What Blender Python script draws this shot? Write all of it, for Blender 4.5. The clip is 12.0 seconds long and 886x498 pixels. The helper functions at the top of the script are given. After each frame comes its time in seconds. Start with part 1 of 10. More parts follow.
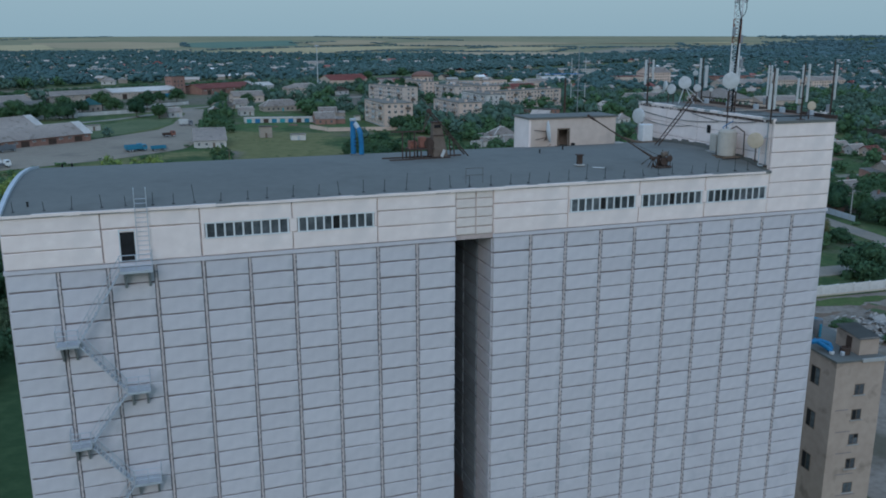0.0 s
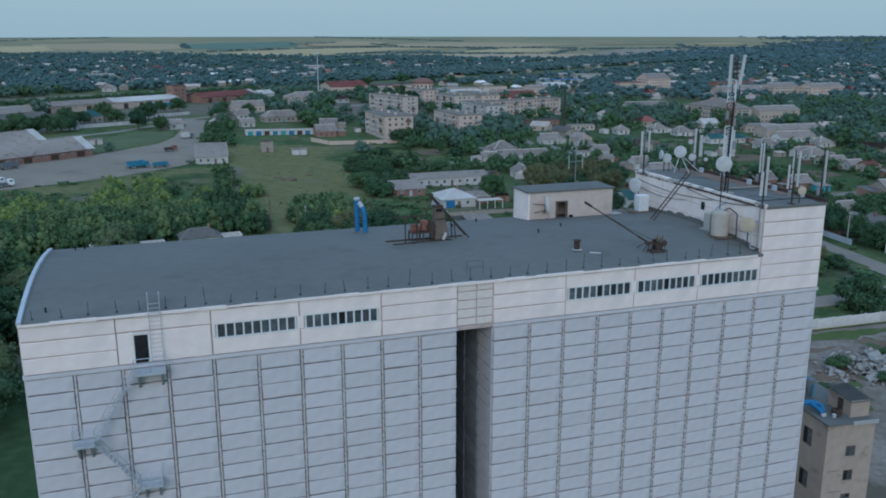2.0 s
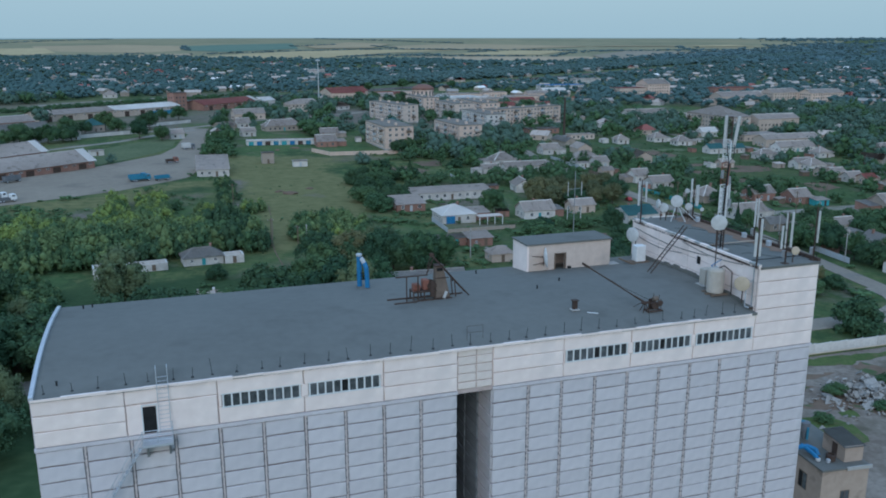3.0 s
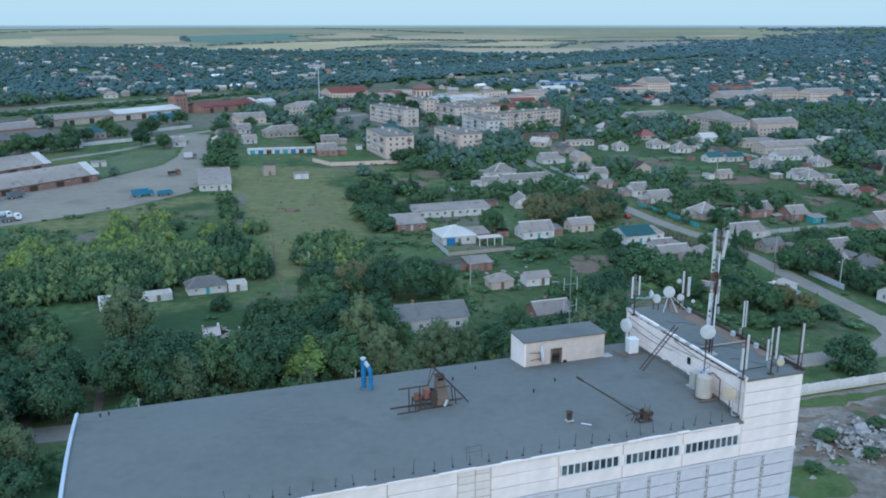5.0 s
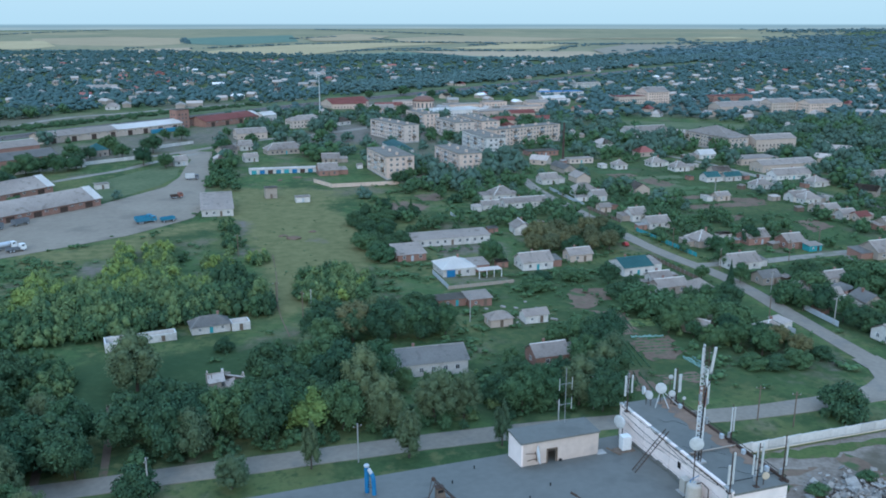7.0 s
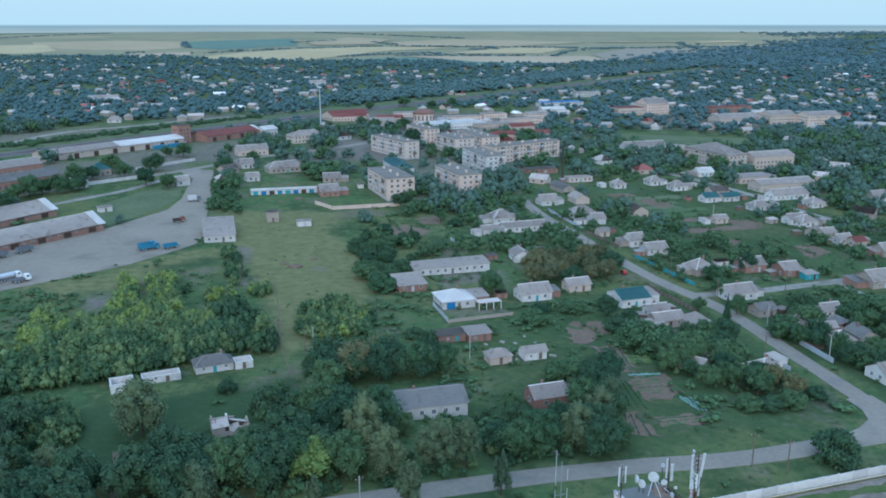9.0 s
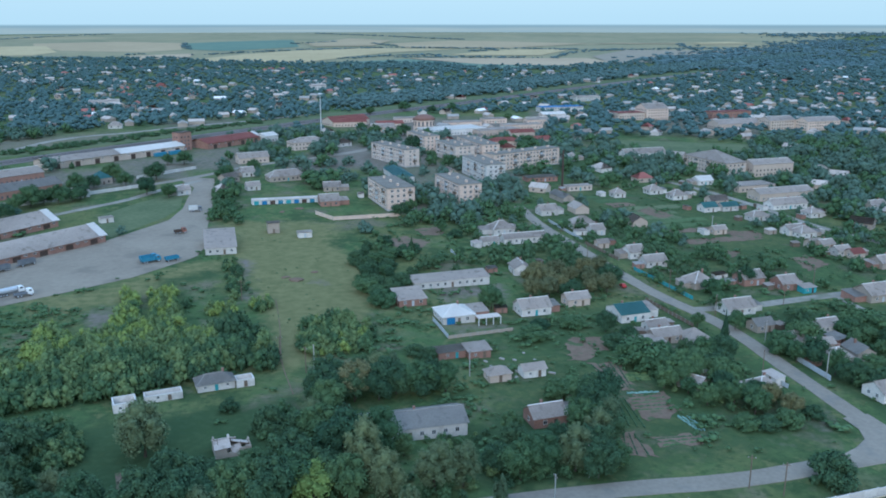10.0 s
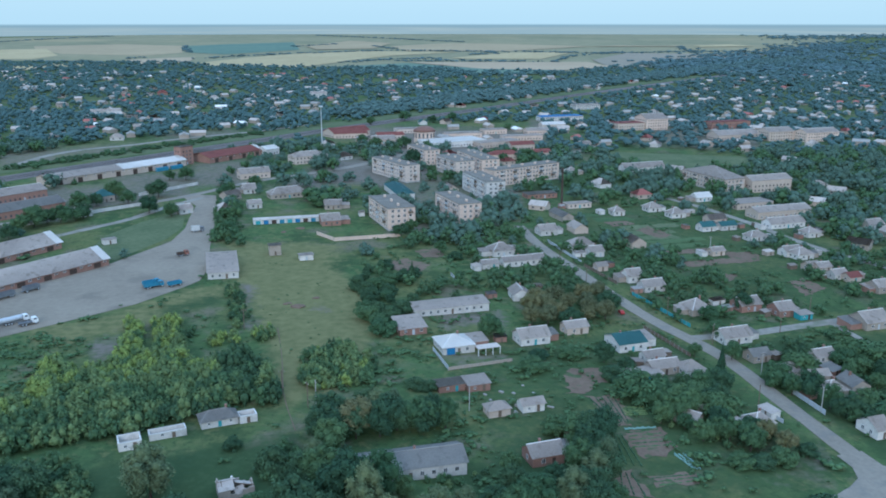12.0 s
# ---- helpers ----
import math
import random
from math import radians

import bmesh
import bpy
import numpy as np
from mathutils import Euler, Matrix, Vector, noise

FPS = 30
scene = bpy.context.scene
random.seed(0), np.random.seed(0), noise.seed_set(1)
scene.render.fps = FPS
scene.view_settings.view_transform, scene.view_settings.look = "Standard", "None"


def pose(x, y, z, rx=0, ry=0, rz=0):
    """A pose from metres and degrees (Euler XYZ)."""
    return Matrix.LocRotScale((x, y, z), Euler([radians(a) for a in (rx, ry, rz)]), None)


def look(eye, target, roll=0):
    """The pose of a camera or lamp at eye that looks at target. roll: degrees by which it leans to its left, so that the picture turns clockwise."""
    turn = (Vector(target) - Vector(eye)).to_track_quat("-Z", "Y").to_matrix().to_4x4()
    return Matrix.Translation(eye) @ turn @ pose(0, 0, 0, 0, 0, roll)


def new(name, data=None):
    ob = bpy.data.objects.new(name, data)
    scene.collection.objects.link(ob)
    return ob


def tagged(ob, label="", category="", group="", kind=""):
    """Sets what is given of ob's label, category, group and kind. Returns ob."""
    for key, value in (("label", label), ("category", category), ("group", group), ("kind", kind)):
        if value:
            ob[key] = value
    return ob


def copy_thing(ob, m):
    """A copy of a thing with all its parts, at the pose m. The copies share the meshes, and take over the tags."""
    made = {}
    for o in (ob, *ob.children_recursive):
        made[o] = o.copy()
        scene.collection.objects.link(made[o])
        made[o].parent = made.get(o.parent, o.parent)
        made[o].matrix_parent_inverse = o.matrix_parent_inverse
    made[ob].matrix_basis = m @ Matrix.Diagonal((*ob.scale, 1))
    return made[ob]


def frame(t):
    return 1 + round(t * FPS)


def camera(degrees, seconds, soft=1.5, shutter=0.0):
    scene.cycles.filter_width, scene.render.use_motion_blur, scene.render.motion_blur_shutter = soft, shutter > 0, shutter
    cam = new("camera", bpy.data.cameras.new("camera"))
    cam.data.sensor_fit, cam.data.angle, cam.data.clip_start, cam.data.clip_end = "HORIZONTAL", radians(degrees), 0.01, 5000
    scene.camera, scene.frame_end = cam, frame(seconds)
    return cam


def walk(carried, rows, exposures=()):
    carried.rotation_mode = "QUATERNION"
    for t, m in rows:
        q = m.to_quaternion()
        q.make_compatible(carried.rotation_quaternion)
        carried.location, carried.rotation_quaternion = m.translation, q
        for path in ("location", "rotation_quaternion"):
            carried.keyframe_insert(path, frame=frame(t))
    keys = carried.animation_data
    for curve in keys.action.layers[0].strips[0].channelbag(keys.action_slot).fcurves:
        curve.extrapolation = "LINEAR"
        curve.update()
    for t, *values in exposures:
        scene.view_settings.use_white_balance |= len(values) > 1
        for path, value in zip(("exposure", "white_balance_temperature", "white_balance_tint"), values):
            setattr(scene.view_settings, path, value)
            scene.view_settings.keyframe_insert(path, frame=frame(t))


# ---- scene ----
# The camera: it rises straight up beside the grain elevator.
cam = camera(54.7, 12.0, soft=1.85)
RISE = [  # seconds, place, pitch, yaw
    (0, -0.54, -1.27, 47.62, -14.02, -18.71),
    (0.5, -0.61, -1.36, 48.80, -13.98, -18.71),
    (1, -0.67, -1.45, 50.43, -13.95, -18.71),
    (1.5, -0.73, -1.54, 52.42, -13.98, -18.71),
    (2, -0.80, -1.64, 54.69, -14.07, -18.71),
    (2.5, -0.85, -1.74, 57.17, -14.07, -18.70),
    (3, -0.91, -1.84, 59.82, -14.03, -18.70),
    (3.2, -0.93, -1.88, 60.91, -14.03, -18.70),
    (4.8, -1.09, -2.23, 70.04, -14.81, -18.69),
    (5, -1.11, -2.28, 71.21, -14.83, -18.69),
    (5.5, -1.15, -2.39, 74.12, -14.86, -18.69),
    (6, -1.19, -2.51, 77.03, -14.89, -18.69),
    (6.5, -1.23, -2.63, 79.92, -14.89, -18.68),
    (7, -1.27, -2.76, 82.80, -14.90, -18.68),
    (9, -1.40, -3.29, 94.13, -14.86, -18.66),
    (9.5, -1.43, -3.43, 96.94, -14.86, -18.65),
    (10, -1.45, -3.57, 99.76, -14.87, -18.65),
    (10.5, -1.48, -3.72, 102.58, -14.86, -18.64),
    (11, -1.50, -3.86, 105.42, -14.86, -18.64),
    (11.5, -1.51, -4.01, 108.27, -14.87, -18.63),
    (12, -1.53, -4.17, 111.13, -14.89, -18.62),
]
EXPOSURES = [(0.0, -0.14, 5500, 9), (1.5, -0.03, 5500, 9), (3.2, 0.22, 5480, 9), (4.8, 0.65, 5430, 9), (12.0, 0.74, 5340, 9)]
walk(cam, [(t, pose(x, y, z, 90 + pitch, 0, yaw)) for t, x, y, z, pitch, yaw in RISE], EXPOSURES)

# ---- world, sun ----
SUN_UP, SUN_TURN = 24.0, 205.0
world = bpy.data.worlds.new("world")
scene.world = world
world.use_nodes = True
wn = world.node_tree
sky = wn.nodes.new("ShaderNodeTexSky")
sky.sky_type, sky.sun_disc = "NISHITA", False
sky.sun_elevation, sky.sun_rotation = radians(SUN_UP), radians(SUN_TURN)
sky.air_density, sky.dust_density, sky.ozone_density, sky.altitude = 1.3, 2.5, 2.0, 100
veil = wn.nodes.new("ShaderNodeMix")           # an even cloud cover over the clear sky
veil.data_type = "RGBA"
veil.inputs[0].default_value = 0.88
wn.links.new(sky.outputs[0], veil.inputs[6])
wc = wn.nodes.new("ShaderNodeTexCoord")
ws = wn.nodes.new("ShaderNodeSeparateXYZ")
wn.links.new(wc.outputs["Generated"], ws.inputs[0])
dome = wn.nodes.new("ShaderNodeMix")            # an overcast sky is duller at the horizon than overhead
dome.data_type = "RGBA"
dome_rise = wn.nodes.new("ShaderNodeMapRange")
dome_rise.inputs["From Min"].default_value, dome_rise.inputs["From Max"].default_value = 0.03, 0.75
wn.links.new(ws.outputs["Z"], dome_rise.inputs["Value"])
wn.links.new(dome_rise.outputs[0], dome.inputs[0])
dome.inputs[6].default_value = (3.35, 4.45, 4.65, 1)
dome.inputs[7].default_value = (4.6, 6.6, 9.2, 1)
wn.links.new(dome.outputs[2], veil.inputs[7])
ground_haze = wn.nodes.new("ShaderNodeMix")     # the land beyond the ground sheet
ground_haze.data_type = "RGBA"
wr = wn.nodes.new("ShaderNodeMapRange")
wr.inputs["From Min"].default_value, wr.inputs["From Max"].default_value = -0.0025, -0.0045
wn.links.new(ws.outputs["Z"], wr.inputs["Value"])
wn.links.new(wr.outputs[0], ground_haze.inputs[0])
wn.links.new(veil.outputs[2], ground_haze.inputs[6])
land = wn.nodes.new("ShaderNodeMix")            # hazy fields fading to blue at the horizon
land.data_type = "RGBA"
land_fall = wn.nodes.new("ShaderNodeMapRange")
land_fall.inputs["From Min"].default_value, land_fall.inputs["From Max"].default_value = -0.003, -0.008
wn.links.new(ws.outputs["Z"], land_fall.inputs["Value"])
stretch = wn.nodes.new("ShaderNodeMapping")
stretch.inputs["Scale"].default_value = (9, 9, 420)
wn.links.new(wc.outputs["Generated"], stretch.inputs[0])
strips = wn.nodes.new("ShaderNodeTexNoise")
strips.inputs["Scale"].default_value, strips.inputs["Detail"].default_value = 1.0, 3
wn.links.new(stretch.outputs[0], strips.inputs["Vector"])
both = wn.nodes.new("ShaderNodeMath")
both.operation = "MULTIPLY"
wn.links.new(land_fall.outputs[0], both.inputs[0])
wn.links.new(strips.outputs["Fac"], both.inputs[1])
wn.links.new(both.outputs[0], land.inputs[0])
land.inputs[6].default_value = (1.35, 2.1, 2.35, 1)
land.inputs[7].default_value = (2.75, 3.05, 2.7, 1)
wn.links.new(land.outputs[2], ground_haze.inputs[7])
back = wn.nodes["Background"]
back.inputs["Strength"].default_value = 0.11
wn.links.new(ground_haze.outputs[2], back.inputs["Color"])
sun = new("sun", bpy.data.lights.new("sun", "SUN"))
sun.data.energy, sun.data.angle, sun.data.color = 0.7, radians(25), (1.0, 0.95, 0.9)
a, e = radians(SUN_TURN), radians(SUN_UP)
sun.matrix_world = look((0, 0, 300), (-math.sin(a) * math.cos(e) * 100, -math.cos(a) * math.cos(e) * 100, 300 - math.sin(e) * 100))

# ---- materials ----
def material(name, dark, light, rough=0.9, grain=2.0, stain=0.15, spread=0.5, bump=0.15, metal=0.0, random_tint=0.0, island=0.0, spec=0.3, patch=None, patch_amount=0.0, patch_size=0.1):
    """A surface with grain and large soft stains: colour runs from dark to light over two noises at true scale."""
    m = bpy.data.materials.new(name)
    m.use_nodes = True
    t = m.node_tree
    n, lk = t.nodes, t.links
    b = n["Principled BSDF"]
    co = n.new("ShaderNodeTexCoord")
    n1, n2 = n.new("ShaderNodeTexNoise"), n.new("ShaderNodeTexNoise")
    n1.inputs["Scale"].default_value, n1.inputs["Detail"].default_value = grain, 4
    n2.inputs["Scale"].default_value, n2.inputs["Detail"].default_value = stain, 3
    lk.new(co.outputs["Object"], n1.inputs["Vector"])
    lk.new(co.outputs["Object"], n2.inputs["Vector"])
    mix = n.new("ShaderNodeMath")
    mix.operation = "MULTIPLY_ADD"
    lk.new(n1.outputs["Fac"], mix.inputs[0])
    mix.inputs[1].default_value = 0.5
    half = n.new("ShaderNodeMath")
    half.operation = "MULTIPLY"
    half.inputs[1].default_value = 0.5
    lk.new(n2.outputs["Fac"], half.inputs[0])
    lk.new(half.outputs[0], mix.inputs[2])
    value = mix.outputs[0]
    ramp = n.new("ShaderNodeValToRGB")
    ramp.color_ramp.elements[0].position, ramp.color_ramp.elements[1].position = 0.5 - spread / 3, 0.5 + spread / 3
    ramp.color_ramp.elements[0].color, ramp.color_ramp.elements[1].color = (*dark, 1), (*light, 1)
    lk.new(value, ramp.inputs[0])
    colour = ramp.outputs[0]
    if patch:
        n3 = n.new("ShaderNodeTexNoise")
        n3.inputs["Scale"].default_value, n3.inputs["Detail"].default_value = patch_size, 5
        lk.new(co.outputs["Object"], n3.inputs["Vector"])
        pr = n.new("ShaderNodeMapRange")
        pr.inputs["From Min"].default_value, pr.inputs["From Max"].default_value = 0.56, 0.68
        pr.inputs["To Max"].default_value = patch_amount
        lk.new(n3.outputs["Fac"], pr.inputs["Value"])
        pm = n.new("ShaderNodeMix")
        pm.data_type = "RGBA"
        lk.new(pr.outputs[0], pm.inputs[0])
        lk.new(colour, pm.inputs[6])
        pm.inputs[7].default_value = (*patch, 1)
        colour = pm.outputs[2]
    if random_tint or island:
        hs = n.new("ShaderNodeHueSaturation")
        ri = n.new("ShaderNodeObjectInfo") if random_tint else n.new("ShaderNodeNewGeometry")
        amount = random_tint or island
        mr = n.new("ShaderNodeMapRange")
        mr.inputs["To Min"].default_value, mr.inputs["To Max"].default_value = 1 - amount, 1 + amount
        lk.new(ri.outputs["Random" if random_tint else "Random Per Island"], mr.inputs["Value"])
        lk.new(mr.outputs[0], hs.inputs["Value"])
        lk.new(colour, hs.inputs["Color"])
        colour = hs.outputs[0]
    lk.new(colour, b.inputs["Base Color"])
    b.inputs["Roughness"].default_value, b.inputs["Metallic"].default_value = rough, metal
    b.inputs["Specular IOR Level"].default_value = spec
    if bump:
        bp = n.new("ShaderNodeBump")
        bp.inputs["Strength"].default_value, bp.inputs["Distance"].default_value = bump, 0.3 / grain
        lk.new(n1.outputs["Fac"], bp.inputs["Height"])
        lk.new(bp.outputs[0], b.inputs["Normal"])
    return m


M = {}
M["grass"] = material("grass", (0.05, 0.09, 0.04), (0.11, 0.155, 0.07), 1, 0.35, 0.012, 0.6, 0.4, spec=0.05, patch=(0.12, 0.115, 0.06), patch_amount=0.6, patch_size=0.03)
M["meadow"] = material("meadow", (0.085, 0.115, 0.06), (0.17, 0.185, 0.1), 1, 0.3, 0.03, 0.6, 0.4, spec=0.05, patch=(0.17, 0.14, 0.08), patch_amount=0.5, patch_size=0.05)
M["lawn"] = material("lawn", (0.08, 0.11, 0.055), (0.15, 0.17, 0.09), 1, 0.4, 0.05, 0.6, 0.4, spec=0.05)
M["soil"] = material("soil", (0.14, 0.098, 0.07), (0.215, 0.155, 0.112), 1, 0.7, 0.1, 0.6, 0.4, spec=0.05, patch=(0.07, 0.11, 0.048), patch_amount=0.9, patch_size=0.3)
M["asphalt"] = material("asphalt", (0.2, 0.17, 0.132), (0.29, 0.25, 0.198), 0.95, 0.8, 0.06, 0.6, 0.1, patch=(0.17, 0.16, 0.14), patch_amount=0.6, patch_size=0.14)
M["yard"] = material("yard", (0.21, 0.172, 0.128), (0.29, 0.242, 0.182), 0.95, 0.5, 0.04, 0.6, 0.1, patch=(0.16, 0.135, 0.105), patch_amount=0.6, patch_size=0.06)
M["dirt_road"] = material("dirt_road", (0.2, 0.175, 0.14), (0.32, 0.29, 0.24), 1, 0.6, 0.06, 0.6, 0.2, patch=(0.08, 0.11, 0.04), patch_amount=0.5, patch_size=0.15)
M["wheat"] = material("wheat", (0.36, 0.28, 0.15), (0.5, 0.4, 0.23), 1, 0.05, 0.004, 0.6, 0, spec=0.05)
M["fallow"] = material("fallow", (0.37, 0.28, 0.18), (0.47, 0.36, 0.24), 1, 0.05, 0.004, 0.6, 0, spec=0.05)
M["ploughed"] = material("ploughed", (0.24, 0.205, 0.15), (0.32, 0.275, 0.205), 1, 0.05, 0.004, 0.6, 0, spec=0.05)
M["stubble"] = material("stubble", (0.32, 0.25, 0.15), (0.43, 0.335, 0.205), 1, 0.05, 0.003, 0.6, 0, spec=0.05)
M["crop"] = material("crop", (0.11, 0.17, 0.13), (0.18, 0.24, 0.17), 1, 0.05, 0.003, 0.6, 0, spec=0.05)
M["ballast"] = material("ballast", (0.1, 0.085, 0.075), (0.18, 0.155, 0.14), 1, 1.0, 0.05, 0.6, 0.2)
M["grey_panel"] = material("grey_panel", (0.535, 0.5, 0.51), (0.68, 0.635, 0.63), 0.85, 1.5, 0.35, 0.9, 0.15, random_tint=0.045, patch=(0.43, 0.42, 0.43), patch_amount=0.35, patch_size=0.6)
M["white_panel"] = material("white_panel", (0.79, 0.66, 0.595), (0.95, 0.82, 0.745), 0.85, 1.2, 0.3, 0.8, 0.12, random_tint=0.03, patch=(0.66, 0.585, 0.545), patch_amount=0.3, patch_size=0.35)
M["tile_panel"] = material("tile_panel", (0.68, 0.58, 0.51), (0.84, 0.735, 0.66), 0.8, 2.0, 0.4, 0.8, 0.1, random_tint=0.04)
M["joint"] = material("joint", (0.185, 0.156, 0.15), (0.31, 0.268, 0.258), 1, 2.5, 0.5, 0.7, 0.4)
M["pale_joint"] = material("pale_joint", (0.42, 0.33, 0.3), (0.62, 0.51, 0.47), 1, 2.5, 0.5, 0.7, 0.4)
# darker panel colour that carries the shade deep inside the gap
M["gap_shade_panel"] = material("gap_shade_panel", (0.2, 0.225, 0.24), (0.3, 0.325, 0.34), 0.95, 1.2, 0.3, 0.8, 0.2, random_tint=0.15)
M["joint_fill"] = material("joint_fill", (0.5, 0.43, 0.405), (0.68, 0.6, 0.57), 1, 2.5, 0.5, 0.7, 0.3)
M["mortar"] = material("mortar", (0.16, 0.15, 0.15), (0.28, 0.265, 0.265), 1, 5.0, 0.8, 0.7, 0.5)
M["roof_felt"] = material("roof_felt", (0.124, 0.124, 0.11), (0.172, 0.171, 0.152), 0.85, 1.2, 0.12, 0.8, 0.1, patch=(0.1, 0.1, 0.088), patch_amount=0.5, patch_size=0.25)
M["dark"] = material("dark", (0.01, 0.01, 0.01), (0.025, 0.025, 0.025), 0.9, 2, 0.3, 0.6, 0)
M["glass"] = material("glass", (0.03, 0.037, 0.042), (0.14, 0.147, 0.152), 0.2, 2, 0.5, 0.6, 0, random_tint=0.5, spec=0.5)
M["white_paint"] = material("white_paint", (0.6, 0.6, 0.58), (0.8, 0.8, 0.78), 0.7, 3, 0.5, 0.7, 0.1)
M["galv"] = material("galv", (0.4, 0.42, 0.44), (0.58, 0.6, 0.62), 0.55, 4, 0.6, 0.7, 0.05, metal=0.25)
M["rust"] = material("rust", (0.048, 0.035, 0.029), (0.115, 0.078, 0.06), 0.9, 6, 0.8, 0.7, 0.3, metal=0.2)
M["rust_red"] = material("rust_red", (0.16, 0.07, 0.05), (0.3, 0.13, 0.09), 0.8, 5, 0.8, 0.7, 0.2)
M["hopper_brown"] = material("hopper_brown", (0.11, 0.085, 0.065), (0.2, 0.155, 0.12), 0.85, 3, 0.6, 0.8, 0.2, patch=(0.1, 0.055, 0.04), patch_amount=0.6, patch_size=0.9)
M["blue_paint"] = material("blue_paint", (0.02, 0.12, 0.27), (0.04, 0.21, 0.4), 0.5, 3, 0.5, 0.7, 0.1)
M["antenna"] = material("antenna", (0.44, 0.44, 0.42), (0.6, 0.6, 0.58), 0.55, 3, 0.6, 0.6, 0.0)
M["cream"] = material("cream", (0.49, 0.395, 0.325), (0.66, 0.55, 0.465), 0.9, 1.5, 0.3, 0.8, 0.15, patch=(0.36, 0.31, 0.27), patch_amount=0.5, patch_size=0.4)
M["plaster"] = material("plaster", (0.3, 0.25, 0.2), (0.42, 0.36, 0.3), 0.9, 1.2, 0.2, 0.8, 0.15, patch=(0.22, 0.18, 0.15), patch_amount=0.6, patch_size=0.3)
M["whitewash"] = material("whitewash", (0.46, 0.435, 0.4), (0.69, 0.655, 0.605), 0.9, 1.5, 0.2, 0.7, 0.1, random_tint=0.14, patch=(0.34, 0.31, 0.27), patch_amount=0.5, patch_size=0.3)
M["brick"] = material("brick", (0.22, 0.12, 0.09), (0.36, 0.21, 0.16), 0.9, 3, 0.3, 0.7, 0.2, random_tint=0.1)
M["pale_brick"] = material("pale_brick", (0.42, 0.33, 0.26), (0.56, 0.46, 0.38), 0.9, 2, 0.2, 0.7, 0.15, random_tint=0.06)
M["block_wall"] = material("block_wall", (0.55, 0.41, 0.32), (0.7, 0.545, 0.435), 0.9, 0.8, 0.12, 0.7, 0.1, random_tint=0.06, patch=(0.36, 0.29, 0.24), patch_amount=0.5, patch_size=0.2)
M["slate"] = material("slate", (0.4, 0.335, 0.285), (0.58, 0.495, 0.425), 0.9, 2.0, 0.25, 0.8, 0.25, random_tint=0.14, patch=(0.24, 0.2, 0.16), patch_amount=0.6, patch_size=0.4)
M["dark_slate"] = material("dark_slate", (0.25, 0.23, 0.205), (0.36, 0.335, 0.3), 0.9, 2.0, 0.25, 0.8, 0.2, random_tint=0.1, patch=(0.16, 0.15, 0.14), patch_amount=0.5, patch_size=0.4)
M["tin"] = material("tin", (0.76, 0.71, 0.65), (0.92, 0.87, 0.81), 0.55, 1.5, 0.2, 0.7, 0.05)
M["red_roof"] = material("red_roof", (0.26, 0.09, 0.075), (0.38, 0.14, 0.11), 0.8, 2, 0.2, 0.7, 0.1, random_tint=0.15)
M["teal_roof"] = material("teal_roof", (0.055, 0.16, 0.155), (0.09, 0.23, 0.22), 0.6, 2, 0.2, 0.7, 0.1, random_tint=0.15)
M["blue_roof"] = material("blue_roof", (0.05, 0.22, 0.5), (0.1, 0.33, 0.62), 0.6, 2, 0.2, 0.7, 0.1)
M["tar_roof"] = material("tar_roof", (0.135, 0.117, 0.093), (0.215, 0.188, 0.152), 0.9, 0.8, 0.15, 0.7, 0.1, patch=(0.28, 0.245, 0.2), patch_amount=0.6, patch_size=0.2)
M["wood"] = material("wood", (0.11, 0.08, 0.055), (0.21, 0.16, 0.12), 0.9, 4, 0.5, 0.7, 0.3)
M["net"] = material("net", (0.13, 0.25, 0.22), (0.24, 0.36, 0.31), 0.8, 3, 0.8, 0.7, 0.2)
M["teal_paint"] = material("teal_paint", (0.04, 0.24, 0.26), (0.08, 0.36, 0.38), 0.6, 3, 0.5, 0.7, 0.1)
M["fence_grey"] = material("fence_grey", (0.35, 0.38, 0.4), (0.52, 0.55, 0.57), 0.8, 2, 0.3, 0.7, 0.1)
M["concrete"] = material("concrete", (0.3, 0.29, 0.27), (0.46, 0.45, 0.42), 0.95, 1.5, 0.15, 0.8, 0.2, patch=(0.2, 0.185, 0.16), patch_amount=0.6, patch_size=0.2)
M["slab"] = material("slab", (0.15, 0.118, 0.09), (0.27, 0.225, 0.18), 0.95, 1.1, 0.16, 0.4, 0.25, patch=(0.1, 0.085, 0.055), patch_amount=0.9, patch_size=0.09)
M["silt"] = material("silt", (0.17, 0.115, 0.08), (0.28, 0.19, 0.135), 1, 1.5, 0.4, 0.7, 0.3, patch=(0.12, 0.11, 0.1), patch_amount=0.5, patch_size=0.6)
M["rubble"] = material("rubble", (0.16, 0.14, 0.115), (0.4, 0.375, 0.34), 0.95, 3, 0.5, 0.8, 0.3, island=0.3)
M["car_paint"] = material("car_paint", (0.3, 0.03, 0.03), (0.4, 0.05, 0.04), 0.4, 3, 0.5, 0.6, 0)
M["truck_blue"] = material("truck_blue", (0.03, 0.15, 0.23), (0.06, 0.24, 0.34), 0.6, 3, 0.6, 0.7, 0.05)
M["truck_grey"] = material("truck_grey", (0.1, 0.11, 0.12), (0.2, 0.21, 0.22), 0.6, 3, 0.6, 0.7, 0.05)
M["dish_cream"] = material("dish_cream", (0.46, 0.37, 0.26), (0.56, 0.46, 0.34), 0.6, 3, 0.6, 0.6, 0.0)
M["weeds"] = material("weeds", (0.05, 0.085, 0.03), (0.12, 0.15, 0.055), 1, 1.2, 0.2, 0.6, 0.4, spec=0.05, patch=(0.14, 0.12, 0.07), patch_amount=0.7, patch_size=0.35)
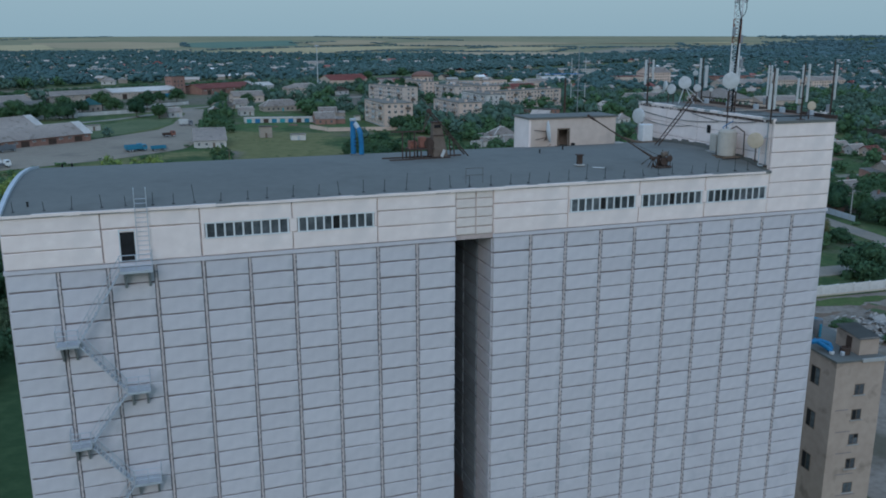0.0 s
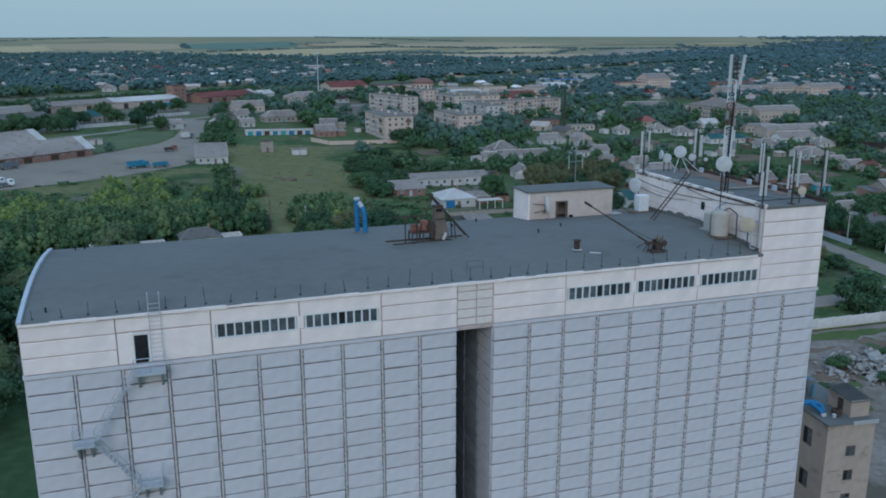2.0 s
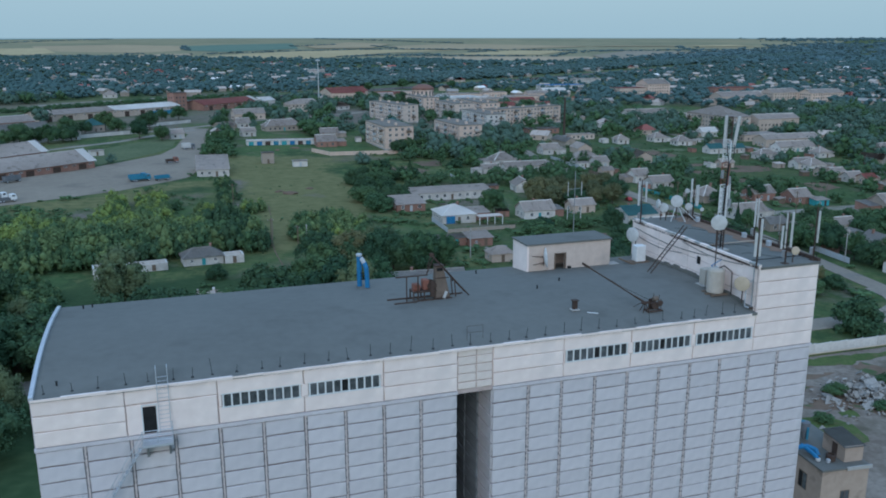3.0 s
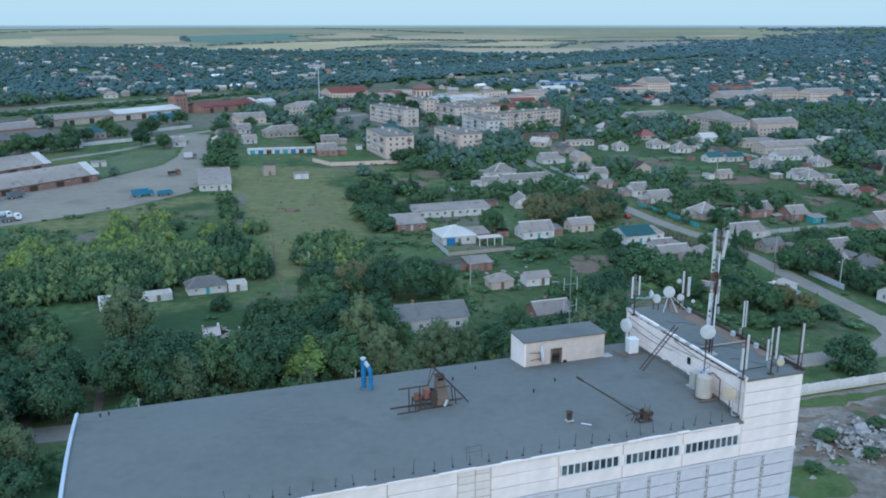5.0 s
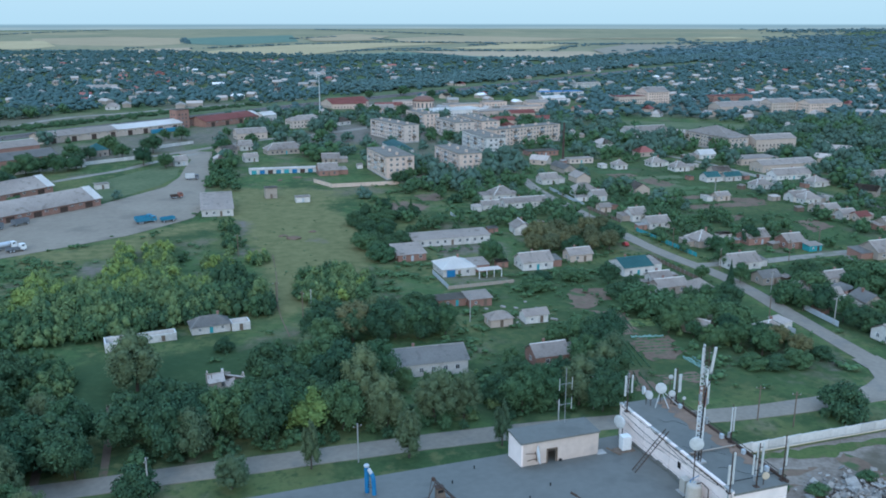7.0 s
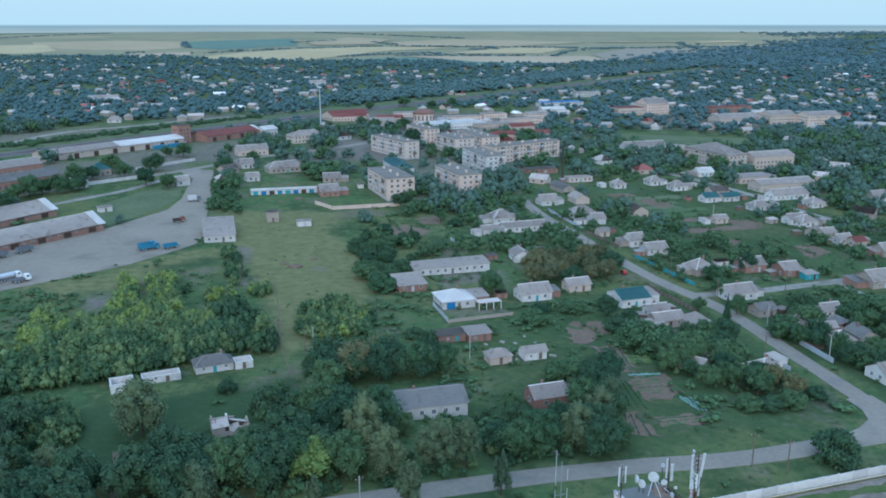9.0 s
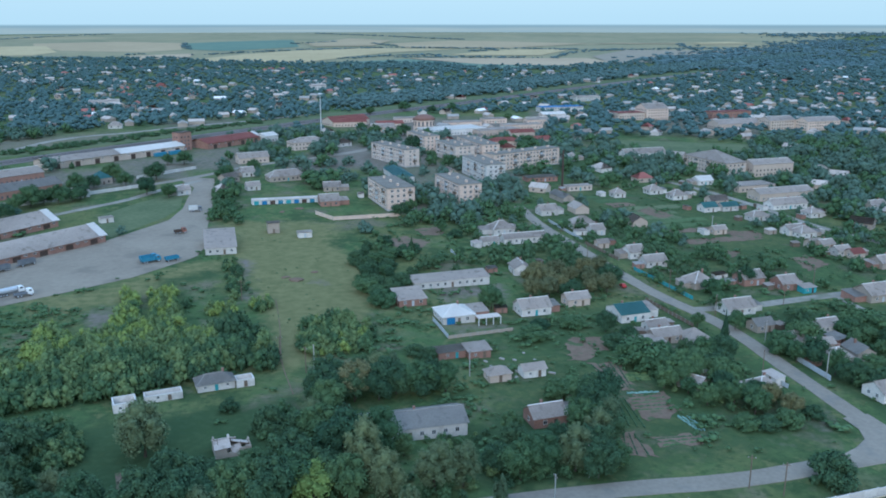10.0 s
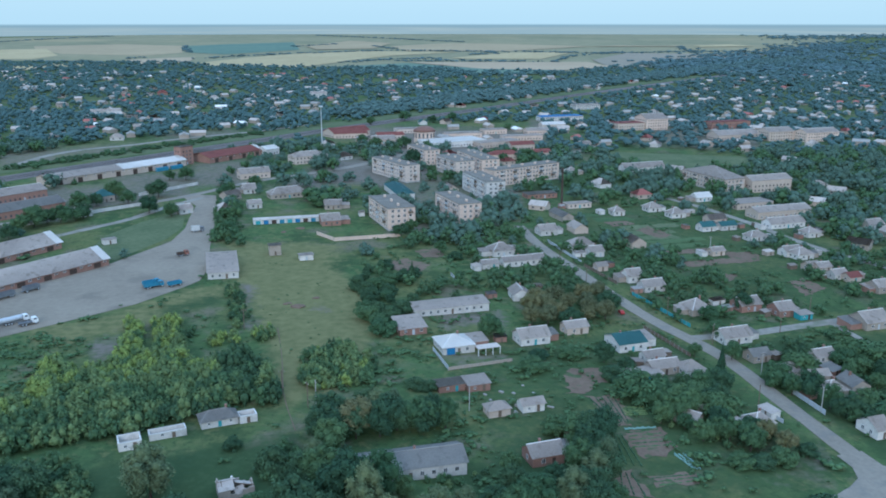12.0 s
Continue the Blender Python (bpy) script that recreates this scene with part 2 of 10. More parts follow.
M["tank_cream"] = material("tank_cream", (0.4, 0.36, 0.3), (0.54, 0.49, 0.42), 0.7, 2, 0.6, 0.8, 0.1, patch=(0.36, 0.31, 0.25), patch_amount=0.5, patch_size=0.8)
M["radio_grey"] = material("radio_grey", (0.2, 0.21, 0.215), (0.32, 0.33, 0.335), 0.7, 3, 0.6, 0.7, 0.05)
M["dome_brown"] = material("dome_brown", (0.15, 0.075, 0.055), (0.24, 0.125, 0.09), 0.7, 1.5, 0.3, 0.7, 0.1)
M["rubber"] = material("rubber", (0.012, 0.012, 0.012), (0.03, 0.03, 0.03), 0.9, 6, 1, 0.6, 0.1)
M["bark"] = material("bark", (0.05, 0.04, 0.03), (0.11, 0.09, 0.07), 1, 5, 0.8, 0.7, 0.4)



def ground_material():
    """Grass that turns dry or bare where the ground says so, mottled at several sizes."""
    m = material("ground_grass", (0.054, 0.096, 0.038), (0.104, 0.152, 0.058), 1, 0.45, 0.02, 0.6, 0.4, spec=0.05, patch=(0.13, 0.14, 0.075), patch_amount=0.7, patch_size=0.05)
    n, lk = m.node_tree.nodes, m.node_tree.links
    b = n["Principled BSDF"]
    co = [x for x in n if x.type == "TEX_COORD"][0]
    last = b.inputs["Base Color"].links[0].from_socket
    for size, low, high, much, dark, light in ((0.016, 0.46, 0.6, 0.9, (0.098, 0.115, 0.045), (0.17, 0.17, 0.07)), (0.06, 0.48, 0.6, 0.85, (0.035, 0.06, 0.026), (0.065, 0.1, 0.042)), (0.045, 0.54, 0.64, 0.85, (0.11, 0.098, 0.065), (0.2, 0.175, 0.12)), (0.2, 0.54, 0.64, 0.7, (0.115, 0.125, 0.052), (0.185, 0.18, 0.082)), (0.45, 0.52, 0.64, 0.7, (0.035, 0.06, 0.026), (0.06, 0.095, 0.04))):
        nz = n.new("ShaderNodeTexNoise")
        nz.inputs["Scale"].default_value, nz.inputs["Detail"].default_value, nz.inputs["Roughness"].default_value = size, 7, 0.62
        shift = n.new("ShaderNodeMapping")
        shift.inputs["Location"].default_value = (700 * size + 31, 13 / size, 5)
        lk.new(co.outputs["Object"], shift.inputs[0])
        lk.new(shift.outputs[0], nz.inputs["Vector"])
        cut = n.new("ShaderNodeMapRange")
        cut.inputs["From Min"].default_value, cut.inputs["From Max"].default_value, cut.inputs["To Max"].default_value = low, high, much
        lk.new(nz.outputs["Fac"], cut.inputs["Value"])
        fine = n.new("ShaderNodeTexNoise")
        fine.inputs["Scale"].default_value, fine.inputs["Detail"].default_value = 0.9, 4
        lk.new(co.outputs["Object"], fine.inputs["Vector"])
        tone, mx = n.new("ShaderNodeMix"), n.new("ShaderNodeMix")
        tone.data_type = mx.data_type = "RGBA"
        lk.new(fine.outputs["Fac"], tone.inputs[0])
        tone.inputs[6].default_value, tone.inputs[7].default_value = (*dark, 1), (*light, 1)
        lk.new(cut.outputs[0], mx.inputs[0])
        lk.new(last, mx.inputs[6])
        lk.new(tone.outputs[2], mx.inputs[7])
        last = mx.outputs[2]
    for name, dark, light, size in (("dry", (0.085, 0.1, 0.04), (0.235, 0.215, 0.1), 0.3), ("lush", (0.022, 0.048, 0.02), (0.077, 0.112, 0.05), 0.5), ("bare", (0.13, 0.11, 0.085), (0.22, 0.19, 0.155), 0.4)):
        at = n.new("ShaderNodeAttribute")
        at.attribute_name = name
        nz = n.new("ShaderNodeTexNoise")
        nz.inputs["Scale"].default_value, nz.inputs["Detail"].default_value = size, 6
        lk.new(co.outputs["Object"], nz.inputs["Vector"])
        edge = n.new("ShaderNodeMath")
        edge.operation = "ADD"
        lk.new(at.outputs["Fac"], edge.inputs[0])
        lk.new(nz.outputs["Fac"], edge.inputs[1])
        cut = n.new("ShaderNodeMapRange")
        cut.inputs["From Min"].default_value, cut.inputs["From Max"].default_value = 0.75, 1.35
        lk.new(edge.outputs[0], cut.inputs["Value"])
        tone = n.new("ShaderNodeMix")
        tone.data_type = "RGBA"
        lk.new(nz.outputs["Fac"], tone.inputs[0])
        tone.inputs[6].default_value, tone.inputs[7].default_value = (*dark, 1), (*light, 1)
        mx = n.new("ShaderNodeMix")
        mx.data_type = "RGBA"
        lk.new(cut.outputs[0], mx.inputs[0])
        lk.new(last, mx.inputs[6])
        lk.new(tone.outputs[2], mx.inputs[7])
        last = mx.outputs[2]
    lk.new(last, b.inputs["Base Color"])
    return m


M["ground_grass"] = ground_material()
M["tower_plaster"] = material("tower_plaster", (0.35, 0.272, 0.213), (0.49, 0.39, 0.31), 0.95, 1.0, 0.25, 0.8, 0.2, patch=(0.2, 0.16, 0.125), patch_amount=0.7, patch_size=0.5)


def leaf_material(name, dark, light, vary=0.24):
    """Leaves that vary from clump to clump, and in tone from tree to tree."""
    m = material(name, dark, light, 0.85, 1.2, 0.2, 0.7, 0, island=vary, spec=0.12)
    n, lk = m.node_tree.nodes, m.node_tree.links
    b = n["Principled BSDF"]
    info, tone, mul = n.new("ShaderNodeObjectInfo"), n.new("ShaderNodeMix"), n.new("ShaderNodeMix")
    tone.data_type = mul.data_type = "RGBA"
    mul.blend_type = "MULTIPLY"
    mul.inputs[0].default_value = 1.0
    lk.new(info.outputs["Random"], tone.inputs[0])
    tone.inputs[6].default_value, tone.inputs[7].default_value = (0.83, 0.91, 1.03, 1), (1.3, 1.19, 1.21, 1)
    lk.new(b.inputs["Base Color"].links[0].from_socket, mul.inputs[6])
    lk.new(tone.outputs[2], mul.inputs[7])
    lk.new(mul.outputs[2], b.inputs["Base Color"])
    return m


M["leaf_dark"] = leaf_material("leaf_dark", (0.031, 0.066, 0.033), (0.065, 0.114, 0.052))
M["leaf_mid"] = leaf_material("leaf_mid", (0.044, 0.088, 0.038), (0.092, 0.153, 0.063))
M["leaf_olive"] = leaf_material("leaf_olive", (0.066, 0.096, 0.045), (0.124, 0.162, 0.076))
M["leaf_lime"] = leaf_material("leaf_lime", (0.12, 0.178, 0.046), (0.212, 0.278, 0.075))
M["leaf_brown"] = leaf_material("leaf_brown", (0.082, 0.095, 0.042), (0.155, 0.155, 0.072))
# leaves of the distant woods: aerial haze mixed into the colour, bluer and paler
M["hazy_far_leaf"] = leaf_material("hazy_far_leaf", (0.063, 0.11, 0.097), (0.104, 0.16, 0.135), 0.07)
M["plain"] = material("plain", (0.19, 0.19, 0.115), (0.31, 0.27, 0.16), 1, 0.02, 0.0022, 0.5, 0, spec=0.05, patch=(0.34, 0.275, 0.155), patch_amount=0.7, patch_size=0.0016)
# town trees farther off: a little of the haze's blue put into their green
M["hazy_town_leaf"] = leaf_material("hazy_town_leaf", (0.06, 0.107, 0.073), (0.112, 0.166, 0.112), 0.16)
M["leaf_fresh"] = leaf_material("leaf_fresh", (0.08, 0.128, 0.047), (0.158, 0.215, 0.082))
# belts on the far slopes: blue-grey, with the haze of distance in the leaf colour
M["hazy_belt_leaf"] = leaf_material("hazy_belt_leaf", (0.078, 0.132, 0.128), (0.108, 0.165, 0.155), 0.06)

# ---- tools for building ----
def add_box(bm, x0, x1, y0, y1, z0, z1):
    v = [bm.verts.new(p) for p in ((x0, y0, z0), (x1, y0, z0), (x1, y1, z0), (x0, y1, z0), (x0, y0, z1), (x1, y0, z1), (x1, y1, z1), (x0, y1, z1))]
    for f in ((3, 2, 1, 0), (4, 5, 6, 7), (0, 1, 5, 4), (1, 2, 6, 5), (2, 3, 7, 6), (3, 0, 4, 7)):
        bm.faces.new([v[i] for i in f])


def boxes(*some):
    bm = bmesh.new()
    for b in some:
        add_box(bm, *b)
    return bm


def add_rod(bm, a, b, r, sides=6, r2=None):
    """A round bar from a to b."""
    a, b = Vector(a), Vector(b)
    q = (b - a).to_track_quat("Z", "Y")
    r2 = r if r2 is None else r2
    lo = [bm.verts.new(a + q @ Vector((r * math.cos(2 * math.pi * i / sides), r * math.sin(2 * math.pi * i / sides), 0))) for i in range(sides)]
    hi = [bm.verts.new(b + q @ Vector((r2 * math.cos(2 * math.pi * i / sides), r2 * math.sin(2 * math.pi * i / sides), 0))) for i in range(sides)]
    for i in range(sides):
        j = (i + 1) % sides
        bm.faces.new((lo[i], lo[j], hi[j], hi[i]))
    bm.faces.new(lo[::-1])
    bm.faces.new(hi)


def tube(points, r, sides=6):
    """One unbroken round cable through the points."""
    bm = bmesh.new()
    points = [Vector(p) for p in points]
    rings = []
    for i, p in enumerate(points):
        d = points[min(i + 1, len(points) - 1)] - points[max(i - 1, 0)]
        q = d.to_track_quat("Z", "Y")
        rings.append([bm.verts.new(p + q @ Vector((r * math.cos(2 * math.pi * k / sides), r * math.sin(2 * math.pi * k / sides), 0))) for k in range(sides)])
    for a, b in zip(rings, rings[1:]):
        for k in range(sides):
            bm.faces.new((a[k], a[(k + 1) % sides], b[(k + 1) % sides], b[k]))
    bm.faces.new(rings[0][::-1])
    bm.faces.new(rings[-1])
    return bm


def rods(some, r, sides=6):
    bm = bmesh.new()
    for a, b in some:
        add_rod(bm, a, b, r, sides)
    return bm


def add_turned(bm, profile, sides=20, centre=(0, 0, 0), axis=None):
    """A turned body from (radius, height) pairs."""
    q = Vector(axis).to_track_quat("Z", "Y") if axis else None
    rings = []
    for r, h in profile:
        ring = []
        for i in range(sides):
            p = Vector((r * math.cos(2 * math.pi * i / sides), r * math.sin(2 * math.pi * i / sides), h))
            ring.append(bm.verts.new((q @ p if q else p) + Vector(centre)))
        rings.append(ring)
    for a, b in zip(rings, rings[1:]):
        for i in range(sides):
            j = (i + 1) % sides
            bm.faces.new((a[i], a[j], b[j], b[i]))
    bm.faces.new(rings[0][::-1])
    bm.faces.new(rings[-1])


def turned(profile, sides=20, centre=(0, 0, 0), axis=None):
    bm = bmesh.new()
    add_turned(bm, profile, sides, centre, axis)
    return bm


def mesh_of(name, bm, mat, smooth=False):
    me = bpy.data.meshes.new(name)
    bm.to_mesh(me)
    bm.free()
    for m in mat if isinstance(mat, (list, tuple)) else [mat]:
        me.materials.append(m)
    if smooth:
        for p in me.polygons:
            p.use_smooth = True
    return me


def part(name, bm, mat, parent=None, label="", smooth=False):
    """One mesh object out of a bmesh, under a thing or a part."""
    ob = new(name, mesh_of(name, bm, mat, smooth))
    ob.parent = parent
    return tagged(ob, label)


def thing(name, m, label, category, group="", kind=""):
    ob = new(name)
    ob.matrix_world = m
    return tagged(ob, label, category, group, kind)


def bevelled(bm, width, segments=1):
    bmesh.ops.bevel(bm, geom=bm.edges[:], offset=width, segments=segments, affect="EDGES")
    return bm


AHEAD, RIGHT = (0.3206, 0.9472), (0.9472, -0.3206)   # the way the town is looked at


def smooth_step(x):
    x = min(1.0, max(0.0, x))
    return x * x * (3 - 2 * x)


def ground_z(x, y):
    """The height of the ground: it falls a little towards the street side, and rises far away."""
    u, v = RIGHT[0] * x + RIGHT[1] * y, AHEAD[0] * x + AHEAD[1] * y
    return -4.5 * math.tanh(u / 200) * (1 - smooth_step((v - 700) / 900)) + 42 * smooth_step((v - 2300) / 2600)


def uv_to_xy(u, v):
    return RIGHT[0] * u + AHEAD[0] * v, RIGHT[1] * u + AHEAD[1] * v


def on_ground(x, y, rot=0.0, sink=0.0):
    return pose(x, y, ground_z(x, y) - sink, 0, 0, rot)


def draped(name, outline, mat, lift, label, category, size=18.0, group="", kind="structure"):
    """A patch of ground surface that follows the ground, with a low edge."""
    bm = bmesh.new()
    f = bm.faces.new([bm.verts.new((x, y, 0)) for x, y in outline])
    bmesh.ops.triangulate(bm, faces=[f])
    for _ in range(6):
        long = [e for e in bm.edges if e.calc_length() > size]
        if not long:
            break
        bmesh.ops.subdivide_edges(bm, edges=long, cuts=1)
        bmesh.ops.triangulate(bm, faces=bm.faces[:])
    for v in bm.verts:
        v.co.z = ground_z(v.co.x, v.co.y) + lift
    bmesh.ops.recalc_face_normals(bm, faces=bm.faces)
    if bm.faces and sum(f.normal.z for f in bm.faces) < 0:
        bmesh.ops.reverse_faces(bm, faces=bm.faces[:])
    return tagged(part(name, bm, mat), label, category, group, kind)


def smoothed(line, rounds=2):
    for _ in range(rounds):
        out = [line[0]]
        for (ax, ay), (bx, by) in zip(line, line[1:]):
            out += [(0.75 * ax + 0.25 * bx, 0.75 * ay + 0.25 * by), (0.25 * ax + 0.75 * bx, 0.25 * ay + 0.75 * by)]
        line = out + [line[-1]]
    return line


def strip_of(name, line, width, mat, lift, label, category, kind="structure", step=8.0):
    """A road along a line, draped, with uneven edges and real thickness at its rims."""
    line = smoothed(line)
    pts = []
    for (ax, ay), (bx, by) in zip(line, line[1:]):
        n = max(1, int(math.hypot(bx - ax, by - ay) / step))
        pts += [(ax + (bx - ax) * i / n, ay + (by - ay) * i / n) for i in range(n)]
    pts.append(line[-1])
    bm = bmesh.new()
    rows = []
    for i, (x, y) in enumerate(pts):
        ax, ay = pts[max(0, i - 1)]
        bx, by = pts[min(len(pts) - 1, i + 1)]
        d = math.hypot(bx - ax, by - ay) or 1
        nx, ny = -(by - ay) / d, (bx - ax) / d
        row = []
        for s in (-1.02, -1, -0.5, 0, 0.5, 1, 1.02):
            w = width / 2 * s * (1 + 0.12 * noise.noise((x * 0.07, y * 0.07, 3 * (1 if s > 0 else -1))))
            px, py = x + nx * w, y + ny * w
            row.append(bm.verts.new((px, py, ground_z(px, py) + (lift if abs(s) <= 1 else -0.1))))
        rows.append(row)
    for a, b in zip(rows, rows[1:]):
        for i in range(6):
            bm.faces.new((a[i + 1], a[i], b[i], b[i + 1]))
    bmesh.ops.recalc_face_normals(bm, faces=bm.faces)
    if sum(f.normal.z for f in bm.faces) < 0:
        bmesh.ops.reverse_faces(bm, faces=bm.faces[:])
    return tagged(part(name, bm, mat), label, category, "", kind)

# ---- the ground, roads and fields ----
def edge_distance(x, y, outline):
    """How far inside an outline a place lies (outside: minus)."""
    hit, best = False, 1e9
    for (ax, ay), (bx, by) in zip(outline, outline[1:] + outline[:1]):
        if (ay > y) != (by > y) and x < (bx - ax) * (y - ay) / (by - ay) + ax:
            hit = not hit
        dx, dy = bx - ax, by - ay
        t = min(1, max(0, ((x - ax) * dx + (y - ay) * dy) / (dx * dx + dy * dy)))
        best = min(best, math.hypot(x - ax - t * dx, y - ay - t * dy))
    return best if hit else -best


DRY = [  # soft-edged dry meadows, with their strength
    ([(24, 372), (30, 330), (30, 280), (26, 232), (44, 236), (60, 262), (76, 300), (78, 340), (72, 372), (84, 412), (70, 420), (46, 425), (28, 440)], 1.0),
    ([(-60, 340), (-45, 296), (0, 318), (26, 345), (22, 362), (4, 356), (-14, 339), (-38, 325)], 0.8),
    ([(244, 246), (262, 246), (266, 225), (262, 196), (238, 196), (238, 212), (243, 229)], 0.5),
    ([(245, 462), (318, 446), (300, 400), (296, 320), (262, 316), (236, 330), (232, 400)], 0.3),
    ([(62, 240), (84, 246), (112, 240), (110, 205), (96, 190), (78, 196), (72, 214)], 0.35),
    ([(84, 246), (112, 246), (118, 290), (84, 300), (70, 280)], 0.45),
    ([(-110, 690), (-40, 740), (40, 800), (60, 860), (-60, 850), (-140, 760)], 0.6)]
BARE = [
    ([(84, 258), (108, 256), (112, 248), (86, 246)], 0.6), ([(50, 320), (60, 322), (58, 312), (50, 313)], 0.7), ([(22, 330), (27, 330), (30, 300), (25, 300)], 0.55), ([(86, 214), (100, 218), (98, 204), (86, 205)], 0.4),
    ([(100, 300), (124, 296), (122, 280), (92, 282)], 0.75), ([(140, 236), (166, 236), (168, 216), (136, 216)], 0.6), ([(196, 196), (212, 200), (208, 186), (192, 186)], 0.5), ([(150, 152), (164, 158), (168, 170), (160, 168)], 0.6), ([(-30, 300), (-21, 312), (-17, 291), (-23, 280), (-30, 288)], 0.8), ([(20, 300), (24, 330), (30, 360), (33, 358), (27, 318), (25, 296)], 0.9),
    ([(60, 560), (140, 560), (230, 640), (330, 720), (230, 760), (140, 700)], 0.85), ([(110, 425), (180, 425), (230, 500), (240, 600), (150, 600)], 0.6), ([(330, 690), (420, 720), (560, 860), (680, 860), (640, 700), (520, 660)], 0.7), ([(-134, 760), (-66, 850), (30, 880), (95, 925), (86, 850), (24, 800), (-60, 740), (-113, 690)], 0.65), ([(183, 940), (251, 890), (420, 880), (355, 745), (286, 705), (179, 750)], 0.9), ([(140, 160), (156, 154), (148, 149), (134, 153)], 0.35), ([(150, 166), (158, 165), (157, 160), (150, 161)], 0.6), ([(-150, 560), (-90, 600), (0, 660), (100, 730), (60, 600), (-60, 500)], 0.7)]
LUSH = [  # greener grass
    ([(98, 150), (150, 147), (166, 160), (174, 215), (176, 262), (110, 262), (84, 236), (78, 200), (72, 152)], 0.6), ([(176, 150), (260, 142), (270, 232), (190, 240), (182, 200)], 0.8), ([(186, 262), (330, 256), (340, 420), (190, 420)], 0.55), ([(60, 152), (100, 150), (96, 196), (60, 182)], 0.9),
    ([(-120, 20), (-11, 20), (-11, 142), (-120, 142)], 1.0),    ([(-60, 205), (30, 215), (30, 170), (-60, 175)], 0.9), ([(225, 300), (310, 300), (318, 460), (245, 470), (215, 400)], 0.6), ([(-10, 330), (22, 350), (22, 335), (0, 322)], 0.9), ([(96, 225), (130, 240), (150, 200), (110, 180)], 0.6), ([(230, 500), (340, 520), (330, 600), (250, 580)], 0.7)]


def ground_sheet():
    bm = bmesh.new()
    radii = [30, 60, 90, 110] + [110 + 7 * i for i in range(1, 60)] + [545, 570, 600, 640, 680, 730, 780, 870, 970, 1080, 1200, 1350, 1500, 1700, 1900, 2100, 2300, 2500, 2700, 2900, 3100, 3300, 3500, 3700, 3900, 4100, 4300, 4500, 4700, 4900]
    sides = 288
    dry, bare, lush = bm.verts.layers.float.new("dry"), bm.verts.layers.float.new("bare"), bm.verts.layers.float.new("lush")
    rings = []
    for r in radii:
        ring = []
        for i in range(sides):
            x, y = r * math.cos(2 * math.pi * i / sides), r * math.sin(2 * math.pi * i / sides)
            v = bm.verts.new((x, y, ground_z(x, y)))
            if y > 20 and r < 1000:
                for layer, zones, soft in ((dry, DRY, 9.0), (lush, LUSH, 9.0), (bare, BARE, 5.0)):
                    v[layer] = max(s * smooth_step(0.5 + edge_distance(x, y, o) / soft) for o, s in zones)
            ring.append(v)
        rings.append(ring)
    c = bm.verts.new((0, 0, ground_z(0, 0)))
    for i in range(sides):
        bm.faces.new((c, rings[0][i], rings[0][(i + 1) % sides]))
    for a, b in zip(rings, rings[1:]):
        for i in range(sides):
            j = (i + 1) % sides
            bm.faces.new((a[i], b[i], b[j], a[j]))
    return tagged(part("ground", bm, M["ground_grass"], smooth=True), "mottled green and dry grass ground reaching the far fields", "ground", "", "structure")


ground_sheet()

STREET = [(190, 430), (186, 407), (182, 385), (181, 356), (179, 323), (177, 289), (177, 265), (179, 248), (180, 232), (179, 218), (176.6, 203), (174.2, 188), (172.6, 175), (170.9, 163), (169.4, 152), (168.6, 142)]
NEAR_ROAD = [(-160, 151), (-23, 149), (17, 148.5), (47, 148), (64, 147.5), (94, 145), (116, 141), (135, 140.5), (150, 141), (166, 140), (230, 134), (330, 128)]
strip_of("road", NEAR_ROAD, 6.2, M["asphalt"], 0.12, "worn grey asphalt road behind the grain elevator", "road")
strip_of("street", STREET, 5.9, M["asphalt"], 0.14, "long straight grey asphalt street between houses", "road")
draped("junction", [(150, 143.5), (157, 145.8), (162.2, 148.6), (165, 153.5), (165.8, 160), (174.3, 160), (173.6, 152), (178, 146.5), (187, 142.3), (187, 137), (150, 138.4)], M["asphalt"], 0.17, "worn asphalt where the street meets the road", "road", 6)
strip_of("side_street", [(180, 248), (192, 247), (203, 246), (223, 247), (241, 248), (263, 249), (300, 250), (360, 251)], 5.0, M["dirt_road"], 0.1, "pale unpaved side street", "road")
strip_of("track", [(243, 247), (241, 229), (237, 214), (233, 190), (231, 150)], 3.0, M["dirt_road"], 0.09, "pale dirt track beside a lawn", "road")
strip_of("back_street", [(300, 520), (322, 470), (324, 442), (325, 415), (325, 398), (322, 367), (322, 336), (330, 290)], 5.0, M["dirt_road"], 0.1, "pale back street by the school", "road")
strip_of("dirt_way", [(-160, 640), (-119, 693), (-101, 728), (-88, 764), (-60, 795), (-21, 809), (27, 848), (92, 876), (160, 930)], 7.0, M["dirt_road"], 0.12, "pale dirt road by the railway", "road")
strip_of("footpath", [(-27, 152), (-27, 162), (-26.5, 172), (-26, 178)], 1.6, M["soil"], 0.08, "narrow trodden footpath between trees", "path")
strip_of("trodden_way", [(-15.6, 150), (-15.3, 152), (-14.9, 162), (-14.6, 176), (-15.2, 184)], 1.5, M["soil"], 0.07, "narrow trodden brown footpath between trees", "path")
strip_of("meadow_path", [(29, 215), (29, 239), (33, 266), (36, 299)], 0.3, M["soil"], 0.05, "thin trodden path over the meadow", "path")
strip_of("town_road", [(-240, 525), (-110, 500), (-60, 512), (-10, 540), (25, 565), (60, 600), (110, 625)], 6.0, M["asphalt"], 0.11, "grey road past the yard gate", "road")
strip_of("yard_road", [(-120, 420), (-70, 456), (-53, 469), (-35, 484), (-19, 497), (1, 526), (24, 550)], 5.0, M["dirt_road"], 0.13, "pale unpaved road behind the yard lawn", "road")
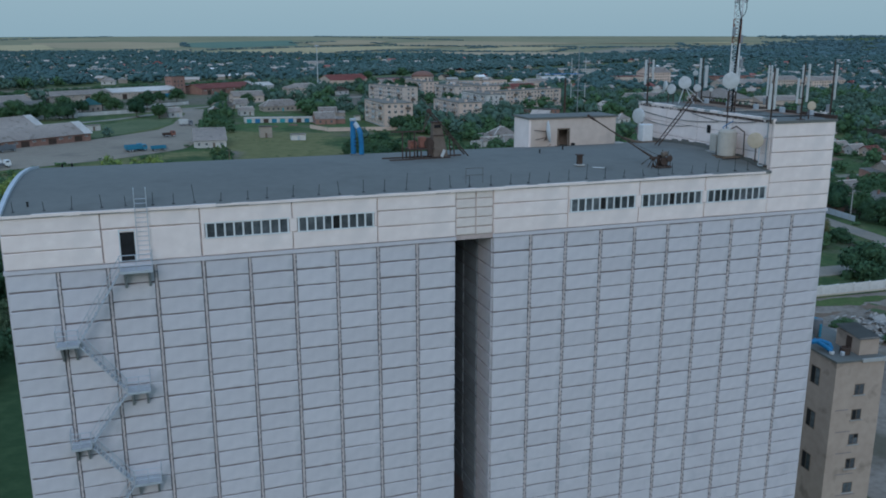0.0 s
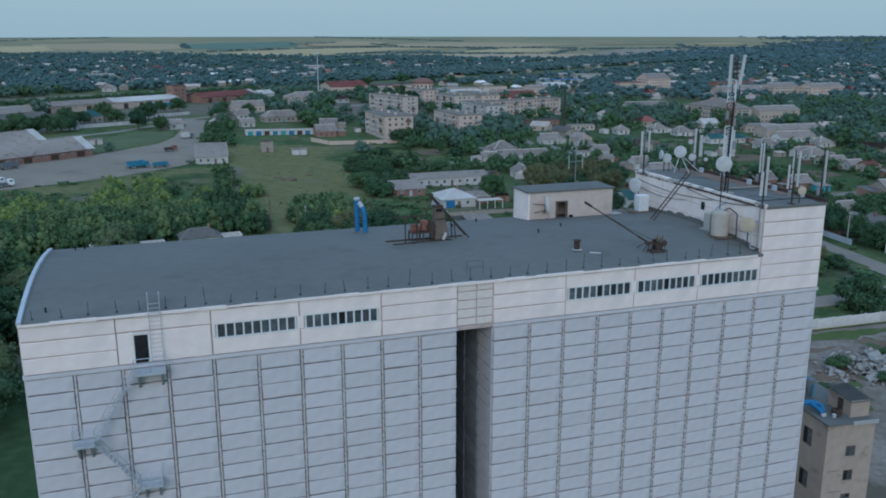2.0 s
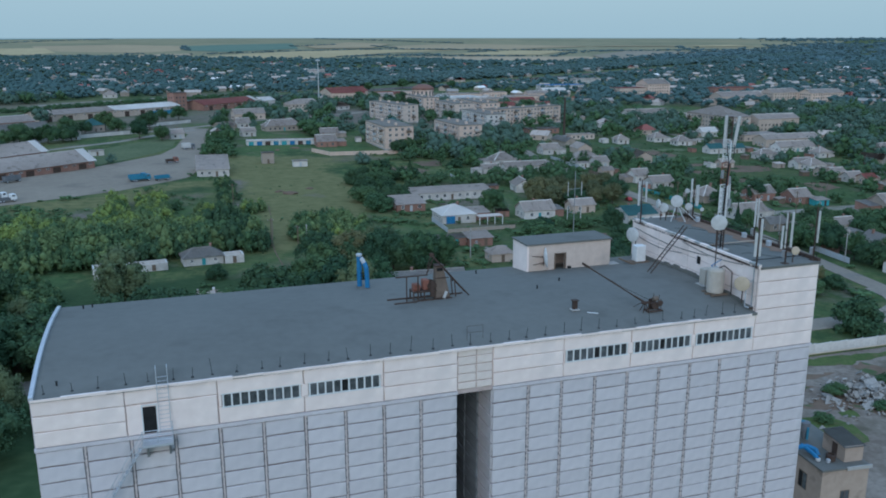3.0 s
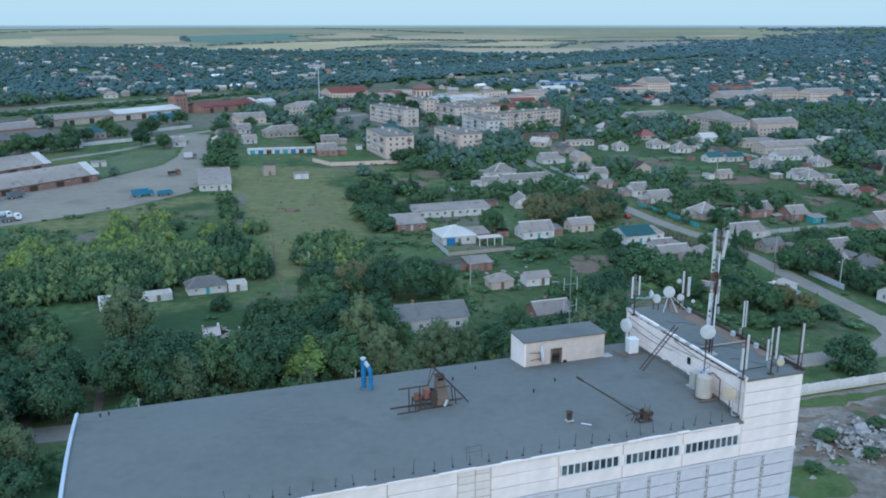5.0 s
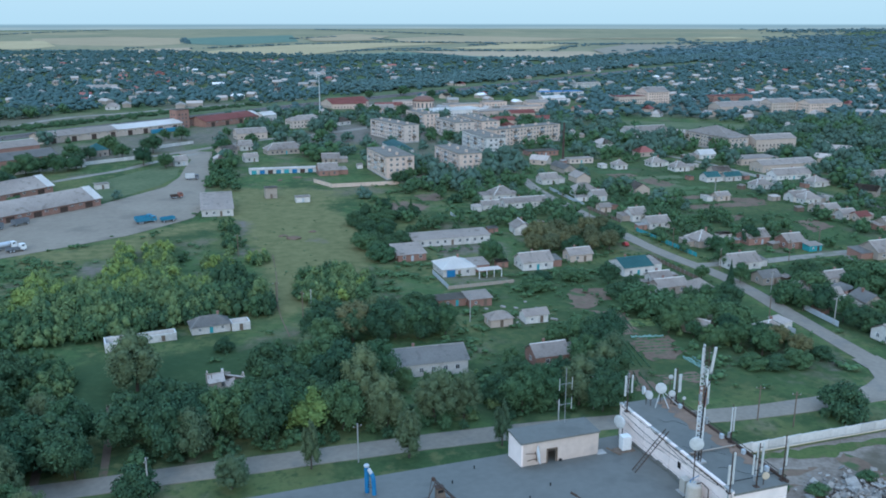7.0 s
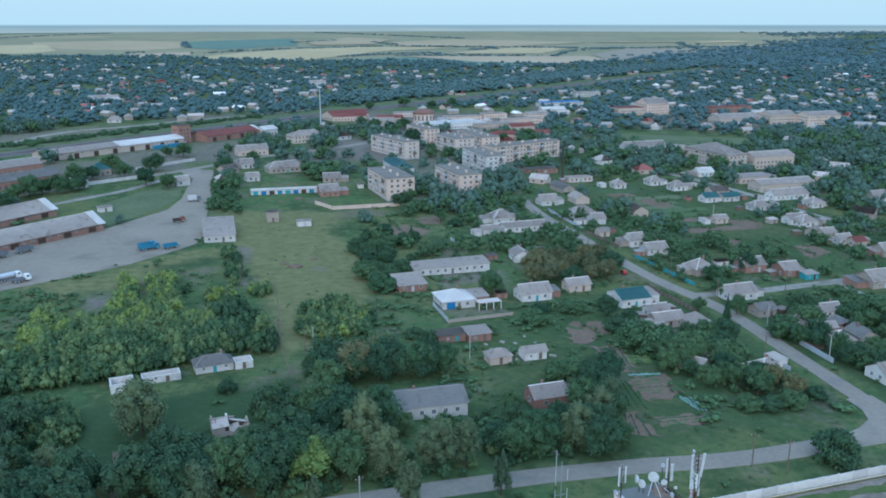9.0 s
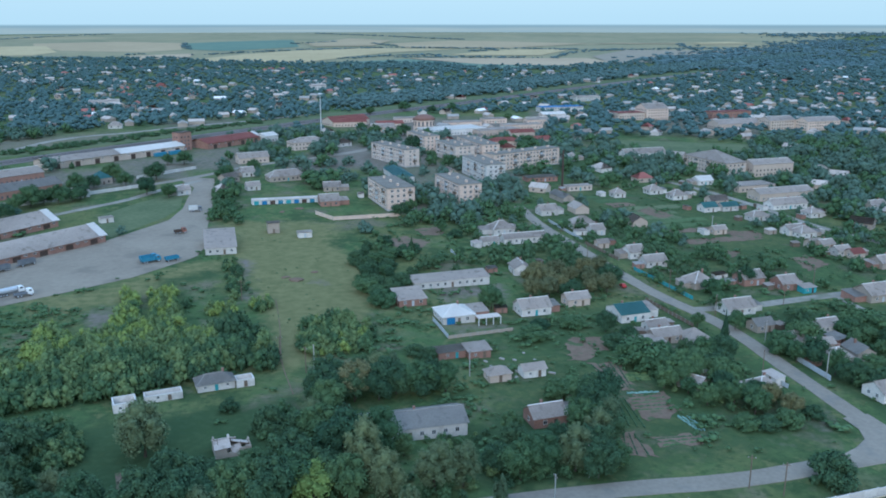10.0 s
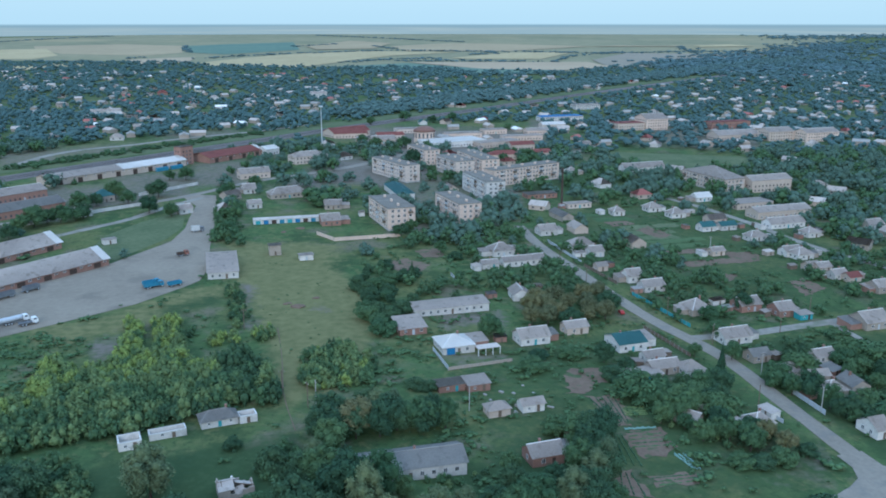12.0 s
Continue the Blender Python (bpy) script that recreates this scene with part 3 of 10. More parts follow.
strip_of("town_street", [(110, 625), (150, 650), (200, 700), (260, 760)], 8.0, M["asphalt"], 0.12, "grey road into the town centre", "road")
strip_of("ring_road", [(278, 560), (300, 600), (330, 660), (420, 740)], 6.0, M["dirt_road"], 0.12, "pale road round the park", "road")
draped("yard", [(-80, 303), (-59, 316), (-38, 327), (-14, 341), (6, 360), (12, 367), (17, 385), (20, 422), (29, 499), (33, 555), (20, 562), (13, 552), (19, 526), (14, 496), (10, 467), (2, 440), (-26, 405), (-67, 376), (-140, 330), (-170, 290), (-150, 270)], M["yard"], 0.1, "bare pale grey concrete yard with tyre stains", "yard")
draped("yard_lawn", [(-24, 411), (0, 446), (9, 470), (11, 497), (5, 508), (-12, 490), (-30, 462), (-36, 432)], M["lawn"], 0.07, "green lawn inside the yard loop", "lawn")
def ragged(outline, much=0.7):
    """An outline with uneven, worn edges."""
    out = []
    for (ax, ay), (bx, by) in zip(outline, outline[1:] + outline[:1]):
        n = max(2, int(math.hypot(bx - ax, by - ay) / 1.6))
        out += [(ax + (bx - ax) * i / n + random.uniform(-much, much), ay + (by - ay) * i / n + random.uniform(-much, much)) for i in range(n)]
    return out


draped("sports_field", [(352, 640), (382, 680), (500, 612), (460, 566), (349, 596)], M["lawn"], 0.07, "wide green playing field", "lawn")


def garden_bed(outline):
    """A dug bed with ragged edges."""
    draped("vegetable_bed", ragged(outline, 1.2), M["soil"], 0.08, "dug brown garden bed overgrown with weeds", "garden bed", group="garden beds")


def garden_plots():
    """Narrow strips of different crops behind the street's houses."""
    rnd = random.Random(19)
    y = 262.0
    while y < 452:
        d = rnd.uniform(6, 13)
        x0, x1 = 238 + rnd.uniform(-3, 8), 262 + rnd.uniform(-4, 22)
        mat, words = rnd.choice((("lawn", "narrow green garden strip"), ("meadow", "dry pale grass strip in the gardens"), ("grass", "dark green potato strip in the gardens"), ("soil", "dug brown strip in the gardens"), ("grass", "dark green potato strip in the gardens")))
        if not (270 < y + d and y < 326):
            draped("garden_plot", ragged([(x0, y), (x1, y + rnd.uniform(-3, 3)), (x1 + rnd.uniform(-3, 3), y + d), (x0 + rnd.uniform(-2, 2), y + d)], 0.9), M[mat], 0.06, words, "garden plot", group="garden plots")
        y += d + rnd.uniform(1, 7)


garden_plots()
for outline in ([(122.9, 234.6), (133.6, 231.6), (128.9, 221.2), (117.6, 214.6), (113.9, 216.7)], [(118.3, 213.3), (128.4, 211.5), (122.9, 192.5), (117.4, 192.3)], [(117.5, 188.7), (128.4, 188.1), (127.6, 177.2), (122.8, 173.8), (115.4, 172.9), (114.4, 181.1)], [(104.3, 169.4), (107.8, 169.1), (106.1, 156.5), (98.3, 158.8)], [(110.4, 165.0), (123.5, 163.3), (122.1, 159.1), (110.5, 159.8)],
                [(264, 297), (276, 301), (275, 285), (258, 277)], [(232, 314), (242, 321), (249, 313), (238, 304)], [(94, 371), (108, 380), (117, 365), (104, 351)], [(118, 392), (130, 394), (128, 378), (118, 378)], [(266, 350), (284, 346), (280, 334), (266, 336)], [(250, 404), (262, 410), (264, 388), (252, 384)]):
    garden_bed(outline)


def plant_ridge(ax, ay, bx, by, wide, high, mat, label):
    """One low ridge of plants or a net tunnel on a garden bed."""
    n = max(3, int(math.hypot(bx - ax, by - ay) / 0.5))
    d = math.hypot(bx - ax, by - ay)
    nx, ny = -(by - ay) / d, (bx - ax) / d
    bm = bmesh.new()
    rings = []
    for i in range(n + 1):
        k = i / n
        x, y = ax + (bx - ax) * k, ay + (by - ay) * k
        w, h = wide * random.uniform(0.4, 1.4), high * random.uniform(0.2, 1.3)
        rings.append([bm.verts.new((x + nx * w * s, y + ny * w * s, ground_z(x, y) + z)) for s, z in ((-0.5, 0.0), (-0.3, 0.75 * h), (0.1, h), (0.35, 0.6 * h), (0.5, 0.0))])
    for a, b in zip(rings, rings[1:]):
        for i in range(4):
            bm.faces.new((a[i], a[i + 1], b[i + 1], b[i]))
    bmesh.ops.recalc_face_normals(bm, faces=bm.faces)
    tagged(part("plant_ridge", bm, mat), label, "plant ridge", "plant ridges of the gardens")


ROWS_OF_CROPS = [  # first row's ends, last row's ends, how many, what grows
    ((118.8, 212), (118, 193.5), (126.5, 210.5), (121.8, 193.5), 5, "leaf_dark"),
    ((124.9, 203.2), (131.8, 201.2), (123.2, 198.2), (130.2, 197), 5, "leaf_fresh"),
    ((117.8, 187.8), (127.6, 187.4), (115, 180), (127, 178), 5, "leaf_mid"),
    ((100, 159), (105, 169), (105, 157), (107.5, 168), 3, "leaf_dark"),
    ((111, 164), (123, 162.6), (111, 160.5), (122, 159.7), 3, "leaf_mid"),
    ((134, 214), (131, 196), (138, 212), (134, 196), 3, "leaf_mid"),
    ((108.5, 172), (113.6, 187), (112, 170), (116, 188), 3, "leaf_dark")]
for (a, b, c, d, n, mat) in ROWS_OF_CROPS:
    for k in range(n):
        q = k / (n - 1)
        plant_ridge(a[0] + (c[0] - a[0]) * q, a[1] + (c[1] - a[1]) * q, b[0] + (d[0] - b[0]) * q, b[1] + (d[1] - b[1]) * q, 0.55, 0.3, M[mat], "low uneven green plant ridge in a garden bed")
for ax, ay, bx, by in ((123.9, 173.5, 124.5, 164.9), (126.4, 172.8, 125.9, 164.2), (125.2, 173.2, 125.2, 164.5), (118.4, 190.2, 127.7, 188.6)):
    plant_ridge(ax, ay, bx, by, 0.5, 0.5, M["net"], "long low tunnel of pale teal garden netting")
draped("concrete_apron", [(70, 124), (200, 126), (230, 60), (200, -40), (60, -40), (70, 60)], M["slab"], 0.06, "cracked and stained old concrete apron", "pavement")
for outline in ([(88, 92), (91.5, 98.2), (96.1, 101.6), (100.6, 101.4), (102.8, 98.8), (101, 92)], [(100, 125), (117.6, 123.8), (137.9, 122.9), (152, 123), (151, 120.5), (135.7, 120.6), (125.3, 119.9), (122.5, 118.9), (112, 122)], [(104, 102.4), (106.8, 102.2), (106.4, 100.2), (104, 100)], [(93, 107), (97, 110), (99, 108), (95, 105)]):
    draped("weed_patch", ragged(outline, 0.6), M["weeds"], 0.1, "green weeds grown over the edge of the old apron", "weeds", 6, "weed patches on the apron")
for outline in ([(122.5, 118.4), (126.0, 119.2), (128, 115.7), (127, 108), (121.5, 107.5), (122, 111)], [(99, 105.8), (103.4, 107.4), (109.0, 107.5), (119.9, 108.6), (122, 100.9), (113.2, 95.3), (108.0, 103), (101.7, 103.2)], [(102, 116), (110, 117.6), (117, 116.4), (112, 115)], [(97, 111.6), (104, 113), (110, 112), (103, 110.6)]):
    draped("bare_patch", ragged(outline, 0.7), M["soil"], 0.085, "bare brown earth on the broken apron", "bare earth", 6, "bare patches on the apron")
draped("square", [(530, 850), (600, 880), (640, 850), (590, 810)], M["concrete"], 0.15, "pale paved square by the hall", "pavement", 40)
strip_of("railway_bed", [(-400, 430), (-200, 585), (-106, 655), (-72, 682), (19, 752), (87, 806), (152, 862), (265, 950), (397, 1048), (521, 1140), (674, 1246), (1103, 1524), (1900, 2050)], 22.0, M["ballast"], 0.3, "dark brown railway ballast with several tracks", "railway", step=20)
strip_of("railway_verge", [(-430, 452), (-130, 686), (0, 775), (140, 885), (260, 985), (400, 1090), (680, 1290), (1100, 1560)], 26.0, M["lawn"], 0.2, "green strip along the railway", "verge", step=20)


def rail_lines():
    line = [(-200, 585), (-106, 655), (19, 752), (152, 862), (397, 1048), (674, 1246)]
    for k, off in enumerate((-5.2, -3.7, -0.8, 0.7, 3.6, 5.1)):
        bm = bmesh.new()
        for (ax, ay), (bx, by) in zip(line, line[1:]):
            d = math.hypot(bx - ax, by - ay)
            nx, ny = -(by - ay) / d * off, (bx - ax) / d * off
            add_rod(bm, (ax + nx, ay + ny, ground_z(ax, ay) + 0.42), (bx + nx, by + ny, ground_z(bx, by) + 0.42), 0.045, 4)
        tagged(part("rail", bm, M["rust"]), "long rusty steel rail on dark ballast", "rail", "railway rails", "structure")


rail_lines()


FIELD_WORDS = {"wheat": "ripe golden grain field on the far slope", "stubble": "pale olive stubble field on the far slope", "crop": "green crop field on the far slope", "fallow": "pale bare field beyond the town", "ploughed": "dull grey-brown ploughed field beyond the town"}


def far_field(mat, outline, lift):
    """A field on the far slopes, its corners given across and along the view."""
    draped("field", [uv_to_xy(u, v) for u, v in outline], M[mat], lift, FIELD_WORDS[mat], "field", 160, "far fields")


PLAIN = [(-2400, 2450), (-1276, 2520), (-789, 2500), (-600, 2240), (-402, 2180), (-121, 2180), (98, 2035), (271, 1957), (456, 2245), (720, 2640), (1114, 3060), (1500, 3500), (1900, 4100), (1900, 4450), (900, 4780), (-600, 4820), (-1700, 4550), (-2500, 3900)]
draped("far_plain", [uv_to_xy(u, v) for u, v in PLAIN], M["plain"], 0.3, "pale olive open farmland beyond the town", "farmland", 220)
far_field("stubble", [(-1590, 3400), (-1510, 3470), (-1300, 3570), (-1030, 3440), (-890, 2980), (-970, 2810), (-1270, 2910), (-1510, 3240)], 0.70)
far_field("wheat", [(-1710, 3130), (-1470, 3240), (-1240, 2810), (-1230, 2610), (-1410, 2580)], 0.82)
far_field("wheat", [(-1160, 2110), (-1080, 2240), (-1050, 2360), (-900, 2330), (-880, 2240), (-970, 2190), (-980, 2030), (-1090, 1990)], 0.94)
far_field("fallow", [(-930, 2550), (-840, 2670), (-770, 2710), (-710, 2420), (-810, 2330)], 1.06)
far_field("crop", [(-1010, 3420), (-880, 3570), (-640, 3730), (-520, 3160), (-720, 2870), (-870, 2980)], 1.18)
far_field("wheat", [(-670, 2390), (-610, 2670), (-470, 2940), (-270, 3080), (50, 3010), (-170, 2800), (-270, 2540), (-300, 2390), (-350, 2210), (-400, 2160), (-600, 2240)], 1.30)
far_field("wheat", [(20, 2670), (220, 2970), (440, 3010), (290, 2610), (60, 2610)], 1.42)
far_field("stubble", [(-210, 3410), (30, 3640), (480, 3460), (560, 3400), (230, 3080), (-130, 3080)], 1.54)
far_field("fallow", [(-100, 2420), (70, 2420), (400, 2420), (420, 2180), (280, 2030), (90, 2080), (-10, 2270)], 1.66)
far_field("ploughed", [(430, 2540), (610, 2940), (1060, 2870), (840, 2540), (690, 2360), (530, 2180), (410, 2130)], 1.78)
far_field("wheat", [(980, 3460), (1150, 3550), (1210, 3410), (980, 3350)], 1.90)
far_field("stubble", [(550, 3380), (900, 3380), (910, 3410), (700, 3460)], 2.02)
far_field("crop", [(-260, 2180), (-100, 2360), (90, 2080), (280, 2010), (240, 1880), (-30, 1880), (-190, 1980)], 2.14)
far_field("stubble", [(-540, 3410), (-410, 3840), (-220, 3640), (-260, 3230), (-460, 3160)], 2.26)

# ---- the grain elevator ----
XL, XG, XH, XT, XR = -9.74, 19.5, 22.36, 46.25, 52.4     # left end, gap, tall head, right end
YF, YB = 55.0, 75.2                                      # front and back walls
Z_CORN, Z_WHITE, Z_ROOF, Z_HEAD = 33.3, 33.62, 37.05, 41.0
base_z = ground_z(20, 65)
elevator = thing("grain_elevator", pose(0, 0, base_z), "tall grain elevator of whitewashed concrete panels with a flat tar roof", "grain elevator")
DZ = -base_z


def roof_z(y):
    """The roof is slightly arched between its long edges."""
    s = (y - YF) / (YB - YF)
    return Z_ROOF + 0.85 * 4 * s * (1 - s) * (1.15 - 0.3 * s)


def piece(name, me, parent, at):
    ob = new(name, me)
    ob.parent = parent
    ob.location = at
    return ob


# the bodies behind the panels, with the gap between them
for name, x0, x1 in (("left_silo_core", XL + 0.1, XG - 0.1), ("right_silo_core", XH + 0.1, XR - 0.1)):
    part(name, boxes((x0, x1, YF + 0.12, YB - 0.12, -2 + DZ, Z_CORN + DZ)), M["joint"], elevator, "brown-grey concrete behind the panel joints")
# added wall, out of view, that closes the gap so it stays dark
part("gap_back_wall", boxes((XG - 0.1, XH + 0.1, YB - 1.2, YB - 0.9, -2 + DZ, Z_CORN + DZ)), M["gap_shade_panel"], elevator)
part("gallery_core", boxes((XL + 0.1, XT, YF + 0.14, YB - 0.12, Z_CORN + 0.02 + DZ, Z_ROOF - 0.1 + DZ)), M["pale_joint"], elevator)
part("head_core", boxes((XT + 0.12, XR - 0.12, YF + 0.14, YB - 0.1, Z_CORN + 0.02 + DZ, Z_HEAD - 0.25 + DZ)), M["pale_joint"], elevator)
part("cornice", boxes((XL - 0.06, XG, YF - 0.07, YF + 0.3, Z_CORN + 0.05 + DZ, Z_WHITE - 0.03 + DZ), (XH, XR + 0.06, YF - 0.07, YF + 0.3, Z_CORN + 0.05 + DZ, Z_WHITE - 0.03 + DZ)), M["grey_panel"], elevator, "narrow grey concrete ledge below the white gallery")
part("rear_wall", boxes((XL, XR, YB - 0.12, YB, -2 + DZ, Z_ROOF - 0.05 + DZ)), M["grey_panel"], elevator)
part("end_wall", boxes((XL - 0.02, XL + 0.1, YF + 0.1, YB - 0.12, -2 + DZ, Z_ROOF - 0.1 + DZ)), M["grey_panel"], elevator)
part("end_wall", boxes((XR - 0.1, XR + 0.02, YF + 0.1, YB - 0.12, -2 + DZ, Z_HEAD - 0.3 + DZ)), M["grey_panel"], elevator)


def arched_roof():
    bm = bmesh.new()
    n = 14
    rows = []
    for i in range(n + 1):
        y = YF - 0.12 + (YB - YF + 0.24) * i / n
        z = roof_z(min(max(y, YF), YB)) + DZ
        rows.append([bm.verts.new((x, y, zz)) for x, zz in ((XL - 0.05, z - 0.2), (XL - 0.05, z), (XT + 0.1, z), (XT + 0.1, z - 0.2))])
    for a, b in zip(rows, rows[1:]):
        for i in range(4):
            j = (i + 1) % 4
            bm.faces.new((a[i], a[j], b[j], b[i]))
    bm.faces.new(rows[0])
    bm.faces.new(rows[-1][::-1])
    bmesh.ops.recalc_face_normals(bm, faces=bm.faces)
    return bm


part("roof", arched_roof(), M["roof_felt"], elevator, "dark grey tar felt roof, slightly arched")


def roof_edge():
    """Torn pale edge of the roof felt over the front wall, strip by strip."""
    x = XL
    while x < XT - 0.5:
        w = random.uniform(0.9, 2.4)
        h = random.uniform(0.0, 0.05)
        part("eave_strip", boxes((x, min(x + w, XT - 0.1), YF - 0.14 - random.uniform(0, 0.04), YF + 0.02, Z_ROOF - 0.14 - h + DZ, Z_ROOF + random.uniform(-0.02, 0.03) + DZ)), M["white_panel"], elevator)
        x += w + 0.004


roof_edge()


def end_coping():
    bm = bmesh.new()
    n = 14
    ring = []
    for i in range(n + 1):
        y = YF - 0.1 + (YB - YF + 0.2) * i / n
        z = roof_z(min(max(y, YF), YB)) + DZ
        ring.append([bm.verts.new(p) for p in ((XL - 0.06, y, z - 0.12), (XL - 0.06, y, z + 0.16), (XL + 0.22, y, z + 0.18), (XL + 0.24, y, z - 0.02))])
    for a, b in zip(ring, ring[1:]):
        for i in range(4):
            j = (i + 1) % 4
            bm.faces.new((a[i], a[j], b[j], b[i]))
    bm.faces.new(ring[0])
    bm.faces.new(ring[-1][::-1])
    bmesh.ops.recalc_face_normals(bm, faces=bm.faces)
    return bm


part("end_coping", end_coping(), M["galv"], elevator, "pale galvanised metal coping along the roof end")


def panel_mesh(name, w, h, mat, d=0.16, wobble=0.0, seed=0):
    """A wall panel with softened, slightly uneven rim; its back lies in the wall."""
    rnd = random.Random(seed)
    bm = bmesh.new()
    cols = 5
    r = 0.035

    def jit():
        return rnd.uniform(-wobble, wobble)
    front, rim = [], []
    outline = [(w * i / cols, 0) for i in range(cols)] + [(w, h * i / 2) for i in range(2)] + [(w - w * i / cols, h) for i in range(cols)] + [(0, h - h * i / 2) for i in range(2)]
    for x, z in outline:
        x, z = x + jit(), z + jit()
        cx, cz = (x - w / 2) * (1 - 2 * r / w) + w / 2, (z - h / 2) * (1 - 2 * r / h) + h / 2
        front.append(bm.verts.new((cx, 0, cz)))
        rim.append(bm.verts.new((x, 0.03, z)))
    back = [bm.verts.new((v.co.x, d, v.co.z)) for v in rim]
    k = len(front)
    bm.faces.new(front)
    for i in range(k):
        j = (i + 1) % k
        bm.faces.new((front[j], front[i], rim[i], rim[j]))
        bm.faces.new((rim[j], rim[i], back[i], back[j]))
    bmesh.ops.recalc_face_normals(bm, faces=bm.faces)
    return mesh_of(name, bm, mat)


ROWS_DOWN, ROW = 31, 1.143
LEFT_JOINTS = (-6.77, -3.84, -1.0, 1.99, 4.97, 7.94, 10.85, 13.75, 16.6)      # upright strips between the columns
RIGHT_JOINTS = (25.38, 28.25, 31.22, 34.15, 37.12, 40.09, 43.05, 45.97, 48.95)


def columns(x0, joints, x1):
    edges = [x0 - 0.06] + list(joints) + [x1 + 0.06]
    return [(a + 0.13, b - 0.13) for a, b in zip(edges, edges[1:])]


grey_meshes = [panel_mesh("wall_panel", 2.7, 1.045, M["grey_panel"], wobble=0.02, seed=k) for k in range(8)]


def grey_wall():
    rest_verts, rest_faces = [], []
    for x0, x1 in columns(XL, LEFT_JOINTS, XG) + columns(XH, RIGHT_JOINTS, XR):
        for k in range(ROWS_DOWN):
            z = Z_CORN - ROW * (k + 1) + 0.05
            me = random.choice(grey_meshes)
            at = Vector((x0 + random.uniform(-0.01, 0.01), YF + random.uniform(-0.012, 0.012), z + DZ + random.uniform(-0.022, 0.022)))
            if k < 15:
                ob = piece("wall_panel", me, elevator, at)
                ob.scale.x = (x1 - x0) / 2.7
                ob.rotation_euler.y = radians(random.uniform(-0.3, 0.3))
            else:
                base = len(rest_verts)
                rest_verts.extend((v.co.x * (x1 - x0) / 2.7 + at.x, v.co.y + at.y, v.co.z + at.z) for v in me.vertices)
                rest_faces.extend([base + i for i in p.vertices] for p in me.polygons)
    me = bpy.data.meshes.new("lower_cladding")
    me.from_pydata(rest_verts, [], rest_faces)
    me.materials.append(M["grey_panel"])
    ob = new("lower_cladding", me)
    ob.parent = elevator
    tagged(ob, "rows of grey whitewashed concrete wall panels", kind="stuff")


grey_wall()


def joint_strips():
    """Narrow filled strips in the upright joints, with broken dark mortar along their sides."""
    for x in LEFT_JOINTS + RIGHT_JOINTS:
        bm = bmesh.new()
        add_box(bm, x - 0.066, x + 0.066, YF + 0.02, YF + 0.125, DZ, Z_CORN + DZ)
        pale = len(bm.faces)
        bm.faces.ensure_lookup_table()
        for side, most in ((-1, 0.5), (1, 0.34)):
            z = random.uniform(0.2, 0.5)
            while z < Z_CORN - 0.2:
                tall = random.uniform(0.08, 0.26)
                dx = side * random.uniform(0.07, 0.1)
                w = random.uniform(0.022, 0.045)
                add_box(bm, x + dx - w, x + dx + w, YF - 0.012, YF + 0.1, z - tall / 2 + DZ, z + tall / 2 + DZ)
                z += tall + random.uniform(0.1, most)
        bm.faces.ensure_lookup_table()
        for f in bm.faces[pale:]:
            f.material_index = 1
        part("joint_strip", bm, [M["joint_fill"], M["mortar"]], elevator)


joint_strips()


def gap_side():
    """Panels on the wall inside the gap; the deeper columns have its shade in their colour."""
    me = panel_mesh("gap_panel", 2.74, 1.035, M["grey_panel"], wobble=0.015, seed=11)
    shaded = panel_mesh("gap_panel", 2.74, 1.035, M["gap_shade_panel"], wobble=0.015, seed=11)
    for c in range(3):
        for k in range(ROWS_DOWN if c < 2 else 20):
            ob = piece("gap_panel", (me, shaded, shaded)[c], elevator, (XH - 0.02, YF + 0.1 + 3 * c + 2.87, Z_CORN - ROW * (k + 1) + 0.045 + DZ))
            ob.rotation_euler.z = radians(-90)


gap_side()


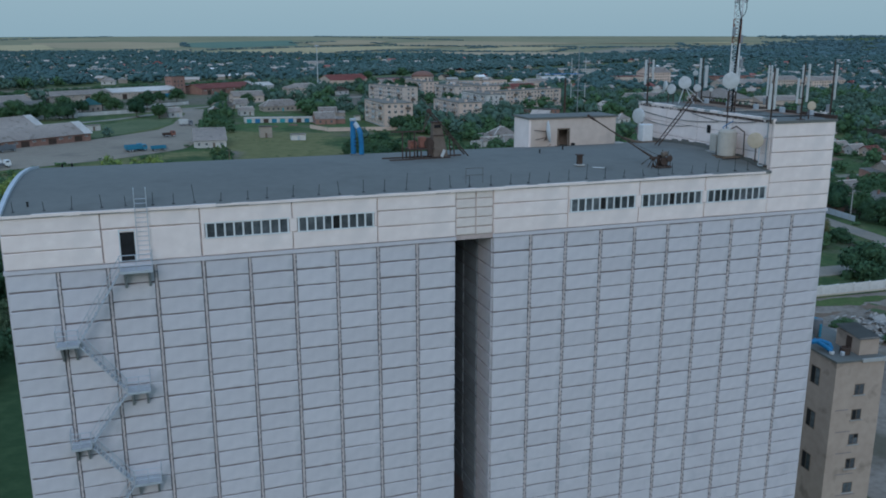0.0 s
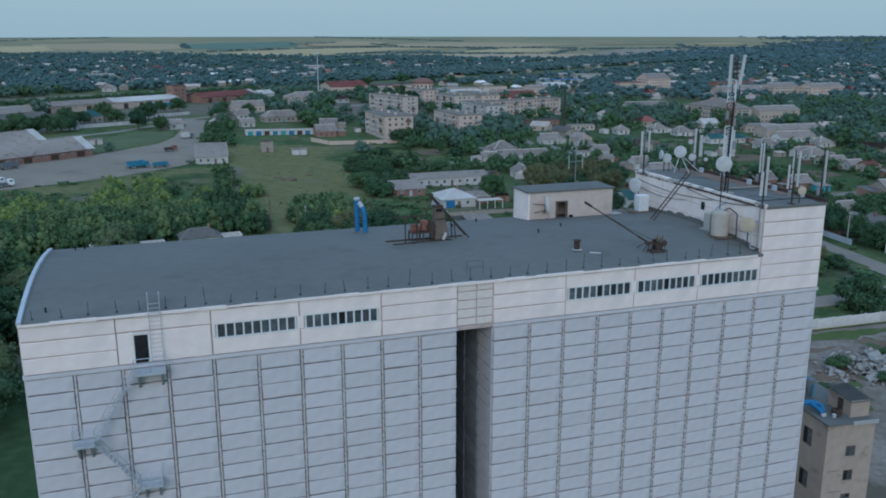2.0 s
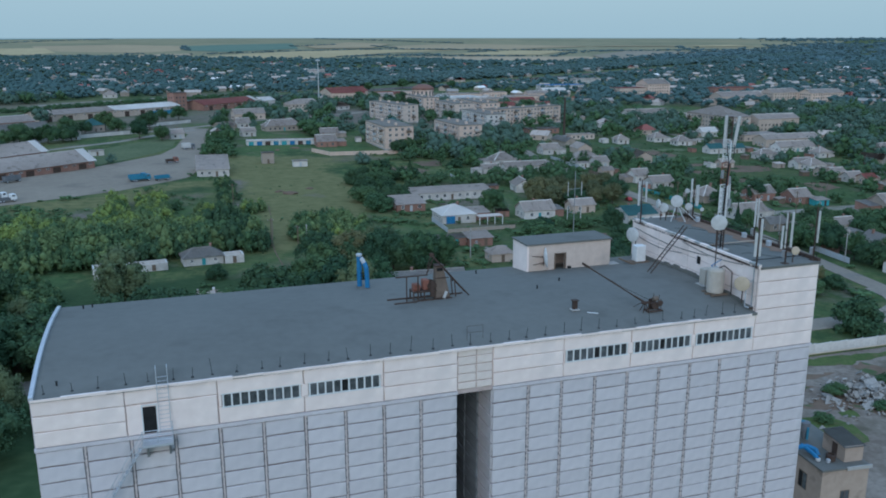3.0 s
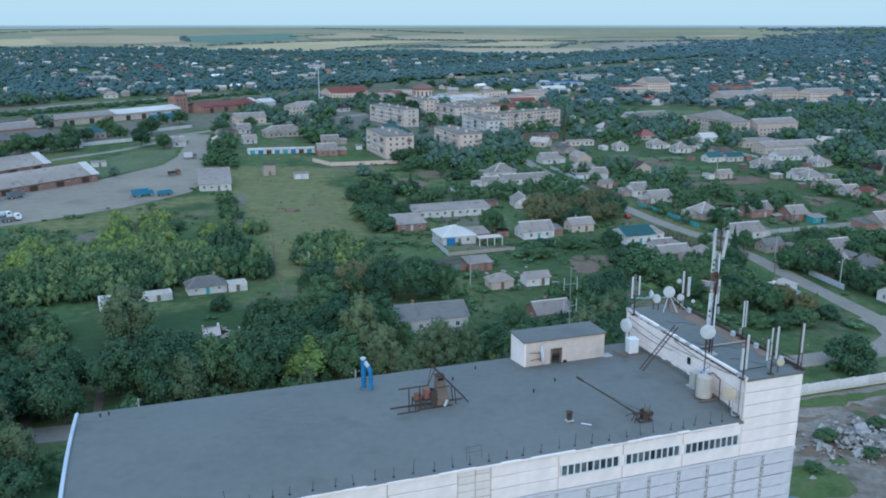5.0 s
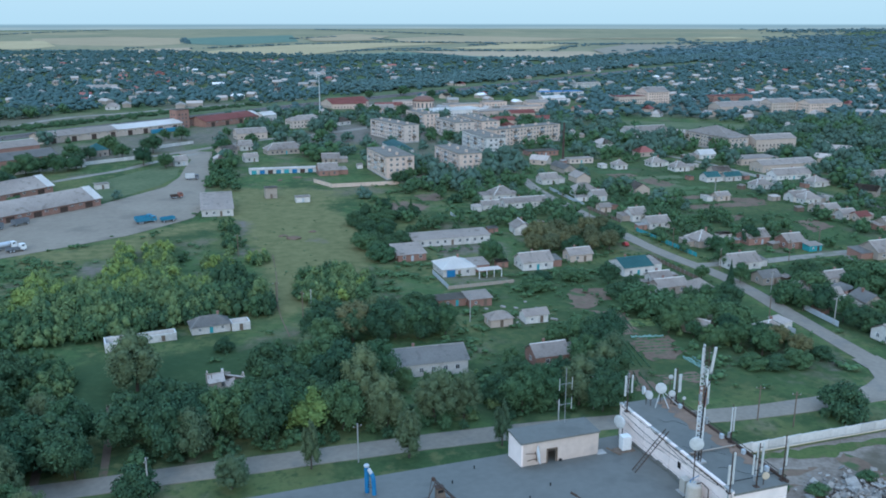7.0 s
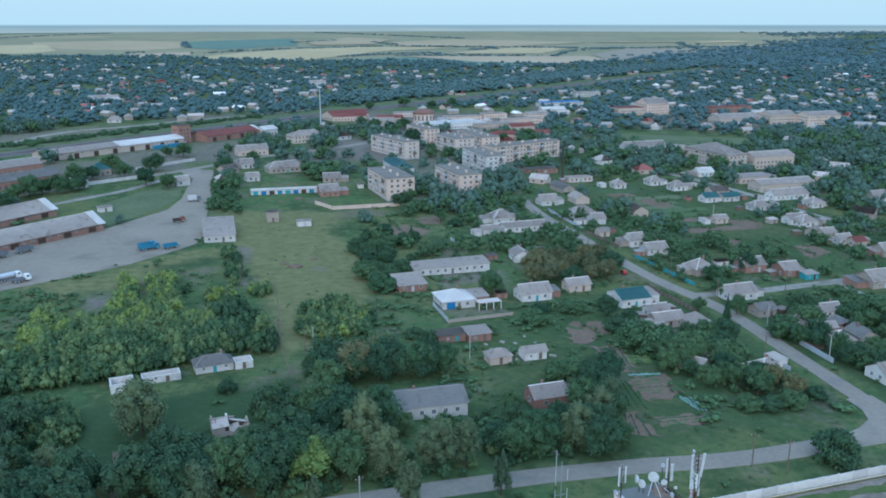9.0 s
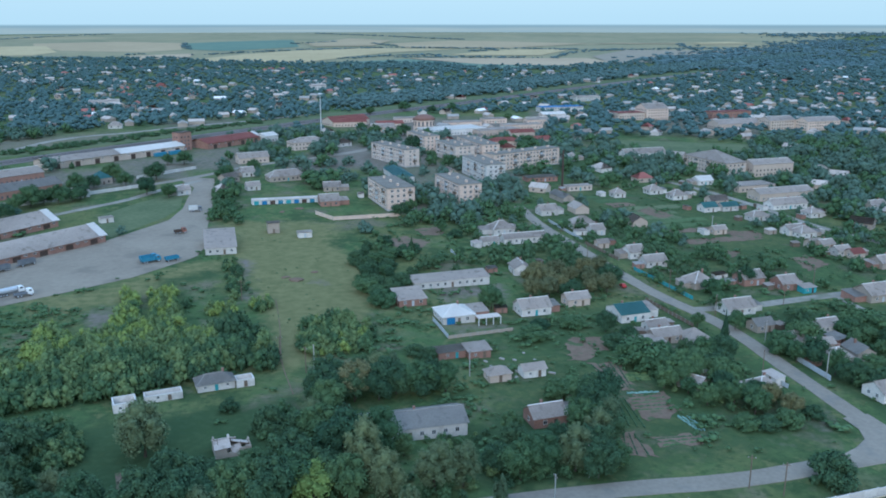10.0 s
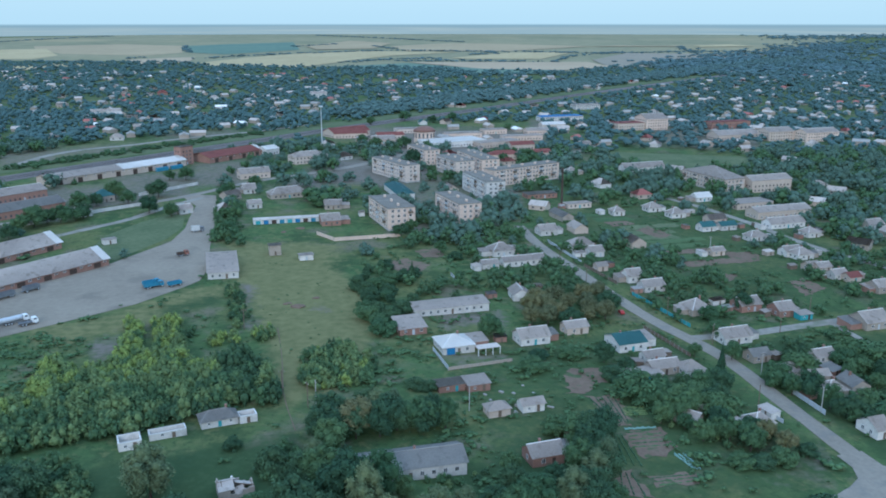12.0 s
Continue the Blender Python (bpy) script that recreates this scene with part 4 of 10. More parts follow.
def white_gallery():
    h = (Z_ROOF - 0.12 - Z_WHITE) / 3
    glazed = {(1.95, 7.9), (7.9, 13.75), (28.34, 34.35), (34.35, 40.25), (40.25, 46.25)}
    spans = [(XL, -4.05), (-4.05, 1.95), (1.95, 7.9), (7.9, 13.75), (13.75, XG), (XH, 28.34), (28.34, 34.35), (34.35, 40.25), (40.25, XT)]
    for s, (x0, x1) in enumerate(spans):
        w = x1 - x0 - 0.07
        wide = (round(x0, 2), round(x1, 2)) in glazed
        for r in range(3):
            if wide and r == 1:
                continue
            z0 = Z_WHITE + h * r + 0.03
            hh = h - 0.07
            if wide and r == 0:
                hh = h + 0.06
            if wide and r == 2:
                z0, hh = z0 - 0.12, h + 0.03
            if (x0, r) == (-4.05, 0) or (x0, r) == (-4.05, 1):
                if r == 0:      # on either side of the open door
                    for a, b in ((x0 + 0.06, -3.02), (-2.08, x1 - 0.06)):
                        piece("gallery_panel", panel_mesh("gallery_panel", b - a, 2 * h - 0.08, M["white_panel"], wobble=0.02, seed=s), elevator, (a, YF - 0.02, z0 + DZ))
                    piece("gallery_panel", panel_mesh("gallery_panel", 0.94, 0.2, M["white_panel"], wobble=0.01, seed=s), elevator, (-3.02, YF - 0.02, z0 + 2 * h - 0.29 + DZ))
                continue
            piece("gallery_panel", panel_mesh("gallery_panel", w, hh, M["white_panel"], wobble=0.02, seed=s * 3 + r), elevator, (x0 + 0.035, YF - 0.02 + random.uniform(-0.01, 0.01), z0 + DZ))
    for a, b in ((2.0, 2.2), (7.7, 8.2), (13.55, 13.7), (28.4, 28.5), (34.1, 34.55), (40.05, 40.45), (46.1, 46.22)):
        piece("gallery_panel", panel_mesh("gallery_panel", b - a, h - 0.2, M["white_panel"], wobble=0.008, seed=int(a)), elevator, (a, YF - 0.012, Z_WHITE + h + 0.12 + DZ))
    # the tall head: six rows of long panels
    hh = (Z_HEAD - 0.1 - Z_WHITE) / 6
    for r in range(6):
        piece("head_panel", panel_mesh("head_panel", XR - XT - 0.06, hh - 0.07, M["white_panel"], wobble=0.02, seed=60 + r), elevator, (XT + 0.03, YF - 0.02, Z_WHITE + hh * r + 0.03 + DZ))
    # the tiled link over the gap
    part("link_core", boxes((XG, XH, YF + 0.2, YF + 1.0, Z_WHITE - 0.05 + DZ, Z_ROOF - 0.15 + DZ)), M["joint"], elevator)
    for i, (a, b) in enumerate(((XG + 0.05, 20.98), (21.06, XH - 0.05))):
        for k in range(5):
            zz = Z_WHITE + 0.68 * k
            piece("link_tile", panel_mesh("link_tile", b - a, 0.6 if k else 0.5, M["tile_panel"], d=0.2, wobble=0.012, seed=80 + k + 9 * i), elevator, (a, YF + 0.03, zz - (0.0 if k else -0.08) + DZ))


white_gallery()


def window_strip(x0, x1, z0, z1, panes, open_pane):
    """A band of narrow panes between white posts, set back in the wall."""
    win = new("gallery_window")
    win.parent = elevator
    win.location = (0, 0, DZ)
    tagged(win, "band window with white posts and dirty dark panes")
    step = (x1 - x0) / panes
    part("window_back", boxes((x0, x1, YF + 0.1, YF + 0.13, z0, z1)), M["dark"], win)
    part("window_frame", boxes((x0 - 0.1, x1 + 0.1, YF - 0.03, YF + 0.12, z1, z1 + 0.07), (x0 - 0.1, x1 + 0.1, YF - 0.05, YF + 0.12, z0 - 0.07, z0),
                               *((x0 + step * i - 0.055, x0 + step * i + 0.055, YF - 0.02, YF + 0.11, z0 + 0.002, z1 - 0.002) for i in range(panes + 1))), M["white_paint"], win)
    for i in range(panes):
        if i != open_pane:
            a = x0 + step * i + 0.057
            y = YF + 0.04 + random.uniform(0, 0.02)
            part("pane", boxes((a, a + step - 0.114, y, y + 0.02, z0 + 0.003, z1 - 0.003)), M["glass"], win)


window_strip(2.3, 7.6, 34.84, 35.76, 9, -1)
window_strip(8.3, 13.45, 34.84, 35.76, 9, 4)
window_strip(28.6, 34.0, 34.84, 35.76, 9, 4)
window_strip(34.65, 39.95, 34.84, 35.76, 9, 4)
window_strip(40.55, 46.0, 34.84, 35.76, 9, -1)
# the open doorway
part("doorway", boxes((-2.98, -2.12, YF + 0.02, YF + 0.13, 33.66 + DZ, 35.66 + DZ)), M["dark"], elevator, "dark open doorway in the white gallery")
part("door_frame", boxes((-3.06, -2.98, YF - 0.04, YF + 0.1, 33.64 + DZ, 35.74 + DZ), (-2.12, -2.04, YF - 0.04, YF + 0.1, 33.64 + DZ, 35.74 + DZ), (-2.98, -2.12, YF - 0.04, YF + 0.1, 35.66 + DZ, 35.74 + DZ)), M["white_paint"], elevator)

# head walls and roof
part("head_side_wall", boxes((XT, XT + 0.12, YF + 0.16, YB, Z_ROOF - 0.3 + DZ, Z_HEAD - 0.1 + DZ)), M["pale_joint"], elevator)
for c in range(4):
    for r in range(3):
        hh = (Z_HEAD - 0.3 - Z_ROOF) / 3
        w = (YB - YF - 0.3) / 4
        ob = piece("head_panel", panel_mesh("head_panel", w - 0.06, hh - 0.05, M["white_panel"], wobble=0.015, seed=90 + c * 3 + r), elevator, (XT - 0.03, YF + 0.2 + w * (c + 1) - 0.03, Z_ROOF + 0.1 + hh * r + DZ))
        ob.rotation_euler.z = radians(-90)
part("head_roof", boxes((XT + 0.1, XR + 0.05, YF - 0.1, YB + 0.05, Z_HEAD - 0.2 + DZ, Z_HEAD + DZ)), M["roof_felt"], elevator, "dark tar felt on the head roof")
part("head_parapet", boxes((XT - 0.06, XT + 0.2, YF, YB, Z_HEAD - 0.12 + DZ, Z_HEAD + 0.16 + DZ)), M["white_panel"], elevator, "white parapet of the elevator head")
part("head_parapet", boxes((XR - 0.15, XR + 0.08, YF, YB, Z_HEAD + 0.01 + DZ, Z_HEAD + 0.28 + DZ)), M["rust"], elevator, "dark stained parapet of the elevator head")
y = YF + 0.05
while y < YB - 0.4:      # a patched, crumbling coping on the wall's top edge
    w = random.uniform(0.35, 1.3)
    part("coping_patch", boxes((XT - 0.075 - random.uniform(0, 0.05), XT + 0.22, y, min(y + w, YB - 0.02), Z_HEAD + 0.05 + random.uniform(-0.06, 0.05) + DZ, Z_HEAD + 0.17 + random.uniform(0, 0.06) + DZ)), M[random.choice(("white_panel", "whitewash", "white_panel", "concrete"))], elevator)
    y += w + random.uniform(0.005, 0.08)
y = YF + 0.3
while y < YB - 0.3:      # a row of dark drips and bolt ends under the coping
    w, d = random.uniform(0.06, 0.16), random.uniform(0.06, 0.2)
    part("coping_drip", boxes((XT - 0.085, XT - 0.02, y, y + w, Z_HEAD - 0.02 - d + DZ, Z_HEAD - 0.02 + DZ)), M["dark"], elevator)
    y += w + random.uniform(0.12, 0.4)
part("head_window", boxes((XT - 0.07, XT + 0.02, 63.1, 63.6, 39.2 + DZ, 39.9 + DZ)), M["dark"], elevator, "small dark window in the head wall")
part("parapet_flashing", boxes((XT - 0.1, XT - 0.062, YF + 1.2, 68.0, Z_HEAD - 0.1 + DZ, Z_HEAD - 0.02 + DZ)), M["rust"], elevator)
for y in (56.5, 57.0, 57.5, 58, 58.6, 59, 59.7, 60.5, 61.2, 62, 63, 64, 65.5):
    part("parapet_bracket", boxes((XT - 0.16, XT - 0.104, y, y + 0.2, Z_HEAD - 0.16 + DZ, Z_HEAD - 0.04 + DZ)), M["rust"], elevator)


# ---- steel stairs on the facade ----
def fire_escape():
    esc = thing("fire_escape", pose(0, YF - 0.05, base_z), "light grey steel zigzag fire escape on the facade", "stairs")
    levels = [(-3.1, -1.15, 33.3), (-7.2, -5.9, 28.8), (-3.3, -1.9, 25.25), (-7.0, -5.8, 21.85), (-3.4, -1.7, 18.7), (-7.0, -5.8, 15.0), (-3.4, -1.7, 11.6), (-7.0, -5.8, 8.2), (-3.4, -1.7, 4.8)]
    for i, (x0, x1, z) in enumerate(levels):
        z += DZ
        part("platform", boxes((x0, x1, -1.2, -0.05, z - 0.06, z), (x0, x1, -1.22, -1.17, z - 0.14, z + 0.02)), M["galv"], esc)
        rail = [((x0, -1.18, z), (x0, -1.18, z + 1.05)), ((x1, -1.18, z), (x1, -1.18, z + 1.05)), (((x0 + x1) / 2, -1.18, z), ((x0 + x1) / 2, -1.18, z + 1.05))]
        rail += [((x0, -1.18, z + h), (x1, -1.18, z + h)) for h in (0.35, 0.7, 1.05)]
        side = x0 if i % 2 else x1
        rail += [((side, -1.18, z + h), (side, -0.05, z + h)) for h in (0.35, 0.7, 1.05)]
        for a, b in rail:
            part("rail" if a[2] == b[2] else "post", rods([(a, b)], 0.028, 4), M["galv"], esc)
        for x in (x0 + 0.25, x1 - 0.25):
            part("bracket", boxes((x - 0.05, x + 0.05, -1.0, -0.05, z - 0.16, z - 0.06)), M["galv"], esc)
            gus = bmesh.new()
            for dx in (-0.07, 0.07):
                gus.verts.new((x + dx, -1.0, z - 0.16)), gus.verts.new((x + dx, -0.05, z - 0.16)), gus.verts.new((x + dx, -0.05, z - 1.35))
            gus.verts.ensure_lookup_table()
            for f in ((0, 1, 2), (5, 4, 3), (0, 2, 5, 3), (0, 3, 4, 1), (1, 4, 5, 2)):
                gus.faces.new([gus.verts[i] for i in f])
            part("gusset", gus, M["radio_grey"], esc, "dark steel bracket plate")
        if i + 1 < len(levels):
            nx0, nx1, nz = levels[i + 1]
            nz += DZ
            a, b = (x0, z) if i % 2 == 0 else (x1, z), (nx1, nz) if i % 2 == 0 else (nx0, nz)
            bm = bmesh.new()
            for y in (-1.1, -0.5):
                add_rod(bm, (a[0], y, a[1] - 0.05), (b[0], y, b[1]), 0.038, 5)
            part("stringer", bm, M["galv"], esc)
            n = 12
            for k in range(1, n):
                x, zz = a[0] + (b[0] - a[0]) * k / n, a[1] + (b[1] - a[1]) * k / n
                part("tread", boxes((x - 0.09, x + 0.09, -1.1, -0.5, zz - 0.012, zz + 0.012)), M["galv"], esc)
            hand = [((a[0], -1.12, a[1] + h), (b[0], -1.12, b[1] + h)) for h in (0.5, 0.95)]
            hand += [((a[0] + (b[0] - a[0]) * k / 4, -1.12, a[1] + (b[1] - a[1]) * k / 4), (a[0] + (b[0] - a[0]) * k / 4, -1.12, a[1] + (b[1] - a[1]) * k / 4 + 0.95)) for k in range(1, 4)]
            part("handrail", rods(hand, 0.025, 4), M["galv"], esc)


fire_escape()


def wall_ladder():
    lad = thing("roof_ladder", pose(-1.95, YF - 0.12, 33.6), "light grey steel ladder from the landing up to the roof", "ladder")
    for x in (0, 0.72):
        part("stile", rods([((x, -0.12, 0), (x, -0.12, 4.7)), ((x, -0.12, 4.7), (x, 0.5, 4.7)), ((x, 0.5, 4.7), (x, 0.5, 3.4))], 0.025, 5), M["galv"], lad)
    for k in range(14):
        part("rung", rods([((0, -0.12, 0.2 + 0.3 * k), (0.72, -0.12, 0.2 + 0.3 * k))], 0.018, 4), M["galv"], lad)


wall_ladder()

# ---- houses ----
KEPT_FREE = []     # footprints as (x, y, rotation, half length, half depth), for planting


def free_of_buildings(x, y, room):
    for bx, by, c, s, hl, hd in KEPT_FREE:
        dx, dy = x - bx, y - by
        if abs(dx * c + dy * s) < hl + room and abs(-dx * s + dy * c) < hd + room:
            return False
    return True


def keep_free(x, y, rot, L, D):
    KEPT_FREE.append((x, y, math.cos(radians(rot)), math.sin(radians(rot)), L / 2, D / 2))


WALL_WORDS = {"whitewash": "whitewashed", "brick": "red brick", "pale_brick": "pale brick", "plaster": "grey-beige plastered", "block_wall": "pale block-built", "cream": "cream plastered", "teal_paint": "teal painted"}
ROOF_WORDS = {"slate": "grey asbestos slate roof", "dark_slate": "dark grey slate roof", "tin": "pale tin roof", "red_roof": "dull red roof", "teal_roof": "teal green metal roof", "blue_roof": "bright blue roof", "rust": "brown rusty flat roof", "tar_roof": "dark tar roof"}


def roof_bm(L, D, eave, kind, over=0.45, pitch=0.33):
    """The roof as one closed shell with overhang and thickness."""
    bm = bmesh.new()
    l, d, t = L / 2 + over, D / 2 + over, 0.14
    rise = {"gable": D * pitch, "hip": min(D, L) * (pitch + 0.03), "shed": D * 0.13, "flat": 0.0, "open": 0.0}[kind]
    e = eave - 0.05
    if kind == "gable":
        top = [(-l, -d, e), (l, -d, e), (l, 0, e + rise), (-l, 0, e + rise), (-l, d, e), (l, d, e)]
        faces = [(0, 1, 2, 3), (3, 2, 5, 4)]
    elif kind == "hip":
        r = max(0.3, l - d * 0.95) if L >= D else 0.3
        top = [(-l, -d, e), (l, -d, e), (l, d, e), (-l, d, e), (-r, 0, e + rise), (r, 0, e + rise)]
        faces = [(0, 1, 5, 4), (1, 2, 5), (2, 3, 4, 5), (3, 0, 4)]
    elif kind == "shed":
        top = [(-l, -d, e), (l, -d, e), (l, d, e + rise), (-l, d, e + rise)]
        faces = [(0, 1, 2, 3)]
    else:
        top = [(-l, -d, e + 0.1), (l, -d, e + 0.1), (l, d, e + 0.12), (-l, d, e + 0.12)]
        faces = [(0, 1, 2, 3)]
    v = [bm.verts.new(p) for p in top]
    fs = [bm.faces.new([v[i] for i in f]) for f in faces]
    ext = bmesh.ops.solidify(bm, geom=fs, thickness=t)
    bmesh.ops.recalc_face_normals(bm, faces=bm.faces)
    # corrugated sheets show as shallow seams down the slope
    return bm, rise


def body_bm(L, D, eave, rise, kind):
    bm = bmesh.new()
    l, d = L / 2, D / 2
    if kind == "open":       # walls whose roof is gone
        t = 0.35
        for b in ((-l, l, -d, -d + t), (-l, l, d - t, d), (-l, -l + t, -d + t, d - t), (l - t, l, -d + t, d - t)):
            add_box(bm, *b, -0.6, eave + random.uniform(-0.15, 0.15))
        return bm
    lo = [bm.verts.new(p) for p in ((-l, -d, -0.6), (l, -d, -0.6), (l, d, -0.6), (-l, d, -0.6))]
    back = eave - 0.1 + (rise * D / (D + 0.9) if kind == "shed" else 0)
    hi = [bm.verts.new(p) for p in ((-l, -d, eave - 0.1), (l, -d, eave - 0.1), (l, d, back), (-l, d, back))]
    bm.faces.new(lo[::-1])
    bm.faces.new(hi)
    for i in range(4):
        bm.faces.new((lo[i], lo[(i + 1) % 4], hi[(i + 1) % 4], hi[i]))
    if kind == "gable":
        for x, a, b in ((-l, hi[3], hi[0]), (l, hi[1], hi[2])):
            p = bm.verts.new((x, 0, eave - 0.12 + rise * d / (d + 0.45)))
            bm.faces.new((a, b, p))
    return bm


window_meshes = {}


def window_mesh(kind, w, h):
    """Shared pane and frame meshes, facing -y."""
    key = (kind, round(w, 2), round(h, 2))
    if key not in window_meshes:
        if kind == "pane":
            bm = boxes((-w / 2 + 0.07, w / 2 - 0.07, -0.02, 0.1, 0.07, h - 0.07))
            window_meshes[key] = mesh_of("pane", bm, M["glass"])
        elif kind == "frame":
            bm = boxes((-w / 2, -w / 2 + 0.07, -0.06, 0.08, 0, h), (w / 2 - 0.07, w / 2, -0.06, 0.08, 0, h), (-w / 2 + 0.07, w / 2 - 0.07, -0.06, 0.08, 0, 0.07), (-w / 2 + 0.07, w / 2 - 0.07, -0.06, 0.08, h - 0.07, h), (-0.03, 0.03, -0.05, 0.05, 0.07, h - 0.07))
            window_meshes[key] = mesh_of("window_frame", bm, M["white_paint"])
        else:
            window_meshes[key] = mesh_of(kind, boxes((-w / 2, w / 2, -0.05, 0.08, 0, h)), M[kind])
    return window_meshes[key]


def put_window(parent, x, y, z, turn, w, h, far=False):
    if far:      # a window too far off for a pane of its own to show
        key = ("far", round(w, 2), round(h, 2))
        if key not in window_meshes:
            window_meshes[key] = mesh_of("window", boxes((-w / 2, w / 2, -0.04, 0.08, 0, h)), M["glass"])
        f = new("window", window_meshes[key])
        f.parent = parent
        f.location, f.rotation_euler.z = (x, y, z), radians(turn)
        return
    f = new("window", window_mesh("frame", w, h))
    f.parent = parent
    f.location, f.rotation_euler.z = (x, y, z), radians(turn)
    g = new("pane", window_mesh("pane", w, h))
    g.parent = f


def put_door(parent, x, y, z, turn, w, h, mat):
    d = new("door", window_mesh(mat, w, h))
    d.parent = parent
    d.location, d.rotation_euler.z = (x, y, z), radians(turn)
    return d


def house(x, y, rot, L, D, eave, kind, wall, roof, doors=1):
    big = eave > 3.9
    word = "building" if big or L > 22 else ("shed" if min(L, D) < 6.2 else "house")
    ob = thing(word, on_ground(x, y, rot), f"{WALL_WORDS[wall]} {'two-storey ' if eave > 7 else ''}{word} with a {ROOF_WORDS[roof]}" if kind != "open" else f"{WALL_WORDS[wall]} roofless ruin of a small building", word, "town houses")
    keep_free(x, y, rot, L, D)
    if kind in ("gable", "hip") and 11 < L < 19 and not big:      # a lower lean-to at one end
        cut = L * random.uniform(0.28, 0.38)
        side = random.choice((-1, 1))
        ob.location += Vector((math.cos(radians(rot)), math.sin(radians(rot)), 0)) * (-side * cut / 2)
        ad = D * random.uniform(0.55, 0.75)
        ab, arise = roof_bm(cut - 0.4, ad, eave - 0.5, "shed", 0.3)
        bmesh.ops.translate(ab, verts=ab.verts, vec=(side * L / 2 - 0.02 * side, 0.1 * D, 0))
        aw = body_bm(cut - 0.1, ad, eave - 0.5, arise, "shed")
        bmesh.ops.translate(aw, verts=aw.verts, vec=(side * L / 2 - 0.02 * side, 0.1 * D, 0))
        part("annex_wall", aw, M[random.choice([wall, "plaster", "brick"])], ob)
        part("annex_roof", ab, M[random.choice(["slate", "slate", "dark_slate"])], ob)
        L -= cut
    rb, rise = roof_bm(L, D, eave, kind, 0.45, 0.33 if D < 10.5 else 0.2)
    part("wall", body_bm(L, D, eave, rise, kind), M[wall], ob)
    if kind == "open":
        rb.free()
        part("floor_slab", boxes((-L / 2 + 0.36, L / 2 - 0.36, -D / 2 + 0.36, D / 2 - 0.36, -0.5, 0.25)), M["soil"], ob)
    else:
        part("roof", rb, M[roof], ob)
        if kind in ("gable", "hip") and L > 7:
            if kind == "gable":
                caps = [((-L / 2 - 0.4, 0, eave + rise + 0.02), (L / 2 + 0.4, 0, eave + rise + 0.02))]
            else:
                r = max(0.3, L / 2 + 0.45 - (D / 2 + 0.45) * 0.95) if L >= D else 0.3
                caps = [((-r, 0, eave + rise), (r, 0, eave + rise))] + [((sx * r, 0, eave + rise), (sx * (L / 2 + 0.42), sy * (D / 2 + 0.42), eave)) for sx in (-1, 1) for sy in (-1, 1)]
            for a, b in caps[:3] if not big else caps[:1]:
                part("ridge_cap", rods([(a, b)], 0.12, 5), M["tin" if roof == "slate" else roof], ob, "pale ridge cap" if roof == "slate" else "")
            if not big:
                cx = random.uniform(-0.25, 0.25) * L
                part("chimney", boxes((cx - 0.28, cx + 0.28, 0.4, 0.96, eave, eave + rise + 0.6), (cx - 0.34, cx + 0.34, 0.34, 1.02, eave + rise + 0.6, eave + rise + 0.72)), M["brick"], ob)
    storeys = max(1, int(eave / 2.9))
    wz, wh, ww = (0.95, 1.25, 1.1) if eave > 2.55 else (0.9, 0.85, 0.8)
    step = 3.0 if L > 6 else 2.4
    n = max(1, int((L - 1) / step))
    for s in range(storeys):
        for i in range(n):
            px = (i - (n - 1) / 2) * step
            if s == 0 and i == n // 2 and doors:
                put_door(ob, px, -D / 2, 0.05, 0, 0.95, min(2.05, eave - 0.4), random.choice(["wood", "wood", "rust", "wood", "fence_grey", "teal_paint"]))
            else:
                put_window(ob, px, -D / 2, wz + s * 2.9, 0, ww, wh, y > 420)
        m = max(1, int((D - 1.5) / 3.0))
        for i in range(m if D > 4.6 else 0):
            put_window(ob, -L / 2, (i - (m - 1) / 2) * 3.0, wz + s * 2.9, -90, ww, wh, y > 420)
    return ob


